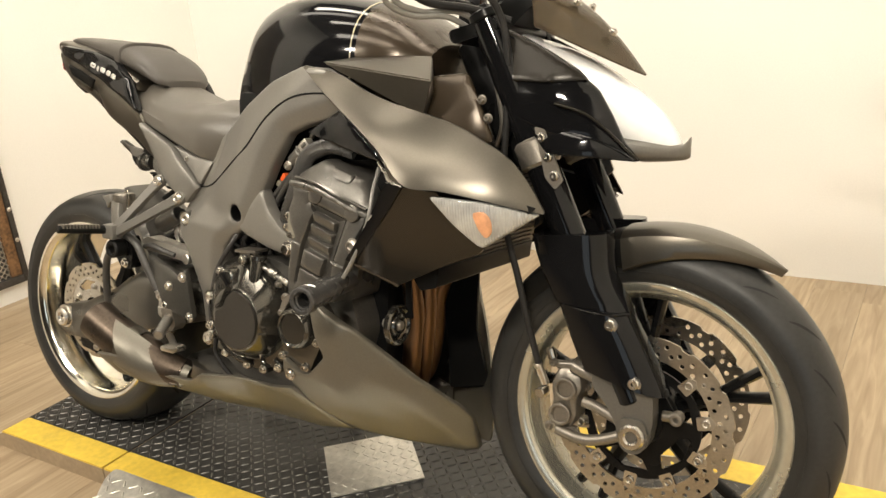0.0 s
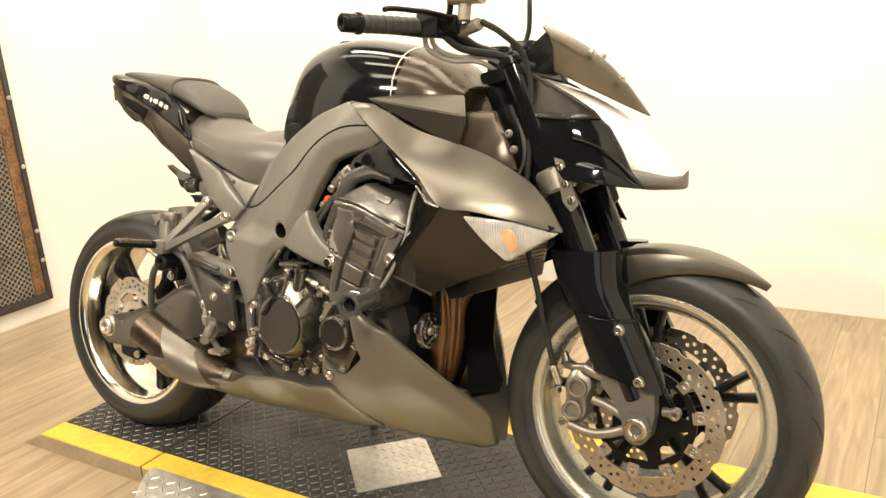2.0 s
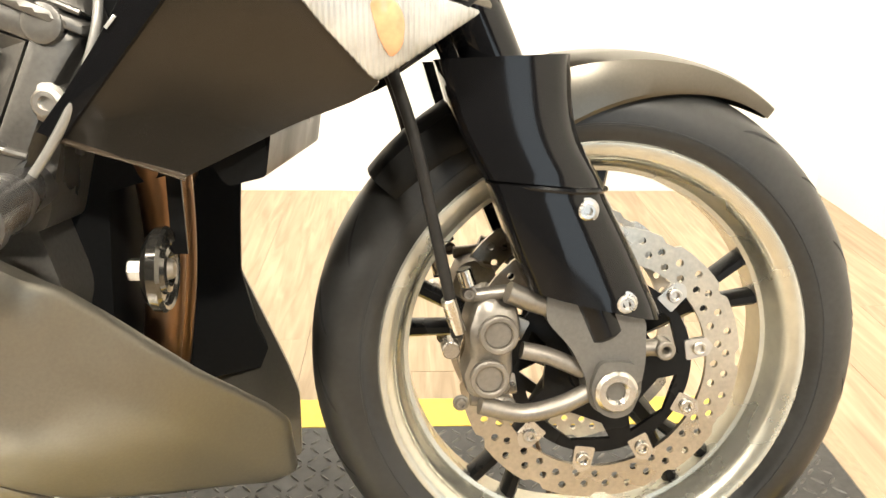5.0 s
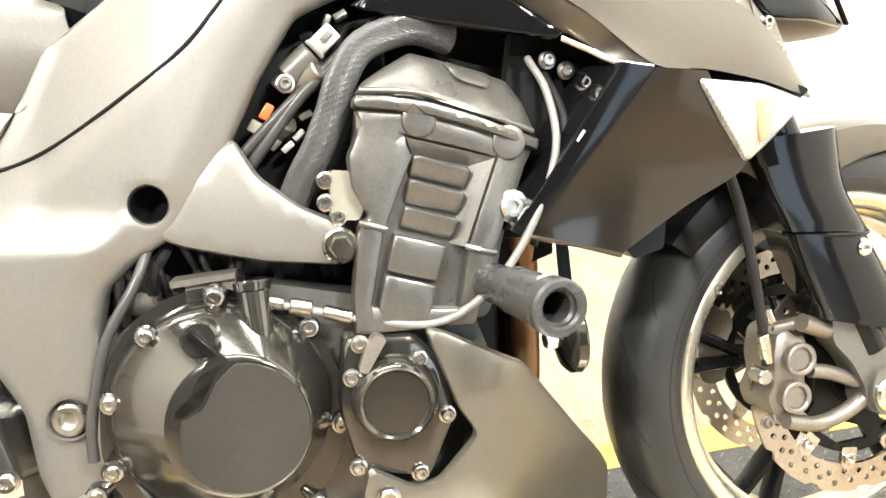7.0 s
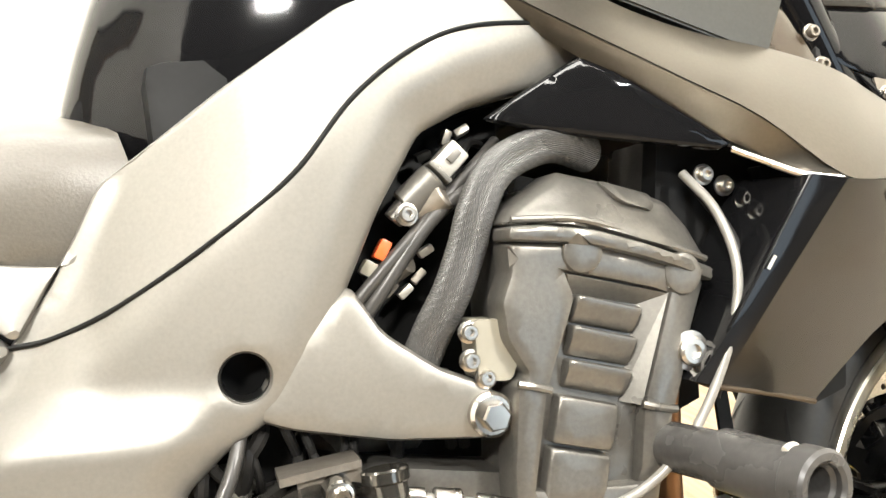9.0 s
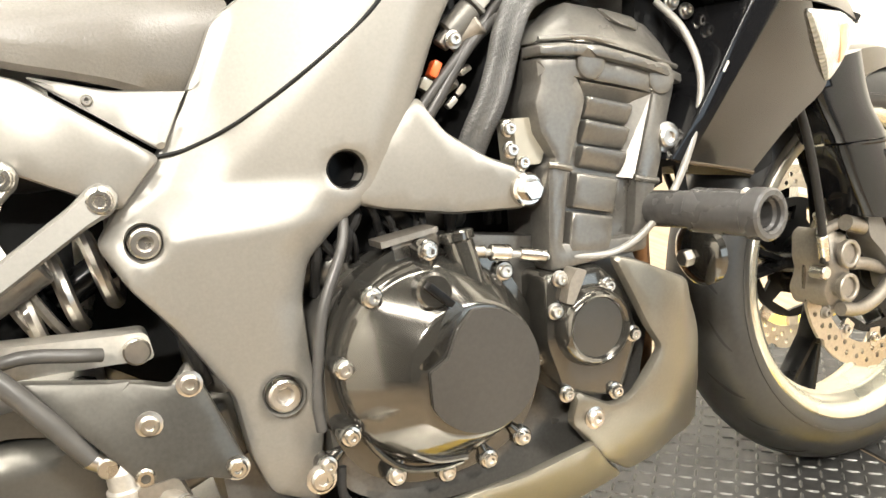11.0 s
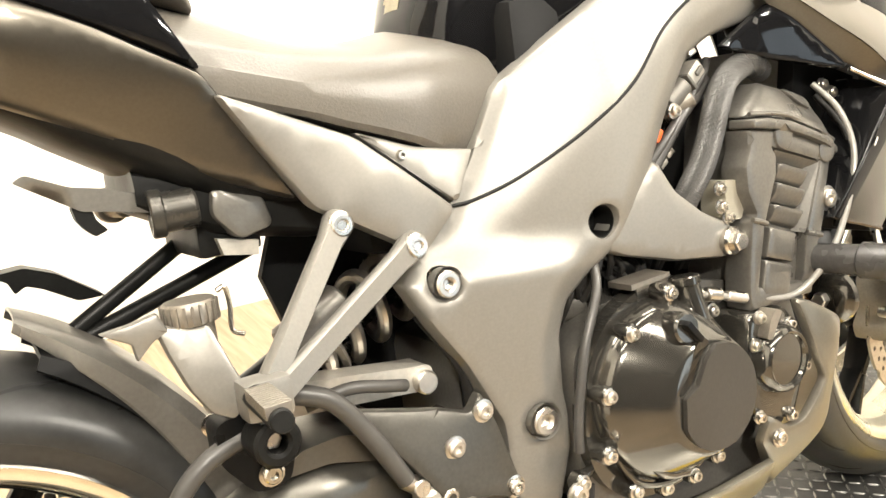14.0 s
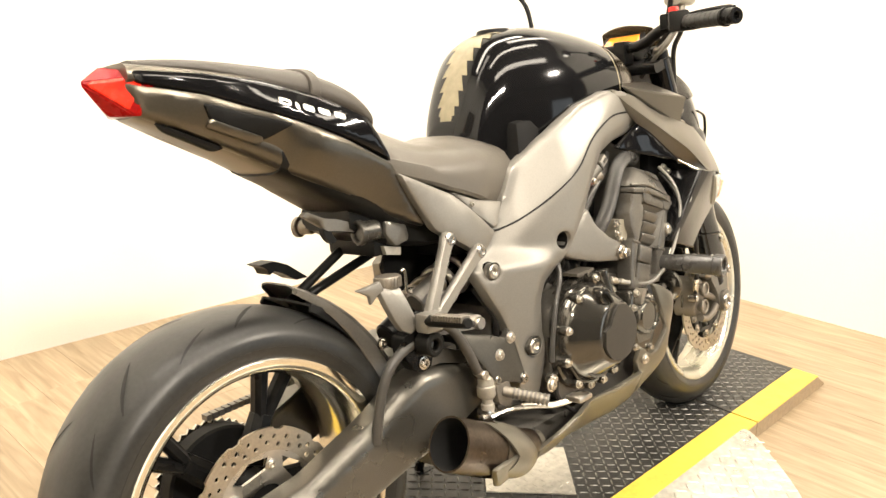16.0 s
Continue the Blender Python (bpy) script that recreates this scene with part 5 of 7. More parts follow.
for side in (-1, 1):
    sh = part("silencer_shield", panel(SHIELD, SHIELD_Y, 0.004, 0.008, 0.02, (), side), PAN_PAINT, bike, "bronze-grey silencer shield")
    bolts(sh, [(0.405, side * 0.252, 0.266)], 0.006, PLASTIC, (0, side, 0))
    axis = ((0.262, side * 0.236, 0.355), (0.330, side * 0.232, 0.322), (0.400, side * 0.224, 0.292), (0.455, side * 0.212, 0.270), (0.50, side * 0.195, 0.258))
    bm = bmesh.new()
    line = curve_points(axis, 5)
    rows, bore = [], []
    for k, p in enumerate(line):
        d = (line[min(k + 1, len(line) - 1)] - line[max(k - 1, 0)]).normalized()
        s = d.cross(Vector((0, 0, 1))).normalized()
        u = s.cross(d)
        r = 0.046 if k < 10 else 0.046 - 0.0014 * (k - 10)
        rows.append([p + s * r * 0.94 * math.cos(2 * math.pi * j / 32) + u * r * math.sin(2 * math.pi * j / 32) for j in range(32)])
        if k < 8:
            bore.append([p + s * (r - 0.003) * 0.92 * math.cos(2 * math.pi * j / 32) + u * (r - 0.003) * math.sin(2 * math.pi * j / 32) for j in range(32)])
    loft(bm, rows)
    bm.faces.ensure_lookup_table()
    bmesh.ops.delete(bm, geom=[f for f in bm.faces if len(f.verts) > 8 and f.calc_center_median().x < 0.3], context="FACES_ONLY")
    sil = part("silencer", bm, MUFFLER, bike, "brushed bronze silencer with open end")
    bm = loft(bmesh.new(), bore, False)
    bm.faces.new([v for v in bm.verts][-32:])
    part("silencer_bore", bm, SOOT, sil, "soot-black silencer bore")
    part("silencer_lip", loft(bmesh.new(), [rows[0], bore[0]], False), MUFFLER, sil)
    part("silencer_band", loft(bmesh.new(), [[Vector(line[k]) + (Vector(q) - Vector(line[k])) * f for q in rows[k]] for k, f in ((7, 1.0), (7, 1.05), (9, 1.05), (9, 1.0))], False), GREY, sil)
    # rear end of the shield, wrapped round the silencer with a notch in its rim
    cup = []
    for k in range(21):
        a = -110 + 185 * k / 20
        x0 = 0.386 - 0.046 * max(0, a) / 75 - 0.086 * max(0, -a) / 110
        ribs = []
        for j in range(9):
            x = x0 + (0.53 - x0) * j / 8
            cy, cz = (float(np.interp(x, [p.x for p in line], [p[q] for p in line])) for q in (1, 2))
            r = 0.0525 - 0.28 * max(0.0, x - 0.42)
            ribs.append(Vector((x, cy + side * r * math.cos(radians(a)), cz + r * math.sin(radians(a)))))
        cup.append(ribs + [Vector((p.x, cy + (p.y - cy) * 0.95, cz + (p.z - cz) * 0.97)) for p in reversed(ribs)])
    part("shield_end", loft(bmesh.new(), cup), PAN_PAINT, sh)
part("collector", loft(bmesh.new(), [body_section(x, t, b, h, 4, 0.5, 24) for x, t, b, h in ((0.40, 0.26, 0.215, 0.12), (0.50, 0.28, 0.20, 0.16), (0.85, 0.28, 0.195, 0.15), (1.00, 0.25, 0.20, 0.10))]), ENGINE, bike, "dark exhaust collector box")


# ---- swingarm, suspension and footrests ----
ARM = [(-0.040, 0.300), (-0.030, 0.328), (0.060, 0.345), (0.199, 0.402), (0.252, 0.434), (0.300, 0.453), (0.345, 0.452), (0.430, 0.440), (0.545, 0.452), (0.580, 0.425), (0.550, 0.375), (0.430, 0.345), (0.260, 0.302), (0.105, 0.258), (0.0, 0.256), (-0.034, 0.274)]


def arm_y(x, z):
    """Distance of the swingarm's side from the middle; its upper edge is cut off aslant."""
    gap = min(foot_gap(x, z, a, b) for a, b in zip(ARM[1:8], ARM[2:9]))
    return float(np.interp(x, (-0.03, 0.25, 0.34, 0.45, 0.56), (0.150, 0.153, 0.157, 0.142, 0.130))) - 0.95 * max(0.0, 0.017 - gap)


for side in (-1, 1):
    part("swingarm", panel(ARM, arm_y, 0.035, 0.005, 0.012, (), side, 0.012), SWING, bike, "graphite box-section swingarm")
part("arm_cap", slab(bmesh.new(), [(0.300, 0.456), (0.345, 0.456), (0.405, 0.438), (0.420, 0.455), (0.360, 0.478), (0.318, 0.476)], -0.095, -0.148, corner=0.008), SWING, bike)
part("swingarm_brace", box(bmesh.new(), (0.30, -0.12, 0.40), (0.42, 0.12, 0.47), 0.015), ENGINE, bike)
bm = bmesh.new()
line = []
for k in range(5 * 24 + 1):
    a, t = 2 * math.pi * k / 24, k / (5 * 24)
    line.append(Vector((0.365 + 0.16 * t, -0.060 + 0.037 * math.cos(a), 0.530 + 0.075 * t + 0.037 * math.sin(a))))
tube(bm, line[::2], 0.0078, 2, 10)
shock = part("shock_spring", bm, STEEL, bike, "steel coil of the rear shock")
part("shock_body", rod(rod(bmesh.new(), (0.30, -0.06, 0.50), (0.40, -0.06, 0.547), 0.027, None, 24), (0.38, -0.06, 0.537), (0.56, -0.06, 0.622), 0.016, None, 20), BLACK, shock)
part("adjuster_ring", ring(ring(bmesh.new(), (0.372, -0.06, 0.534), (0.382, -0.06, 0.5385), 0.043, 0.025), (0.388, -0.06, 0.5415), (0.396, -0.06, 0.545), 0.043, 0.025), CAST, shock)
part("shock_reservoir", rod(bmesh.new(), (0.335, -0.105, 0.560), (0.400, -0.105, 0.590), 0.020, None, 24), ENGINE, shock)
part("suspension_link", slab(bmesh.new(), [(0.30, 0.525), (0.32, 0.535), (0.445, 0.515), (0.47, 0.512), (0.472, 0.485), (0.44, 0.490), (0.31, 0.505)], -0.10, -0.135, corner=0.008), BRIGHT_CAST, bike, "bright cast suspension link")
part("inner_guard", slab(bmesh.new(), [(0.36, 0.61), (0.38, 0.66), (0.52, 0.66), (0.60, 0.60), (0.60, 0.40), (0.50, 0.40), (0.40, 0.48)], 0.0, 0.012), DEEP, bike, "black splash guard behind the shock")
part("link_bolt", rod(bmesh.new(), (0.458, -0.12, 0.498), (0.458, -0.146, 0.498), 0.012, None, 20), STEEL, bike)

# pillion footrest bracket
for x, z, y in ((0.390, 0.667, -0.144), (0.459, 0.634, -0.150)):
    bm = bmesh.new()
    p0, p1 = Vector((x, y, z)), Vector((0.280 if x < 0.42 else 0.292, -0.196, 0.548))
    d = (p1 - p0).normalized()
    s = d.cross(Vector((0, -1, 0))).normalized()
    n = s.cross(d)
    rows = []
    for t, w, h in ((-0.07, 0.006, 0.006), (-0.045, 0.012, 0.008), (0.0, 0.0145, 0.009), (0.12, 0.0115, 0.008), (0.6, 0.0105, 0.008), (1.0, 0.011, 0.009), (1.06, 0.008, 0.006)):
        c = p0 + (p1 - p0) * t
        rows.append([c + s * w * a + n * h * b for a, b in ((1, 0.4), (0.75, 1), (-0.75, 1), (-1, 0.4), (-1, -0.4), (-0.75, -1), (0.75, -1), (1, -0.4))])
    arm = part("footrest_bracket", loft(bm, rows), GREY_FRAME, bike, "grey pillion footrest bracket arm")
    part("bracket_bolt", ring(rod(bmesh.new(), (x, y, z), (x, y - 0.011, z), 0.0125, None, 24), (x, y - 0.0105, z), (x, y - 0.0135, z), 0.0105, 0.0045, 20), STEEL, arm)
part("bracket_foot", box(bmesh.new(), (0.262, -0.212, 0.535), (0.302, -0.182, 0.568), 0.006), GREY_FRAME, bike)
peg = part("pillion_footpeg", rod(bmesh.new(), (0.272, -0.205, 0.556), (0.256, -0.312, 0.568), 0.010, 0.0085, 16), PLASTIC, bike, "folded ribbed pillion footpeg")
for k in range(12):
    t = 0.2 + 0.065 * k
    p = Vector((0.272, -0.205, 0.556)).lerp(Vector((0.256, -0.312, 0.568)), t)
    part("peg_rib", box(bmesh.new(), (p.x - 0.010, p.y - 0.0018, p.z + 0.002), (p.x + 0.010, p.y + 0.0018, p.z + 0.0115), 0.0008), CAST, peg, smooth=False)
fbob = part("frame_bobbin", ring(rod(bmesh.new(), (0.283, -0.14, 0.512), (0.283, -0.186, 0.512), 0.0150), (0.283, -0.172, 0.512), (0.284, -0.206, 0.512), 0.0205, 0.0090, 28), PLASTIC, bike, "black rubber bobbin at the swingarm")
part("bobbin_screw", rod(bmesh.new(), (0.283, -0.18, 0.512), (0.283, -0.194, 0.512), 0.0085, None, 6), STEEL, fbob)
part("bobbin_mount", slab(bmesh.new(), [(0.245, 0.530), (0.300, 0.538), (0.312, 0.500), (0.300, 0.462), (0.270, 0.462), (0.245, 0.495)], -0.140, -0.170, corner=0.010), BLACK, fbob)
bolts(bike, [(0.284, -0.172, 0.476)], 0.0085)
res = part("fluid_reservoir", lathe(bmesh.new(), [(0.0001, 0.590), (0.016, 0.590), (0.018, 0.594), (0.018, 0.610), (0.0215, 0.611), (0.0225, 0.613), (0.0225, 0.627), (0.0205, 0.630), (0.0001, 0.630)], (0.251, -0.138, 0), "Z", 32), CAST, bike, "small fluid reservoir with ribbed cap")
for k in range(22):
    a = 2 * math.pi * k / 22
    part("cap_rib", box(bmesh.new(), (-0.0012, -0.0012, 0.612), (0.0012, 0.0012, 0.628), 0.0, Matrix.Translation((0.251 + 0.0226 * math.cos(a), -0.138 + 0.0226 * math.sin(a), 0)) @ pose(0, 0, 0, 0, 0, math.degrees(a))), CAST, res, smooth=False)
part("reservoir_stay", tube(bmesh.new(), [(0.272, -0.150, 0.634), (0.279, -0.150, 0.636), (0.281, -0.150, 0.620), (0.279, -0.152, 0.600), (0.288, -0.154, 0.594)], 0.0022, 5, 8), STEEL, res)
wing = part("footrest_hanger", panel([(0.219, 0.617), (0.240, 0.612), (0.259, 0.611), (0.270, 0.573), (0.279, 0.546), (0.262, 0.531), (0.246, 0.540), (0.234, 0.562), (0.225, 0.590)], [(0.22, 0.615, 0.152), (0.258, 0.61, 0.160), (0.275, 0.548, 0.176), (0.248, 0.542, 0.170), (0.248, 0.58, 0.167)], 0.010, 0.004, 0.010, (), -1, 0.004), GREY_FRAME, bike, "grey cast hanger of the pillion footrest")
part("hanger_blade", panel([(0.178, 0.620), (0.200, 0.623), (0.222, 0.628), (0.228, 0.612), (0.216, 0.606), (0.202, 0.592), (0.200, 0.607)], [(0.18, 0.62, 0.148), (0.222, 0.62, 0.156), (0.203, 0.595, 0.152)], 0.005, 0.003, 0.010, (), -1, 0.002), GREY_FRAME, wing)
heel = part("heel_plate", panel([(0.362, 0.505), (0.452, 0.481), (0.478, 0.470), (0.495, 0.486), (0.506, 0.455), (0.524, 0.384), (0.512, 0.372), (0.488, 0.384), (0.436, 0.396), (0.425, 0.415)], [(0.37, 0.50, 0.172), (0.49, 0.47, 0.182), (0.515, 0.39, 0.188), (0.45, 0.44, 0.189)], 0.008, 0.004, 0.018, [], -1, 0.006), PLATE, bike, "black heel guard plate")
bolts(heel, [(0.453, -0.189, 0.445), (0.514, -0.189, 0.384), (0.492, -0.184, 0.468), (0.440, -0.188, 0.402)], 0.0085)
bolts(heel, [(0.582, -0.200, 0.352)], 0.0105)
mc = part("rear_master_cylinder", lathe(bmesh.new(), [(0.0001, 0.420), (0.009, 0.420), (0.0105, 0.414), (0.0145, 0.410), (0.0150, 0.396), (0.0175, 0.394), (0.0175, 0.378), (0.0150, 0.374), (0.0105, 0.370), (0.0100, 0.362), (0.0125, 0.360), (0.0125, 0.346), (0.0001, 0.344)], (0.424, -0.176, 0), "Z", 24), BRIGHT_CAST, bike, "bright cast rear brake master cylinder")
part("banjo_union", rod(rod(bmesh.new(), (0.400, -0.178, 0.430), (0.416, -0.177, 0.416), 0.0085), (0.414, -0.188, 0.418), (0.414, -0.166, 0.418), 0.009), STEEL, mc)
part("pushrod_joint", rod(box(bmesh.new(), (0.410, -0.188, 0.330), (0.436, -0.160, 0.352), 0.004), (0.40, -0.18, 0.34), (0.445, -0.18, 0.338), 0.007), STEEL, mc)
pedal = part("brake_pedal", tube(bmesh.new(), [(0.420, -0.185, 0.338), (0.450, -0.200, 0.345), (0.490, -0.220, 0.344), (0.530, -0.245, 0.338), (0.558, -0.268, 0.345)], 0.0075, 6, 12, 0.75), STEEL, bike, "polished brake pedal")
part("pedal_tip", box(bmesh.new(), (0.545, -0.292, 0.342), (0.585, -0.258, 0.353), 0.004), STEEL, pedal)
rp = part("rider_footpeg", rod(bmesh.new(), (0.452, -0.190, 0.378), (0.498, -0.258, 0.359), 0.0105, 0.0095, 18), CAST, bike, "ribbed rider footpeg")
for k in range(9):
    p = Vector((0.462, -0.205, 0.374)).lerp(Vector((0.496, -0.255, 0.3595)), k / 8)
    part("peg_rib", ring(bmesh.new(), p, p + Vector((0.0022, -0.0033, -0.0010)), 0.0113, 0.009, 16), HEEL, rp)
part("peg_bracket", slab(bmesh.new(), [(0.43, 0.395), (0.465, 0.395), (0.475, 0.36), (0.46, 0.345), (0.435, 0.36)], -0.165, -0.195, corner=0.006), CAST, bike)
for pts, r in (([(0.268, -0.165, 0.512), (0.236, -0.166, 0.502), (0.211, -0.164, 0.480), (0.196, -0.160, 0.446), (0.186, -0.155, 0.400), (0.182, -0.15, 0.365)], 0.0085), ([(0.292, -0.172, 0.541), (0.318, -0.176, 0.536), (0.346, -0.180, 0.521), (0.374, -0.182, 0.480), (0.403, -0.178, 0.428)], 0.0090), ([(0.33, -0.15, 0.515), (0.37, -0.16, 0.522), (0.41, -0.158, 0.512), (0.43, -0.15, 0.505)], 0.006)):
    part("rubber_hose", tube(bmesh.new(), pts, r, 8, 14), BREATHER, bike)
for pts in ([(0.50, -0.13, 0.60), (0.51, -0.145, 0.52), (0.52, -0.14, 0.46)], [(0.47, -0.12, 0.56), (0.50, -0.14, 0.50), (0.51, -0.13, 0.45)]):
    part("rubber_hose", tube(bmesh.new(), pts, 0.006, 8, 12), HOSE, bike)
# rear caliper under the arm
rc = part("rear_caliper", slab(bmesh.new(), [(0.02, 0.225), (0.09, 0.215), (0.105, 0.25), (0.07, 0.262), (0.02, 0.258)], -0.07, -0.125, corner=0.01), BLACK, bike, "black rear brake caliper")
bolts(rc, [(0.085, -0.125, 0.232)], 0.008)

# hugger over the rear tyre
bm = bmesh.new()
rows = []
for k in range(15):
    a = radians(18 + 50 * k / 14)
    r = 0.330 + 0.016 * (k / 14) ** 2
    w = 0.096 - 0.020 * (k / 14) - 0.030 * max(0, k / 14 - 0.8) / 0.2
    low = 1.0 - 0.8 * (k / 14) ** 1.5
    row = []
    for y, dr in ((-w, -0.050), (-w - 0.001, -0.020), (-w + 0.012, -0.004), (-w * 0.5, 0.0), (0, 0.001), (w * 0.5, 0.0), (w - 0.012, -0.004), (w + 0.001, -0.020), (w, -0.050)):
        row.append(((r + dr * low) * math.cos(a), y, 0.311 + (r + dr * low) * math.sin(a)))
    rows.append(row + [(x * 0.992, y * 0.975, 0.311 + (z - 0.311) * 0.992) for x, y, z in reversed(row)])
hug = part("rear_hugger", loft(bm, rows), HEEL, bike, "graphite hugger over the rear tyre")
# Dull black band under the hugger stands in for shade above the tyre.
rows = []
for k in range(15):
    a = radians(14 + 50 * k / 14)
    w, low = 0.094 - 0.018 * (k / 14), 1.0 - 0.75 * (k / 14) ** 1.5
    rows.append([(q * math.cos(a), y, 0.311 + q * math.sin(a)) for y, q in ((-w, 0.318 - 0.030 * low), (-w + 0.004, 0.322), (0, 0.324), (w - 0.004, 0.322), (w, 0.318 - 0.030 * low), (w - 0.004, 0.316 - 0.030 * low), (w - 0.008, 0.318), (0, 0.320), (-w + 0.008, 0.318), (-w + 0.004, 0.316 - 0.030 * low))])
part("hugger_shade", loft(bmesh.new(), rows), DEEP, hug)
part("hugger_bolt", bolt(bmesh.new(), (0.262, -0.094, 0.505), 0.008), STEEL, hug)
part("hugger_stay", rod(rod(bmesh.new(), (0.160, 0.03, 0.584), (0.310, 0.03, 0.668), 0.0085), (0.175, 0.03, 0.582), (0.365, 0.03, 0.640), 0.0085), PLASTIC, hug)
part("plate_stub", slab(bmesh.new(), [(0.119, 0.661), (0.150, 0.663), (0.176, 0.652), (0.215, 0.622), (0.190, 0.622), (0.162, 0.640), (0.148, 0.646), (0.138, 0.640), (0.134, 0.652)], 0.035, 0.075, corner=0.003), PLASTIC, hug)

# underside lumps of the cut-down tail
ub = part("undertray", loft(bmesh.new(), [body_section(x, t, b, h, 4, 0.5, 20) for x, t, b, h in ((0.24, 0.745, 0.700, 0.07), (0.30, 0.73, 0.668, 0.085), (0.40, 0.70, 0.648, 0.09), (0.47, 0.69, 0.645, 0.085))]), PLASTIC, bike, "black undertray below the seat")
lamp_stub = part("lamp_stub", ring(rod(bmesh.new(), (0.288, -0.080, 0.700), (0.252, -0.075, 0.699), 0.018, None, 24), (0.259, -0.076, 0.699), (0.247, -0.0745, 0.699), 0.0215, 0.0150, 28), PLATE, ub, "dark stub of a removed indicator")
part("stub_arm", slab(bmesh.new(), [(0.148, 0.743), (0.158, 0.748), (0.190, 0.733), (0.215, 0.728), (0.250, 0.716), (0.252, 0.700), (0.226, 0.706), (0.196, 0.711), (0.172, 0.727)], -0.055, -0.066, corner=0.003), HEEL, lamp_stub)
part("stub_hook", slab(bmesh.new(), [(0.188, 0.716), (0.204, 0.712), (0.206, 0.702), (0.214, 0.692), (0.203, 0.688), (0.196, 0.695), (0.190, 0.704)], -0.050, -0.064, corner=0.002), PLASTIC, lamp_stub)
part("lamp_stub", ring(rod(bmesh.new(), (0.255, 0.060, 0.705), (0.245, 0.090, 0.705), 0.014, None, 20), (0.247, 0.084, 0.705), (0.244, 0.094, 0.705), 0.019, 0.012, 24), CAST, ub)
part("tray_fold", panel([(0.300, 0.715), (0.345, 0.702), (0.352, 0.672), (0.318, 0.664), (0.296, 0.690)], [(0.32, 0.69, 0.092)], 0.02, 0.004, 0.02), HEEL, ub)
part("tray_tab", slab(bmesh.new(), [(0.300, 0.668), (0.338, 0.660), (0.336, 0.646), (0.304, 0.652)], -0.060, -0.080), BRIGHT_CAST, ub)
part("lamp_bracket", box(bmesh.new(), (0.285, -0.07, 0.650), (0.345, 0.06, 0.690), 0.006), PLASTIC, ub)

# ---- side shrouds ----
LOW_EDGE = [(0.858, 0.190, 0.899), (0.905, 0.204, 0.864), (0.955, 0.217, 0.831), (1.012, 0.231, 0.794), (1.065, 0.245, 0.758), (1.122, 0.258, 0.706), (1.181, 0.243, 0.699), (1.246, 0.222, 0.687), (1.298, 0.197, 0.674), (1.333, 0.176, 0.666)]
TOP_EDGE = [(0.862, 0.188, 0.903), (0.940, 0.189, 0.886), (1.000, 0.192, 0.857), (1.058, 0.193, 0.836), (1.122, 0.194, 0.820), (1.185, 0.192, 0.800), (1.228, 0.186, 0.778), (1.268, 0.181, 0.754), (1.302, 0.177, 0.718), (1.334, 0.174, 0.669)]


def shroud_skin(side):
    """A convex skin between the lower and the upper edge, with a thin rim."""
    rows = []
    for k, (lo, up) in enumerate(zip(grown(LOW_EDGE, 4), grown(TOP_EDGE, 4))):
        lo, up = Vector(lo), Vector(up)
        swell = (0.055 if k > 12 else 0.03) * (up - lo).length
        sec = []
        for v in range(11):
            t = v / 10
            p = lo.lerp(up, t)
            p.y += swell * math.sin(math.pi * t ** 0.8) * 0.8
            sec.append(Vector((p.x, side * p.y, p.z)))
        rows.append(sec + [p - Vector((0, side * 0.004, 0)) for p in reversed(sec)])
    return loft(bmesh.new(), rows)


RETURN_EDGE = [(0.862, 0.178, 0.888), (0.905, 0.188, 0.852), (0.955, 0.198, 0.815), (1.008, 0.206, 0.775), (1.055, 0.222, 0.742), (1.092, 0.250, 0.711)]
REAR_EDGE = [(1.124, 0.2575, 0.703), (1.094, 0.250, 0.666), (1.062, 0.244, 0.629), (1.034, 0.239, 0.596), (1.004, 0.233, 0.561)]
FRONT_EDGE = [(1.180, 0.247, 0.697), (1.208, 0.229, 0.656), (1.242, 0.202, 0.606), (1.170, 0.212, 0.571), (1.093, 0.228, 0.533)]
INNER_EDGE = [(1.090, 0.2570, 0.710), (1.063, 0.2495, 0.671), (1.037, 0.2435, 0.633), (1.011, 0.2385, 0.599), (0.984, 0.2325, 0.568)]


def lower_skin(side):
    """The lower shroud between its rear and its front edge."""
    rows = []
    for a, b in zip(grown(REAR_EDGE, 5), grown(FRONT_EDGE, 5)):
        a, b = Vector(a), Vector(b)
        sec = [Vector((p.x, side * (p.y + 0.003 * math.sin(math.pi * t)), p.z)) for t in [v / 8 for v in range(9)] for p in [a.lerp(b, t)]]
        rows.append(sec + [p - Vector((0, side * 0.004, 0)) for p in reversed(sec)])
    return loft(bmesh.new(), rows)


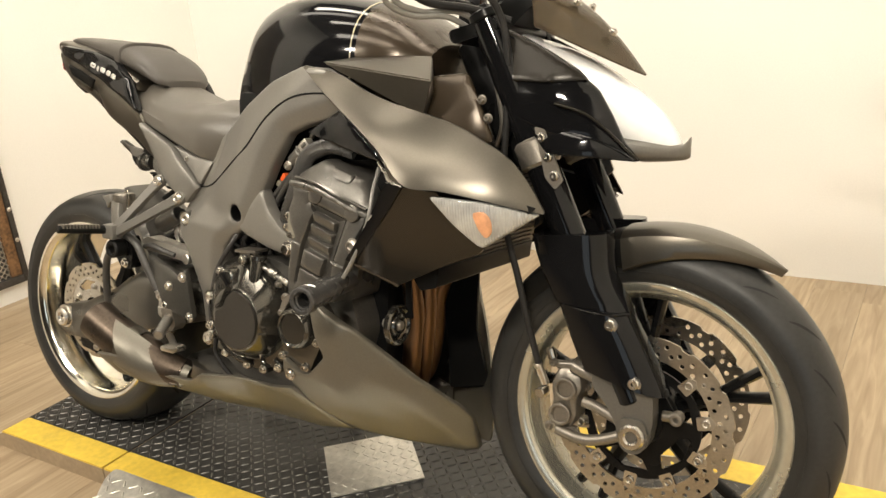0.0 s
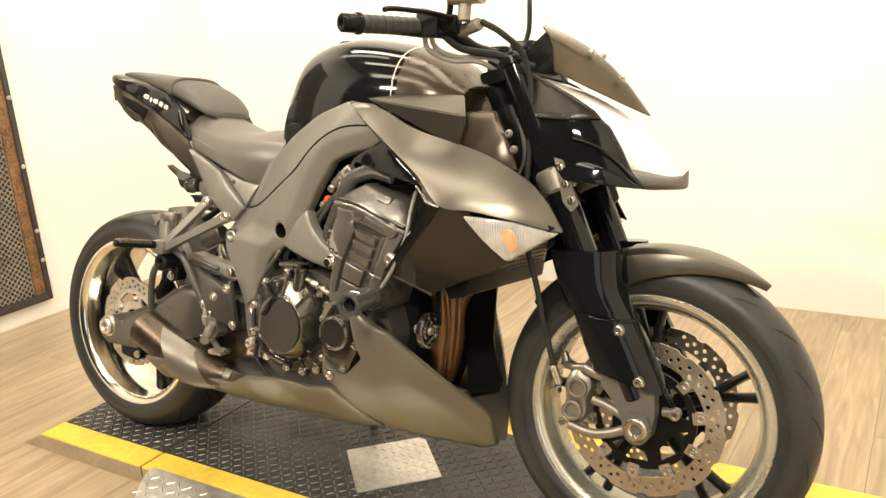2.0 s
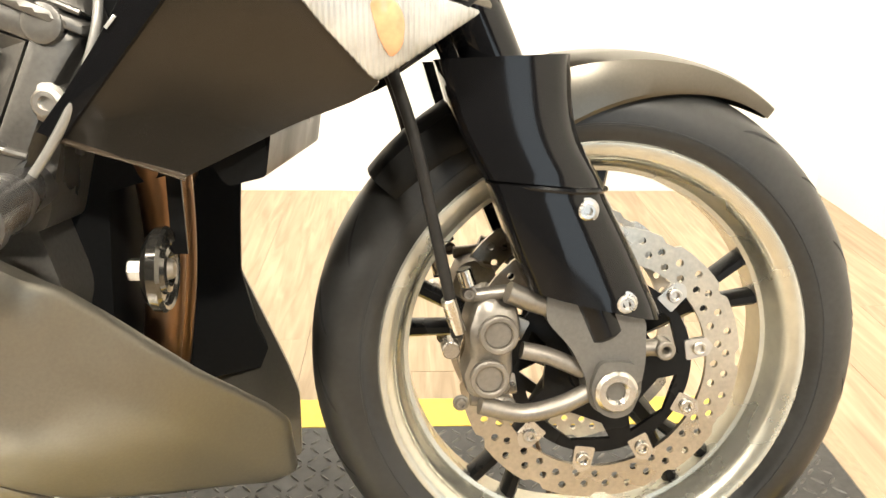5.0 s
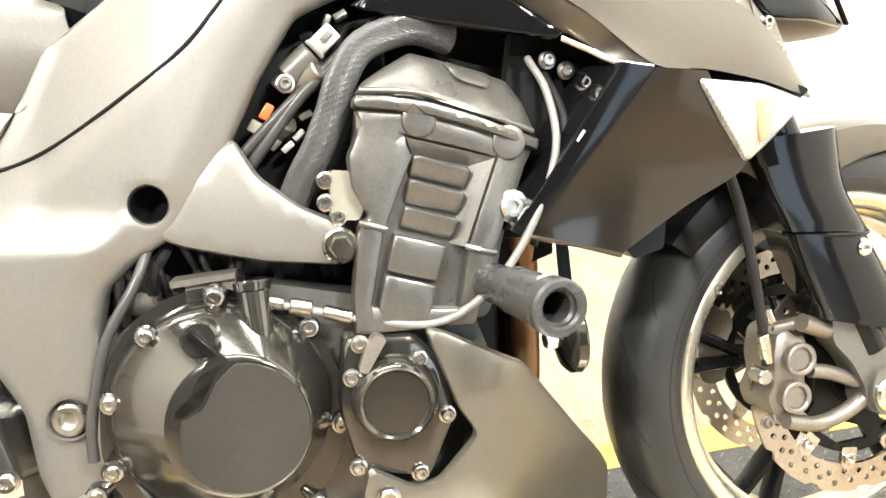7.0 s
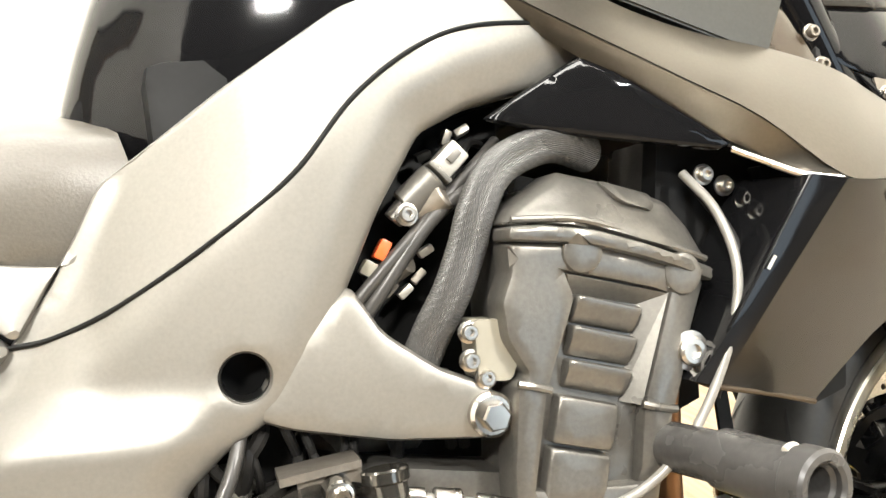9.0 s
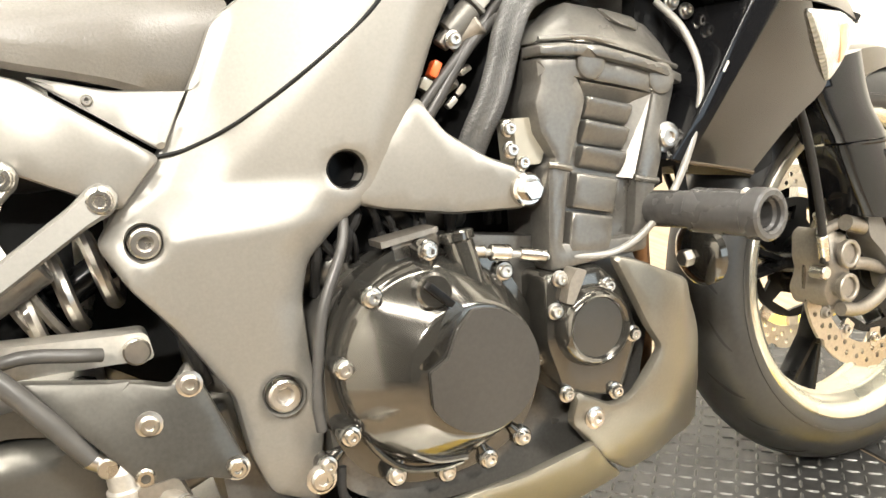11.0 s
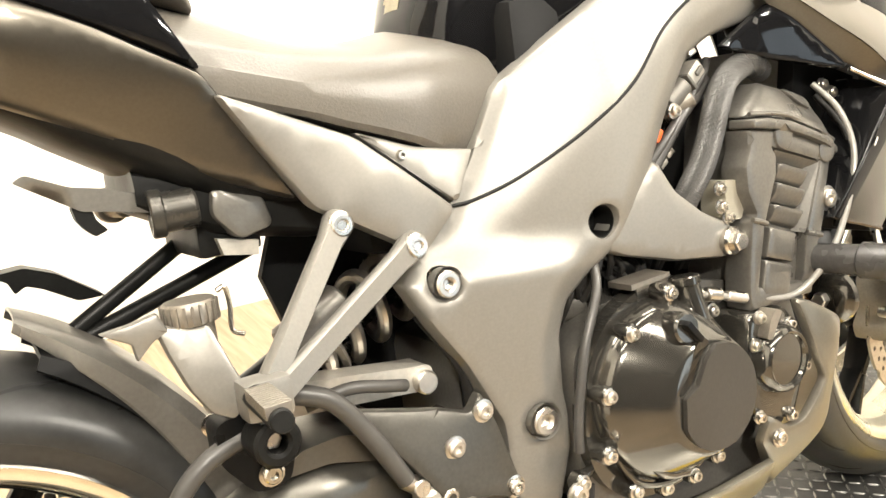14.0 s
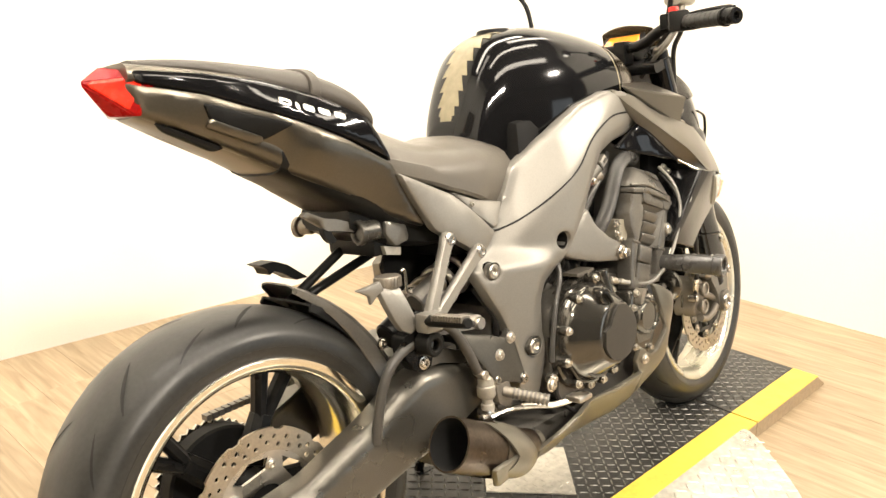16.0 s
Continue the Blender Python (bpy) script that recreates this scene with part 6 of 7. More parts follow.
for side in (-1, 1):
    up = part("radiator_shroud", shroud_skin(side), GREY, bike, "matte graphite upper shroud with a point")
    # wedge-shaped fin on the shroud's upper edge
    a, b, c, d, e, f = [(x, side * y, z) for x, y, z in ((0.896, 0.188, 0.908), (1.142, 0.202, 0.872), (1.120, 0.194, 0.812), (0.975, 0.138, 0.921), (1.095, 0.128, 0.916), (1.10, 0.125, 0.84))]
    bm = bmesh.new()
    pa, pb, pc, pd, pe, pf = [bm.verts.new(p) for p in (a, b, c, d, e, f)]
    for face in ((pa, pb, pc), (pa, pd, pe, pb), (pb, pe, pf, pc), (pa, pc, pf), (pa, pf, pe, pd)):
        bm.faces.new(face)
    bmesh.ops.recalc_face_normals(bm, faces=list(bm.faces))
    bmesh.ops.bevel(bm, geom=list(bm.edges), offset=0.0022, segments=3, affect="EDGES")
    part("shroud_fin", bm, GREY, up, smooth=False)
    lo = part("lower_shroud", lower_skin(side), SATIN, bike, "dark satin lower shroud")
    # face that turns in below the crease of the upper shroud
    rows = []
    for a, b in zip(grown(LOW_EDGE[:6], 4), grown(RETURN_EDGE, 4)):
        a, b = Vector((a[0], side * (a[1] - 0.001), a[2] - 0.001)), Vector((b[0], side * b[1], b[2]))
        rows.append([a, a.lerp(b, 0.5) + Vector((0, 0, -0.001)), b, b + Vector((0.004, side * -0.003, 0.002)), a + Vector((0.002, side * -0.005, 0.003))])
    part("shroud_return", loft(bmesh.new(), rows), GREY, up)
    # gloss strip behind the lower shroud, and the web that carries it
    rows, web = [], []
    for a, b in zip(grown(REAR_EDGE, 5), grown(INNER_EDGE, 5)):
        a, b = Vector((a[0], side * a[1], a[2])), Vector((b[0], side * b[1], b[2]))
        n = Vector((0, side, 0))
        rows.append([a + n * 0.0010, a.lerp(b, 0.05) + n * 0.0035, a.lerp(b, 0.5) + n * 0.0042, a.lerp(b, 0.95) + n * 0.0035, b + n * 0.0010, b - n * 0.006, a - n * 0.006])
        web.append([b - n * 0.002, b + Vector((-0.012, side * -0.070, 0.004)), b + Vector((-0.008, side * -0.070, 0.004)), b + Vector((0.006, side * -0.002, 0))])
    part("shroud_edge", loft(bmesh.new(), rows), GLOSS, lo, "gloss black rear edge strip")
    part("shroud_web", loft(bmesh.new(), web), GLOSS, lo)
    part("strip_nick", box(bmesh.new(), (-0.006, -0.0006, -0.0014), (0.006, 0.0006, 0.0014), 0.0004, Matrix.Translation((1.052, side * 0.2515, 0.648)) @ pose(0, 0, 0, 0, -50, 0)), BADGE, lo)
    rim = [(0.988, 0.230, 0.5685), (1.004, 0.2335, 0.5605), (1.05, 0.231, 0.547), (1.093, 0.2285, 0.5325)]
    part("shroud_lip", tube(bmesh.new(), [(x, side * y, z) for x, y, z in rim], 0.0026, 6, 8), TANK_BROWN, lo)
    part("indicator_housing", slab(bmesh.new(), [(1.10, 0.725), (1.19, 0.712), (1.27, 0.694), (1.325, 0.675), (1.252, 0.618), (1.15, 0.63)], side * 0.160, side * 0.188, corner=0.006), PLASTIC, lo)
    # Black slab added to keep the space behind the lower shroud dark.
    part("shroud_gap_fill", slab(bmesh.new(), [(0.985, 0.555), (1.00, 0.66), (1.02, 0.765), (1.16, 0.72), (1.17, 0.60), (1.10, 0.545)], side * 0.150, side * 0.172, corner=0.006), DEEP, lo)
    ind = part("indicator_lens", panel([(1.168, 0.691), (1.250, 0.683), (1.327, 0.664), (1.285, 0.636), (1.240, 0.606), (1.200, 0.650)], [(1.168, 0.691, 0.255), (1.327, 0.664, 0.181), (1.24, 0.606, 0.207), (1.245, 0.655, 0.226), (1.25, 0.683, 0.224)], 0.01, 0.004, 0.012, (), side), RIB_LENS, bike, "clear faceted indicator lens with amber bulb")
    part("indicator_bulb", panel([(1.236, 0.668), (1.256, 0.670), (1.264, 0.655), (1.262, 0.634), (1.252, 0.624), (1.243, 0.640)], [(1.222, 0.66, 0.2335), (1.285, 0.652, 0.2105), (1.255, 0.624, 0.213), (1.25, 0.65, 0.2255)], 0.003, 0.002, 0.012, (), side), AMBER, ind)
    part("shroud_inner", panel([(0.862, 0.783), (0.905, 0.805), (0.948, 0.826), (1.003, 0.783), (1.056, 0.742), (1.045, 0.738), (0.96, 0.757), (0.90, 0.772)], [(0.862, 0.783, 0.192), (0.948, 0.824, 0.197), (1.056, 0.742, 0.222), (0.95, 0.765, 0.200), (0.96, 0.795, 0.206)], 0.004, 0.004, 0.014, (), side, 0.004), GLOSS, bike, "gloss black inner shroud panel")
    part("inner_lip", tube(bmesh.new(), [(1.050, side * 0.224, 0.7375), (1.072, side * 0.236, 0.7235), (1.092, side * 0.2495, 0.7105), (1.122, side * 0.256, 0.7035)], 0.0030, 6, 8), STEEL, bike)
    part("neck_cover", panel([(1.100, 0.880), (1.172, 0.886), (1.200, 0.835), (1.226, 0.775), (1.19, 0.765), (1.10, 0.790)], [(1.12, 0.87, 0.158), (1.184, 0.884, 0.140), (1.251, 0.768, 0.138), (1.13, 0.8, 0.172), (1.2, 0.8, 0.158)], 0.004, 0.004, 0.02, (), side), TANK_BROWN, bike, "brown-grey neck panel")
    bolts(bike, [(1.206, side * 0.150, 0.842), (1.216, side * 0.147, 0.812)], 0.006, CAST, (0, side, 0))

# ---- front end, turned with the steering ----
def steered(name, bm, material, label="", parent=None):
    return part(name, moved(bm, STEER), material, parent or bike, label)


def fork_at(z, y):
    return Vector((1.190 + (0.955 - z) * 0.4460, y, z))


for side in (-1, 1):
    y = side * 0.102
    fk = steered("fork_leg", rod(rod(bmesh.new(), fork_at(0.972, y), fork_at(0.60, y), 0.0275, None, 32), fork_at(0.64, y), fork_at(0.36, y), 0.027, 0.025, 32), GLOSS, "gloss black front fork leg")
    steered("fork_cap", rod(rod(bmesh.new(), fork_at(0.970, y), fork_at(0.985, y), 0.0285, None, 32), fork_at(0.985, y), fork_at(0.996, y), 0.012, None, 6), BLACK, "", fk)
    steered("fork_collar", rod(bmesh.new(), fork_at(0.778, y), fork_at(0.735, y), 0.0345, None, 32), CAST, "cast lower fork clamp", fk)
    shells = []
    for ends, lift in ((((1.282, 0.626, 1.410, 0.633), (1.300, 0.572, 1.418, 0.565), (1.327, 0.520, 1.449, 0.510)), 0.0), (((1.332, 0.516, 1.447, 0.508), (1.353, 0.463, 1.479, 0.450), (1.375, 0.412, 1.515, 0.377)), -0.003)):
        rows = []
        for xl, zl, xr, zr in grown(ends, 5):
            sec = []
            for u, y in ((0.0, 0.112), (0.006, 0.124), (0.022, 0.134), (0.07, 0.1395), (0.25, 0.1430), (0.5, 0.1435), (0.66, 0.1420), (0.80, 0.1370), (0.91, 0.1270), (0.975, 0.112), (1.0, 0.092)):
                sec.append((xl + (xr - xl) * u, side * (y + lift), zl + (zr - zl) * u))
            rows.append(sec + [(x, side * 0.080, z) for x, y, z in reversed(sec[1:-1])])
        shells.append(loft(bmesh.new(), rows))
    g = steered("fork_guard", shells[0], GLOSS, "gloss black two-piece fork guard", fk)
    steered("lower_guard", shells[1], GLOSS, "", g)
    steered("guard_ledge", tube(bmesh.new(), [(1.332, side * 0.118, 0.517), (1.346, side * 0.1335, 0.515), (1.40, side * 0.1405, 0.510), (1.430, side * 0.134, 0.5085), (1.446, side * 0.114, 0.508)], 0.0032, 6, 8), GLOSS, "", g)
    for x, z in ((1.423, 0.491), (1.465, 0.401)):
        part("bolt", moved(bolt(bmesh.new(), (x, side * 0.1365, z), 0.009, (0, side, 0)), STEER), STEEL, g)
    foot = steered("axle_clamp", slab(slab(bmesh.new(), [(1.392, 0.412), (1.440, 0.405), (1.492, 0.382), (1.494, 0.335), (1.488, 0.292), (1.463, 0.277), (1.440, 0.289), (1.434, 0.322), (1.418, 0.352), (1.392, 0.380)], side * 0.085, side * 0.122, corner=0.010), [(1.446, 0.340), (1.482, 0.338), (1.490, 0.312), (1.480, 0.285), (1.463, 0.279), (1.446, 0.287), (1.437, 0.312)], side * 0.12, side * 0.130, corner=0.010), HEEL, "dark cast fork foot", fk)
    steered("axle_end", ring(bmesh.new(), (1.463, side * 0.12, 0.309), (1.463, side * 0.136, 0.309), 0.0215, 0.009, 30), STEEL, "", foot)
    part("pinch_bolt", moved(ring(rod(bmesh.new(), (1.500, side * 0.085, 0.338), (1.522, side * 0.085, 0.338), 0.009), (1.524, side * 0.075, 0.338), (1.524, side * 0.098, 0.338), 0.0105, 0.004, 18), STEER), CAST, foot)
    cal = steered("brake_caliper", panel([(1.326, 0.396), (1.344, 0.402), (1.352, 0.392), (1.366, 0.392), (1.372, 0.366), (1.362, 0.346), (1.364, 0.318), (1.354, 0.296), (1.338, 0.290), (1.320, 0.296), (1.312, 0.318), (1.320, 0.342), (1.316, 0.366)], [(1.34, 0.35, 0.119), (1.315, 0.33, 0.108), (1.368, 0.35, 0.110), (1.34, 0.395, 0.108), (1.335, 0.295, 0.108)], 0.05, 0.008, 0.011, (), side), CAST, "grey cast front brake caliper")
    for cx, cz in ((1.346, 0.367), (1.338, 0.322)):
        steered("piston_cap", ring(rod(bmesh.new(), (cx, side * 0.105, cz), (cx, side * 0.1225, cz), 0.0150, None, 24), (cx, side * 0.118, cz), (cx, side * 0.1275, cz), 0.0195, 0.0135, 28), CAST, "", cal)
    steered("caliper_arm", tube(tube(tube(bmesh.new(), [(1.355, side * 0.115, 0.408), (1.385, side * 0.112, 0.396), (1.415, side * 0.105, 0.385)], 0.011, 4, 12), [(1.330, side * 0.115, 0.292), (1.372, side * 0.113, 0.281), (1.410, side * 0.113, 0.288), (1.445, side * 0.11, 0.303)], 0.0095, 4, 12), [(1.372, side * 0.105, 0.345), (1.40, side * 0.105, 0.338), (1.436, side * 0.105, 0.322)], 0.009, 4, 12), CAST, "", cal)
    for z0, z1 in ((0.400, 0.404), (0.346, 0.346), (0.292, 0.288)):
        steered("caliper_bridge", rod(bmesh.new(), (1.322, side * 0.098, z0), (1.362, side * 0.098, z1), 0.0075, None, 14), CAST, "", cal)
    for x, z in ((1.318, 0.404), (1.366, 0.402), (1.312, 0.290), (1.360, 0.286)):
        part("bolt", moved(bolt(bmesh.new(), (x, side * 0.105, z), 0.0062, (0, side, 0)), STEER), CAST, cal)
    steered("caliper_bolt", rod(bmesh.new(), (1.300, side * 0.10, 0.352), (1.300, side * 0.124, 0.352), 0.009), STEEL, "", cal)
    steered("bleed_nipple", rod(bmesh.new(), (1.318, side * 0.108, 0.412), (1.312, side * 0.108, 0.430), 0.008), STEEL, "", cal)
    steered("brake_hose", tube(bmesh.new(), [(1.215, side * 0.118, 0.705), (1.235, side * 0.135, 0.640), (1.262, side * 0.140, 0.560), (1.283, side * 0.134, 0.470), (1.300, side * 0.122, 0.395), (1.306, side * 0.115, 0.365)], 0.0058, 8, 12), HOSE, "black front brake hose")
    steered("hose_ferrule", rod(bmesh.new(), (1.296, side * 0.124, 0.405), (1.308, side * 0.115, 0.368), 0.0075), STEEL, "", cal)
    bl = steered("light_bracket", slab(bmesh.new(), [(1.284, 0.800), (1.302, 0.796), (1.335, 0.715), (1.322, 0.700), (1.305, 0.718)], side * 0.128, side * 0.133, corner=0.004), CAST, "riveted bracket at the fork clamp")
    for x, z in ((1.297, 0.782), (1.309, 0.752), (1.321, 0.722)):
        part("bolt", moved(bolt(bmesh.new(), (x, side * 0.133, z), 0.0065, (0, side, 0)), STEER), STEEL, bl)
# Black boxes added to darken the neck cavity; cables and a bracket sit on them.
wiring = part("neck_fill", box(box(bmesh.new(), (1.190, -0.085, 0.765), (1.300, 0.085, 0.870), 0.012), (1.225, -0.100, 0.800), (1.285, 0.100, 0.835), 0.006), DEEP, bike, "dull black filler for the dark cavity behind the headlight")
for k in range(7):
    y = -0.088 + 0.006 * (k % 3)
    part("cable", tube(bmesh.new(), [(1.200 + 0.012 * k, y, 0.765), (1.215 + 0.012 * k, y - 0.008, 0.800), (1.208 + 0.014 * k, y - 0.006, 0.840), (1.190 + 0.016 * k, y + 0.010, 0.880)], 0.004 + 0.0008 * (k % 3), 6, 8), HOSE if k % 3 else CAST, wiring)
part("bracket_plate", slab(bmesh.new(), [(1.268, 0.848), (1.318, 0.840), (1.316, 0.800), (1.300, 0.792), (1.296, 0.815), (1.268, 0.820)], -0.098, -0.103, [circle(1.292, 0.833, 0.005, 12)], corner=0.003), CAST, wiring)
steered("lower_yoke", slab(bmesh.new(), [(1.225, 0.775), (1.30, 0.790), (1.315, 0.755), (1.24, 0.735)], -0.10, 0.10, corner=0.01), BLACK, "black lower fork yoke")
steered("upper_yoke", slab(bmesh.new(), [(1.12, 0.955), (1.205, 0.975), (1.215, 0.955), (1.13, 0.932)], -0.125, 0.125, corner=0.01), BLACK, "black upper fork yoke")
part("steering_head", rod(bmesh.new(), (1.11, 0, 0.95), (1.22, 0, 0.72), 0.04, None, 28), BLACK, bike)
steered("front_axle", rod(bmesh.new(), (1.463, -0.10, 0.309), (1.463, 0.10, 0.309), 0.013), STEEL)

# mudguard
def guard(a0, a1, n, r, width, drop):
    rows = []
    for k in range(n + 1):
        t = k / n
        a = radians(a0 + (a1 - a0) * t)
        w, dr, rr = width(t), drop(t), r(t)
        row = [(y * w, rr - dr * q) for y, q in ((-1, 1.0), (-1.0, 0.55), (-0.93, 0.22), (-0.7, 0.06), (-0.35, 0.0), (0, -0.03), (0.35, 0.0), (0.7, 0.06), (0.93, 0.22), (1.0, 0.55), (1, 1.0))]
        full = row + [(y * 0.96, q - 0.004) for y, q in reversed(row)]
        rows.append([(1.463 + q * math.sin(a), y, 0.310 + q * math.cos(a)) for y, q in full])
    return loft(bmesh.new(), rows)


steered("front_mudguard", guard(-9, 36.5, 22, lambda t: 0.328 + 0.008 * t, lambda t: 0.074 * (1 - t ** 2.2) + 0.004, lambda t: 0.055 * (1 - t) ** 1.2 + 0.010), GREY, "matte graphite pointed front mudguard")
steered("mudguard_rear", guard(-50, -7, 20, lambda t: 0.3165 + 0.008 * t, lambda t: 0.060 + 0.012 * t, lambda t: 0.034 + 0.022 * t), PLASTIC, "black rear half of the mudguard")

# headlight, cowls and screen
hl = steered("headlight", loft(bmesh.new(), [body_section(x, t, b, h, 2.4, 0.45, 32) for x, t, b, h in grown([(1.215, 0.955, 0.85, 0.100), (1.27, 0.938, 0.815, 0.100), (1.33, 0.912, 0.785, 0.093), (1.39, 0.876, 0.762, 0.078), (1.44, 0.836, 0.750, 0.058), (1.475, 0.795, 0.746, 0.036), (1.490, 0.765, 0.748, 0.018)], 4)]), LENS, "headlight lens coloured white for its bright reflection")
steered("lamp_chin", loft(bmesh.new(), [body_section(x, t, b, h, 3, 0.6, 24) for x, t, b, h in ((1.34, 0.780, 0.752, 0.088), (1.40, 0.788, 0.745, 0.086), (1.44, 0.780, 0.742, 0.074), (1.476, 0.772, 0.744, 0.050), (1.494, 0.772, 0.746, 0.024), (1.502, 0.784, 0.750, 0.006))]), HEEL, "dark grey lip below the headlight", hl)
for side in (-1, 1):
    cw = steered("headlight_cowl", panel([(1.152, 0.980), (1.232, 0.948), (1.300, 0.912), (1.345, 0.884), (1.376, 0.858), (1.400, 0.818), (1.420, 0.775), (1.442, 0.748), (1.375, 0.768), (1.310, 0.788), (1.245, 0.815), (1.212, 0.870)], [(1.152, 0.978, 0.096), (1.232, 0.946, 0.104), (1.30, 0.91, 0.105), (1.376, 0.856, 0.100), (1.44, 0.75, 0.086), (1.25, 0.82, 0.130), (1.30, 0.86, 0.126), (1.36, 0.80, 0.120), (1.27, 0.89, 0.116)], 0.005, 0.005, 0.012, (), side), GLOSS, "gloss black headlight side cowl", hl)
    steered("upper_fin", panel([(1.150, 0.985), (1.232, 0.952), (1.300, 0.917), (1.347, 0.888), (1.362, 0.872), (1.300, 0.868), (1.240, 0.872), (1.195, 0.920)], [(1.15, 0.983, 0.100), (1.30, 0.915, 0.1095), (1.362, 0.872, 0.108), (1.24, 0.872, 0.127), (1.30, 0.868, 0.129)], 0.005, 0.004, 0.012, (), side, 0.004), COWL_TOP, "satin black upper face of the cowl", cw)
    steered("lower_fin", panel([(1.255, 0.818), (1.318, 0.800), (1.372, 0.786), (1.410, 0.768), (1.444, 0.746), (1.372, 0.752), (1.306, 0.757)], [(1.26, 0.815, 0.128), (1.444, 0.746, 0.092), (1.31, 0.76, 0.138), (1.37, 0.765, 0.130)], 0.005, 0.005, 0.014, (), side), GLOSS, "", cw)
    steered("fin_blade", tube(bmesh.new(), [(1.318, side * 0.134, 0.836), (1.365, side * 0.130, 0.822), (1.400, side * 0.117, 0.795), (1.428, side * 0.102, 0.765), (1.444, side * 0.092, 0.749)], 0.0038, 6, 8, 0.6), COWL_TOP, "", cw)
bm = bmesh.new()
grid = []
for i in range(13):
    row = []
    u = i / 12
    for j in range(17):
        v = j / 8 - 1
        av = abs(v)
        top = Vector((1.212 + 0.016 * av ** 2, 0.070 * v, 1.060 - 0.012 * av ** 2))
        low = Vector((1.425 - 0.160 * av ** 1.6, 0.094 * v, 0.884 + 0.078 * av ** 1.6))
        p = top.lerp(low, u)
        p += Vector((0.012, 0, 0.018)) * math.sin(math.pi * u) * (1 - 0.5 * av)
        row.append(p)
    grid.append(row)
front_v = [[bm.verts.new(p) for p in row] for row in grid]
back_v = [[bm.verts.new(p - Vector((0.002, 0, 0.0025))) for p in row] for row in grid]
for i in range(12):
    for j in range(16):
        bm.faces.new((front_v[i][j], front_v[i][j + 1], front_v[i + 1][j + 1], front_v[i + 1][j]))
        bm.faces.new((back_v[i][j], back_v[i + 1][j], back_v[i + 1][j + 1], back_v[i][j + 1]))
for i in range(12):
    for j in (0, 16):
        bm.faces.new((front_v[i][j], front_v[i + 1][j], back_v[i + 1][j], back_v[i][j]))
for j in range(16):
    for i in (0, 12):
        bm.faces.new((front_v[i][j], front_v[i][j + 1], back_v[i][j + 1], back_v[i][j]))
sc = steered("windscreen", bm, SMOKE, "smoked amber-brown windscreen")
for p in ((1.315, -0.035, 1.000), (1.375, -0.030, 0.950), (1.315, 0.035, 1.0)):
    part("bolt", moved(bolt(bmesh.new(), p, 0.006, (0.6, -0.2, 0.75)), STEER), STEEL, sc)
gauge = steered("instrument_panel", loft(bmesh.new(), [[(x, y, z) for y, x, z in ((-0.05, 1.165, 0.985), (0.05, 1.165, 0.985), (0.062, 1.19, 1.005), (0.05, 1.225, 1.040), (-0.05, 1.225, 1.040), (-0.062, 1.19, 1.005))], [(x + 0.03, y, z - 0.03) for y, x, z in ((-0.05, 1.165, 0.985), (0.05, 1.165, 0.985), (0.062, 1.19, 1.005), (0.05, 1.225, 1.040), (-0.05, 1.225, 1.040), (-0.062, 1.19, 1.005))]]), PLASTIC, "black instrument panel with orange face")
steered("gauge_face", loft(bmesh.new(), [[(x - 0.001, y, z + 0.002) for y, x, z in ((-0.042, 1.170, 0.990), (0.042, 1.170, 0.990), (0.052, 1.19, 1.006), (0.042, 1.218, 1.034), (-0.042, 1.218, 1.034), (-0.052, 1.19, 1.006))], [(x - 0.002, y, z + 0.0035) for y, x, z in ((-0.040, 1.172, 0.992), (0.040, 1.172, 0.992), (0.05, 1.19, 1.006), (0.040, 1.216, 1.032), (-0.040, 1.216, 1.032), (-0.05, 1.19, 1.006))]]), ORANGE, "orange gauge face", gauge)

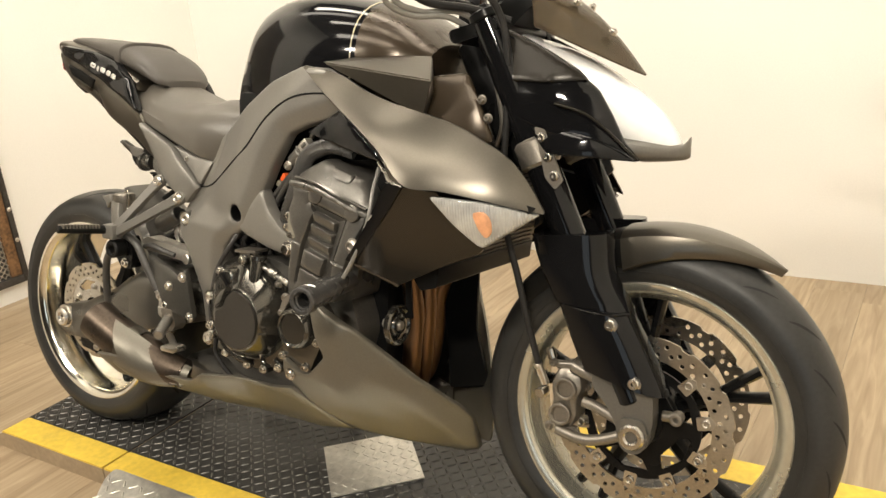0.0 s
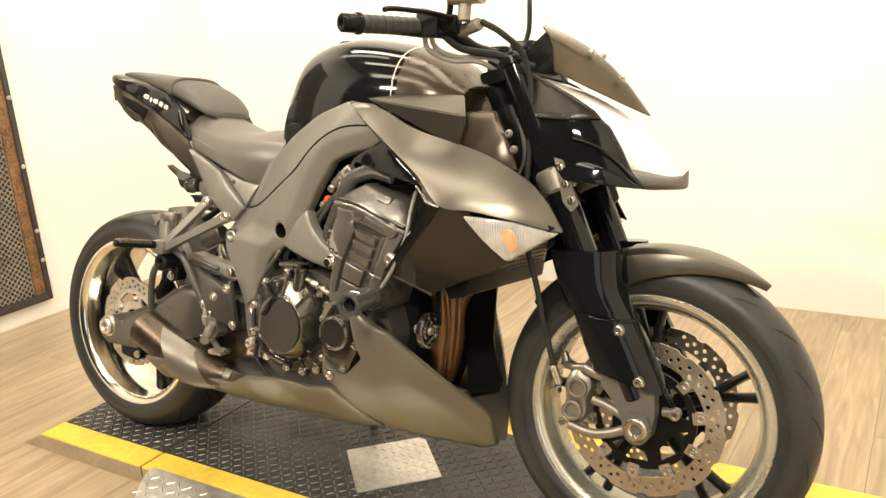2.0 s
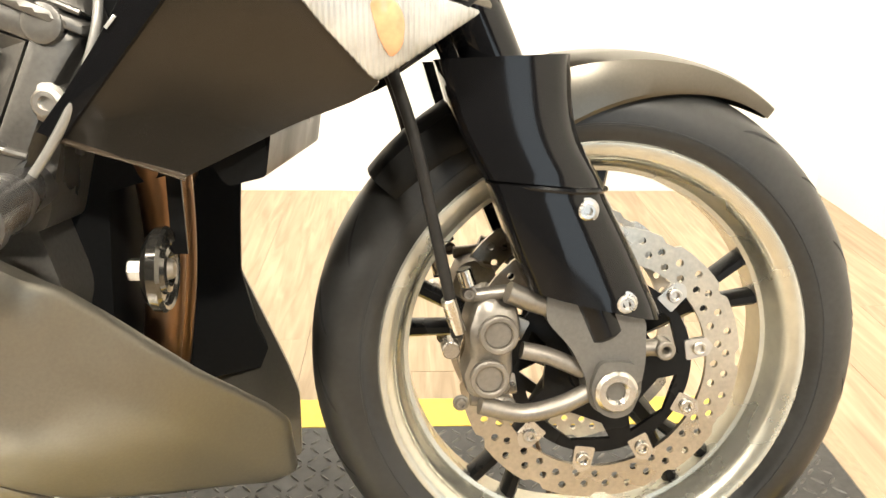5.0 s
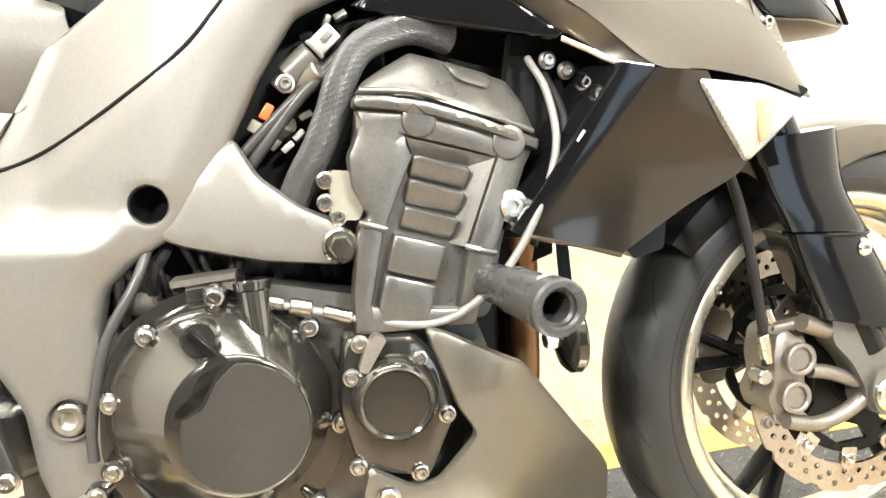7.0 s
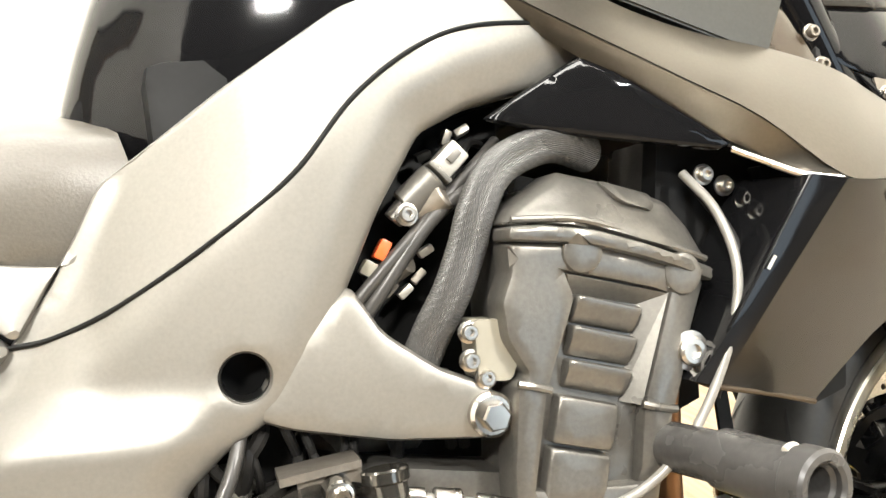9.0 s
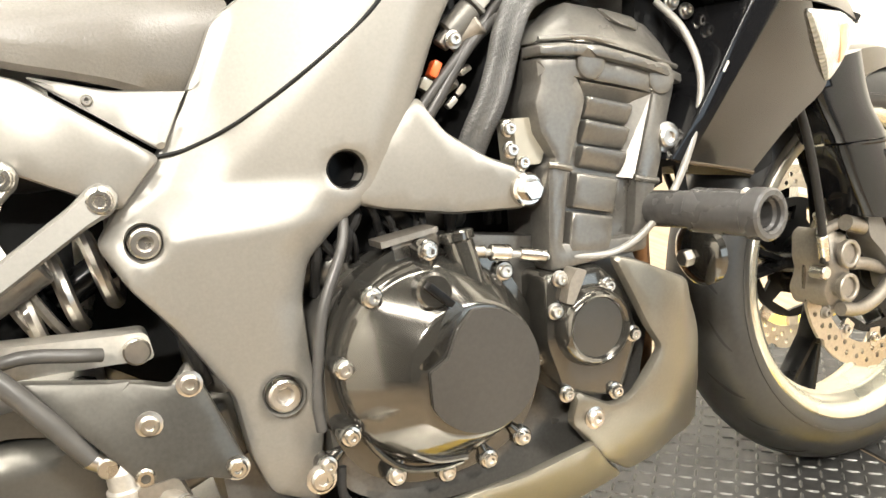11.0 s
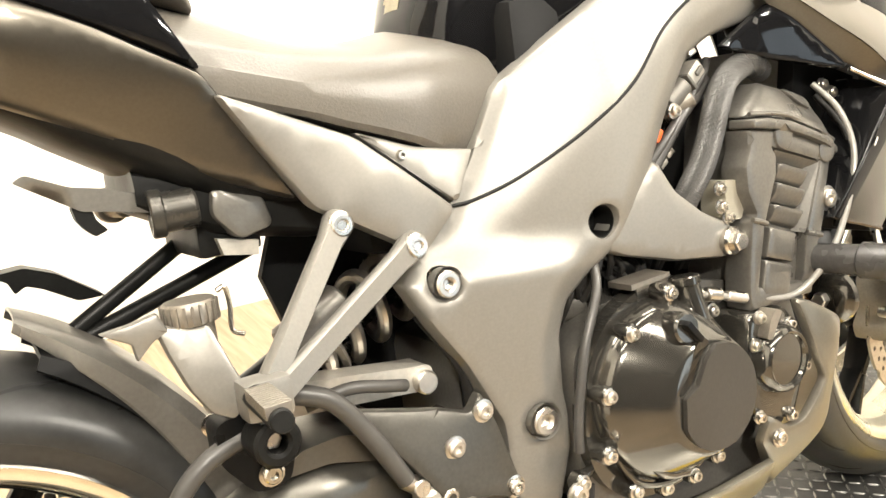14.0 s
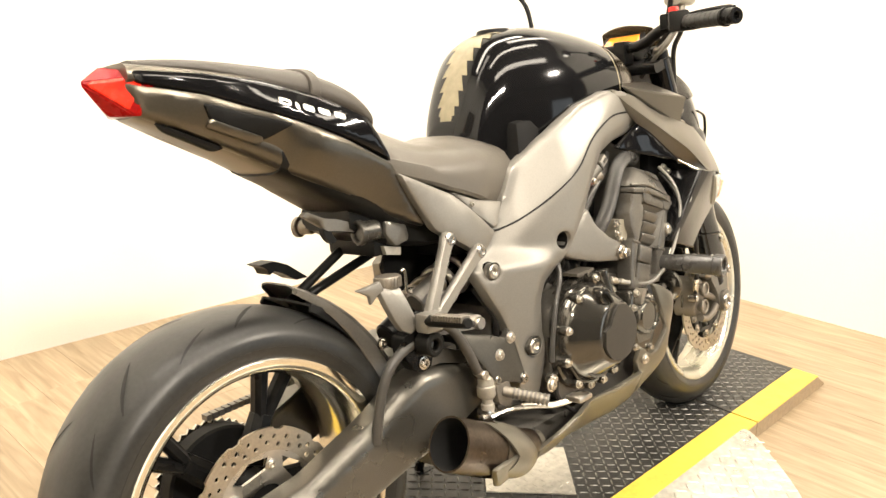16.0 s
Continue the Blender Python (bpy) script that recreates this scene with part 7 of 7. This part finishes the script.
# handlebar and controls
hb = steered("handlebar", tube(bmesh.new(), [(0.984, -0.374, 1.0240), (1.044, -0.255, 1.0250), (1.080, -0.175, 1.0270), (1.105, -0.115, 1.005), (1.125, -0.06, 0.998), (1.128, 0.0, 0.998), (1.125, 0.06, 0.998), (1.105, 0.115, 1.005), (1.080, 0.175, 1.0270), (1.044, 0.255, 1.0250), (0.984, 0.374, 1.0240)], 0.0125, 8, 18), BLACK, "black tapered handlebar")
for side in (-1, 1):
    a, b = Vector((0.996, side * 0.350, 1.0250)), Vector((1.050, side * 0.245, 1.0315))
    gr = steered("grip", rod(bmesh.new(), a, b, 0.0160, None, 28), RUBBER, "black rubber grip", hb)
    for k in range(7):
        p = a.lerp(b, 0.1 + 0.13 * k)
        steered("grip_rib", ring(bmesh.new(), p, p + (b - a).normalized() * 0.006, 0.0168, 0.015, 24), RUBBER, "", gr)
    steered("bar_end", ring(rod(bmesh.new(), a, a + (a - b).normalized() * 0.008, 0.0195, None, 28), a + (a - b).normalized() * 0.006, a + (a - b).normalized() * 0.038, 0.0165, 0.007, 28), BLACK, "", hb)
    steered("switch_housing", box(bmesh.new(), (-0.022, -0.020, -0.022), (0.022, 0.020, 0.022), 0.007, pose(1.058, side * 0.222, 1.037, 0, 0, side * 62)), PLASTIC, "", hb)
    steered("bar_clamp", box(bmesh.new(), (1.105, side * 0.045 - 0.016, 0.960), (1.148, side * 0.045 + 0.016, 1.016), 0.006), BLACK, "", hb)
    lev = steered("lever", tube(bmesh.new(), [(1.100, side * 0.205, 1.050), (1.088, side * 0.25, 1.052), (1.072, side * 0.290, 1.052), (1.052, side * 0.335, 1.050), (1.046, side * 0.350, 1.046)], 0.0068, 6, 12, 0.7), BLACK, "black hand lever", hb)
    steered("lever_clamp", box(bmesh.new(), (1.058, side * 0.190 - 0.015, 1.0240), (1.108, side * 0.190 + 0.015, 1.058), 0.006), BLACK, "", hb)
    mir = steered("mirror", tube(bmesh.new(), [(1.082, side * 0.185, 1.050), (1.088, side * 0.190, 1.085), (1.082, side * 0.202, 1.140), (1.062, side * 0.240, 1.190), (1.040, side * 0.270, 1.208)], 0.0058, 8, 12), BLACK, "black stalk mirror on the bar")
    steered("mirror_head", loft(bmesh.new(), [[(1.030 + dx, side * (0.300 + 0.055 * s * math.cos(2 * math.pi * k / 20)), 1.216 + 0.030 * s * math.sin(2 * math.pi * k / 20)) for k in range(20)] for dx, s in ((0.022, 0.45), (0.016, 0.85), (0.004, 1.0), (-0.004, 1.0), (-0.005, 0.92))]), BLACK, "", mir)
    steered("mirror_glass", loft(bmesh.new(), [[(1.030 + dx, side * (0.300 + 0.050 * math.cos(2 * math.pi * k / 20)), 1.216 + 0.026 * math.sin(2 * math.pi * k / 20)) for k in range(20)] for dx in (-0.005, -0.0062)]), MIRROR, "", mir)
steered("kill_switch", box(bmesh.new(), (1.038, -0.226, 1.052), (1.054, -0.208, 1.068), 0.003), RED_PAINT, "red kill switch", hb)
rs = steered("brake_reservoir", loft(bmesh.new(), [body_section(x, 1.122, 1.076, h, 4, 0.5, 24, -0.195) for x, h in ((1.092, 0.020), (1.098, 0.026), (1.150, 0.026), (1.156, 0.020))]), IVORY, "milky brake fluid reservoir")
steered("reservoir_cap", box(bmesh.new(), (1.088, -0.224, 1.122), (1.160, -0.166, 1.136), 0.004), PLASTIC, "", rs)
steered("reservoir_stand", rod(rod(bmesh.new(), (1.12, -0.195, 1.045), (1.122, -0.195, 1.078), 0.012), (1.10, -0.17, 1.03), (1.15, -0.19, 1.04), 0.012), CAST, "", rs)
for pts, r, mt in (([(1.060, -0.215, 1.0240), (1.062, -0.19, 0.998), (1.090, -0.155, 0.985), (1.14, -0.12, 0.985), (1.19, -0.09, 0.95)], 0.005, CABLE), ([(1.052, -0.222, 1.0240), (1.050, -0.20, 0.995), (1.08, -0.165, 0.978), (1.13, -0.13, 0.975), (1.18, -0.06, 0.93)], 0.005, CABLE), ([(1.150, -0.185, 1.045), (1.185, -0.165, 1.0240), (1.215, -0.13, 0.985), (1.23, -0.12, 0.90), (1.225, -0.12, 0.72)], 0.006, HOSE), ([(1.07, -0.2, 1.03), (1.10, -0.16, 1.0), (1.16, -0.12, 0.99), (1.22, -0.09, 0.97)], 0.007, HOSE), ([(1.07, 0.2, 1.03), (1.10, 0.16, 1.0), (1.16, 0.12, 0.99), (1.20, 0.07, 0.93)], 0.006, HOSE)):
    steered("control_cable", tube(bmesh.new(), pts, r, 8, 10), mt, "")
# stand on the far side
part("side_stand", tube(bmesh.new(), [(0.60, 0.165, 0.26), (0.605, 0.20, 0.16), (0.61, 0.25, 0.050)], 0.011, 6, 14), BLACK, bike, "black side stand")
part("stand_foot", box(bmesh.new(), (0.585, 0.225, 0.040), (0.64, 0.275, 0.052), 0.004), BLACK, bike)


# ---- platform under the motorcycle ----
plat = empty("display_platform", pose(0, 0, 0))
tagged(plat, "low black tread plate platform with yellow painted edges", "platform")
PX0, PX1, PY0, PY1, PZ = -0.225, 1.905, -0.272, 0.345, 0.05
SEAMS = [PX0, 0.200, 1.462, PX1]


def wedge(bm, x0, x1, y0, y1, z0, z1, low0=0.0, low1=0.0):
    """A block whose ends slope out to the floor by low0 and low1."""
    loft(bm, [[(x0 - low0, y, z0) if k < 2 else (x0, y, z1) for k, y in enumerate((y0, y1, y1, y0))], [(x1 + low1, y, z0) if k < 2 else (x1, y, z1) for k, y in enumerate((y0, y1, y1, y0))]])
    return bm


for k in range(3):
    a, b = SEAMS[k] + (0.003 if k else 0), SEAMS[k + 1] - (0.003 if k < 2 else 0)
    l0, l1 = (0.10 if k == 0 else 0), (0.075 if k == 2 else 0)
    sec = part("deck_section", wedge(bmesh.new(), a, b, PY0, PY1, 0.0, PZ - 0.004, l0, l1), TAN, plat, "bare edged deck section", smooth=False)
    part("deck_plate", wedge(bmesh.new(), a + 0.001, b - 0.001, -0.194, 0.265, PZ - 0.006, PZ, 0.008 if k == 0 else 0, 0.008 if k == 2 else 0), DECK, sec, "worn black tread plate", smooth=False)
    for y0, y1 in ((PY0 + 0.001, -0.195), (0.266, PY1 - 0.001)):
        part("yellow_edge", wedge(bmesh.new(), a + 0.001, b - 0.001, y0, y1, PZ - 0.006, PZ + 0.0005, 0.008 if k == 0 else 0, 0.008 if k == 2 else 0), YELLOW, sec, "yellow painted edge", smooth=False)


def tread_bars(bm, x0, x1, y0, y1, z, pitch, skip=None, size=(0.0108, 0.0029, 0.0020), place=None):
    """Raised lozenges of a tread plate, turned alternately."""
    rows = int((y1 - y0) / pitch)
    for j in range(rows):
        for i in range(int((x1 - x0) / pitch)):
            x, y = x0 + (i + 0.5) * pitch, y0 + (j + 0.5) * pitch
            if skip and skip(x, y):
                continue
            s = 1 if (i + j) % 2 else -1
            c, d = math.cos(radians(45)), math.sin(radians(45)) * s
            L, w, h = size
            pts = []
            for u, v, k in ((-1, 0, 0), (-0.45, -1, 0), (0.45, -1, 0), (1, 0, 0), (0.45, 1, 0), (-0.45, 1, 0), (-0.75, 0, 1), (0.75, 0, 1)):
                px, py = x + (u * L * c - v * w * d), y + (u * L * d + v * w * c)
                zz = z + h * k
                pts.append(bm.verts.new(place(px, py, h * k) if place else (px, py, zz)))
            a = pts
            bm.faces.new((a[0], a[1], a[6])), bm.faces.new((a[1], a[2], a[7], a[6])), bm.faces.new((a[2], a[3], a[7]))
            bm.faces.new((a[3], a[4], a[7])), bm.faces.new((a[4], a[5], a[6], a[7])), bm.faces.new((a[5], a[0], a[6]))
    return bm


tb = part("tread_bar", tread_bars(bmesh.new(), PX0 + 0.004, PX1 - 0.004, -0.192, 0.263, PZ - 0.0002, 0.0215, lambda x, y: min(abs(x - 0.2), abs(x - 1.462)) < 0.012), TREAD, plat, "raised bars of the tread plate")
tagged(tb, "", "", "", "stuff")
# loose square of bright tread plate that lies under the machine
ang, cx, cy, hs = radians(44), 0.800, 0.010, 0.103
sq = slab(bmesh.new(), [(-hs, -hs), (hs, -hs), (hs, hs * 0.82), (hs * 0.86, hs), (-hs, hs)], -0.0015, 0.0015)
spl = empty("loose_plate", Matrix.Translation((cx, cy, PZ + 0.004)) @ pose(0, 0, 0, 0, 0, 44))
tagged(spl, "square of bright aluminium tread plate lying on the platform", "metal plate")
part("sheet", moved(sq, pose(0, 0, 0, -90, 0, 0)), ALU_PLATE, spl, smooth=False)
tagged(part("tread_bar", tread_bars(bmesh.new(), -hs, hs, -hs, hs, 0.0014, 0.0205, size=(0.009, 0.0022, 0.0009)), ALU_PLATE, spl), "", "", "", "stuff")
# bright ramp leaning on the platform's side
rampz = lambda x, y, h: (x, y, max(0.004, PZ + 0.004 - (-0.262 - y) * 0.105) + h)
outline = soften([(0.235, -0.262), (1.398, -0.262), (1.385, -0.30), (1.250, -0.46), (1.02, -0.66), (0.60, -0.66), (0.36, -0.46), (0.245, -0.30)], 0.05)
verts, faces, loops = cut(outline, (), 0.06)
bm = bmesh.new()
top = [bm.verts.new(rampz(v[0], v[1], 0)) for v in verts]
low = [bm.verts.new(rampz(v[0], v[1], -0.003)) for v in verts]
for f in faces:
    bm.faces.new([top[i] for i in f]), bm.faces.new([low[i] for i in reversed(f)])
for a, b in zip(loops[0], loops[0][1:] + loops[0][:1]):
    bm.faces.new((top[a], top[b], low[b], low[a]))
ramp = empty("side_ramp", pose(0, 0, 0))
tagged(ramp, "bright aluminium tread plate ramp against the platform", "ramp")
part("sheet", bm, ALU_PLATE, ramp, smooth=False)
tagged(part("tread_bar", tread_bars(bmesh.new(), 0.24, 1.39, -0.65, -0.265, 0, 0.0285, lambda x, y: not inside((x, y), outline), (0.012, 0.003, 0.0012), rampz), ALU_PLATE, ramp), "", "", "", "stuff")

# ---- mesh door on the side wall ----
door = empty("mesh_door", pose(W0, 0, 0))
tagged(door, "dark steel framed door with rusty expanded mesh", "door")
dy0, dy1, dz0, dz1 = -0.55, 0.490, 0.075, 2.15
for nm, lo, hi in (("stile", (0.002, dy1 - 0.022, dz0), (0.030, dy1, dz1)), ("stile", (0.002, dy0, dz0), (0.030, dy0 + 0.022, dz1)), ("rail", (0.002, dy0 + 0.022, dz0), (0.030, dy1 - 0.022, dz0 + 0.03)), ("rail", (0.002, dy0 + 0.022, dz1 - 0.03), (0.030, dy1 - 0.022, dz1))):
    part(nm, box(bmesh.new(), lo, hi, 0.003), DOOR_STEEL, door)
part("mesh_strip", box(bmesh.new(), (0.006, dy1 - 0.066, dz0 + 0.03), (0.022, dy1 - 0.022, dz1 - 0.03), 0.002), RUST, door, "rusty fixing strip")
part("mesh_strip", box(bmesh.new(), (0.006, dy0 + 0.022, dz0 + 0.03), (0.022, dy0 + 0.066, dz1 - 0.03), 0.002), RUST, door)
part("backing_sheet", box(bmesh.new(), (0.0015, dy0 + 0.066, dz0 + 0.03), (0.005, dy1 - 0.066, dz1 - 0.03)), DOOR_STEEL, door)
bm = bmesh.new()
my0, my1, mz0, mz1 = dy0 + 0.066, dy1 - 0.066, dz0 + 0.03, dz1 - 0.03
p = 0.024
for sgn in (1, -1):
    n = int((my1 - my0 + mz1 - mz0) / p) + 2
    for k in range(n):
        c = k * p
        a = (my0, mz0 + c) if c <= mz1 - mz0 else (my0 + c - (mz1 - mz0), mz1)
        b = (my0 + c, mz0) if c <= my1 - my0 else (my1, mz0 + c - (my1 - my0))
        if a[0] > my1 or b[1] > mz1:
            continue
        f = lambda q: (0.012 + 0.003 * sgn, q[0] if sgn > 0 else my0 + my1 - q[0], q[1])
        rod(bm, f(a), f(b), 0.0021, None, 5)
tagged(part("wire_mesh", bm, RUST_MESH, door, "expanded steel mesh"), "", "", "", "stuff")
for z in (0.25, 0.376, 0.647, 0.924, 1.2, 1.5, 1.8):
    part("bolt", bolt(bmesh.new(), (0.030, dy1 - 0.011, z), 0.007, (1, 0, 0)), STEEL, door)

# ---- floor planks ----
pw, pl = 0.152, 1.22
plank_mesh = bpy.data.meshes.new("plank")
bm = box(bmesh.new(), (-pw / 2 + 0.0003, -pl / 2 + 0.0003, -0.012), (pw / 2 - 0.0003, pl / 2 - 0.0003, 0.0), 0.0006)
bm.to_mesh(plank_mesh)
bm.free()
plank_mesh.materials.append(WOOD)
lay = random.Random(3)
for i in range(27):
    x = W0 - 0.06 + pw * (i + 0.5)
    y = D1 + 0.1 - lay.uniform(0.1, 1.2)
    while y > -3.4:
        ob = new("plank", plank_mesh)
        ob.parent = floor
        ob.location = (x, y + (0.5 * pl if y + pl / 2 < D1 + 0.1 else 0) * 0, lay.uniform(-0.0004, 0))
        y -= pl
    ob = new("plank", plank_mesh)
    ob.parent, ob.location = floor, (x, D1 + 0.1 + lay.uniform(0.0, 0.4) * 0 - 0.0, -0.0005)
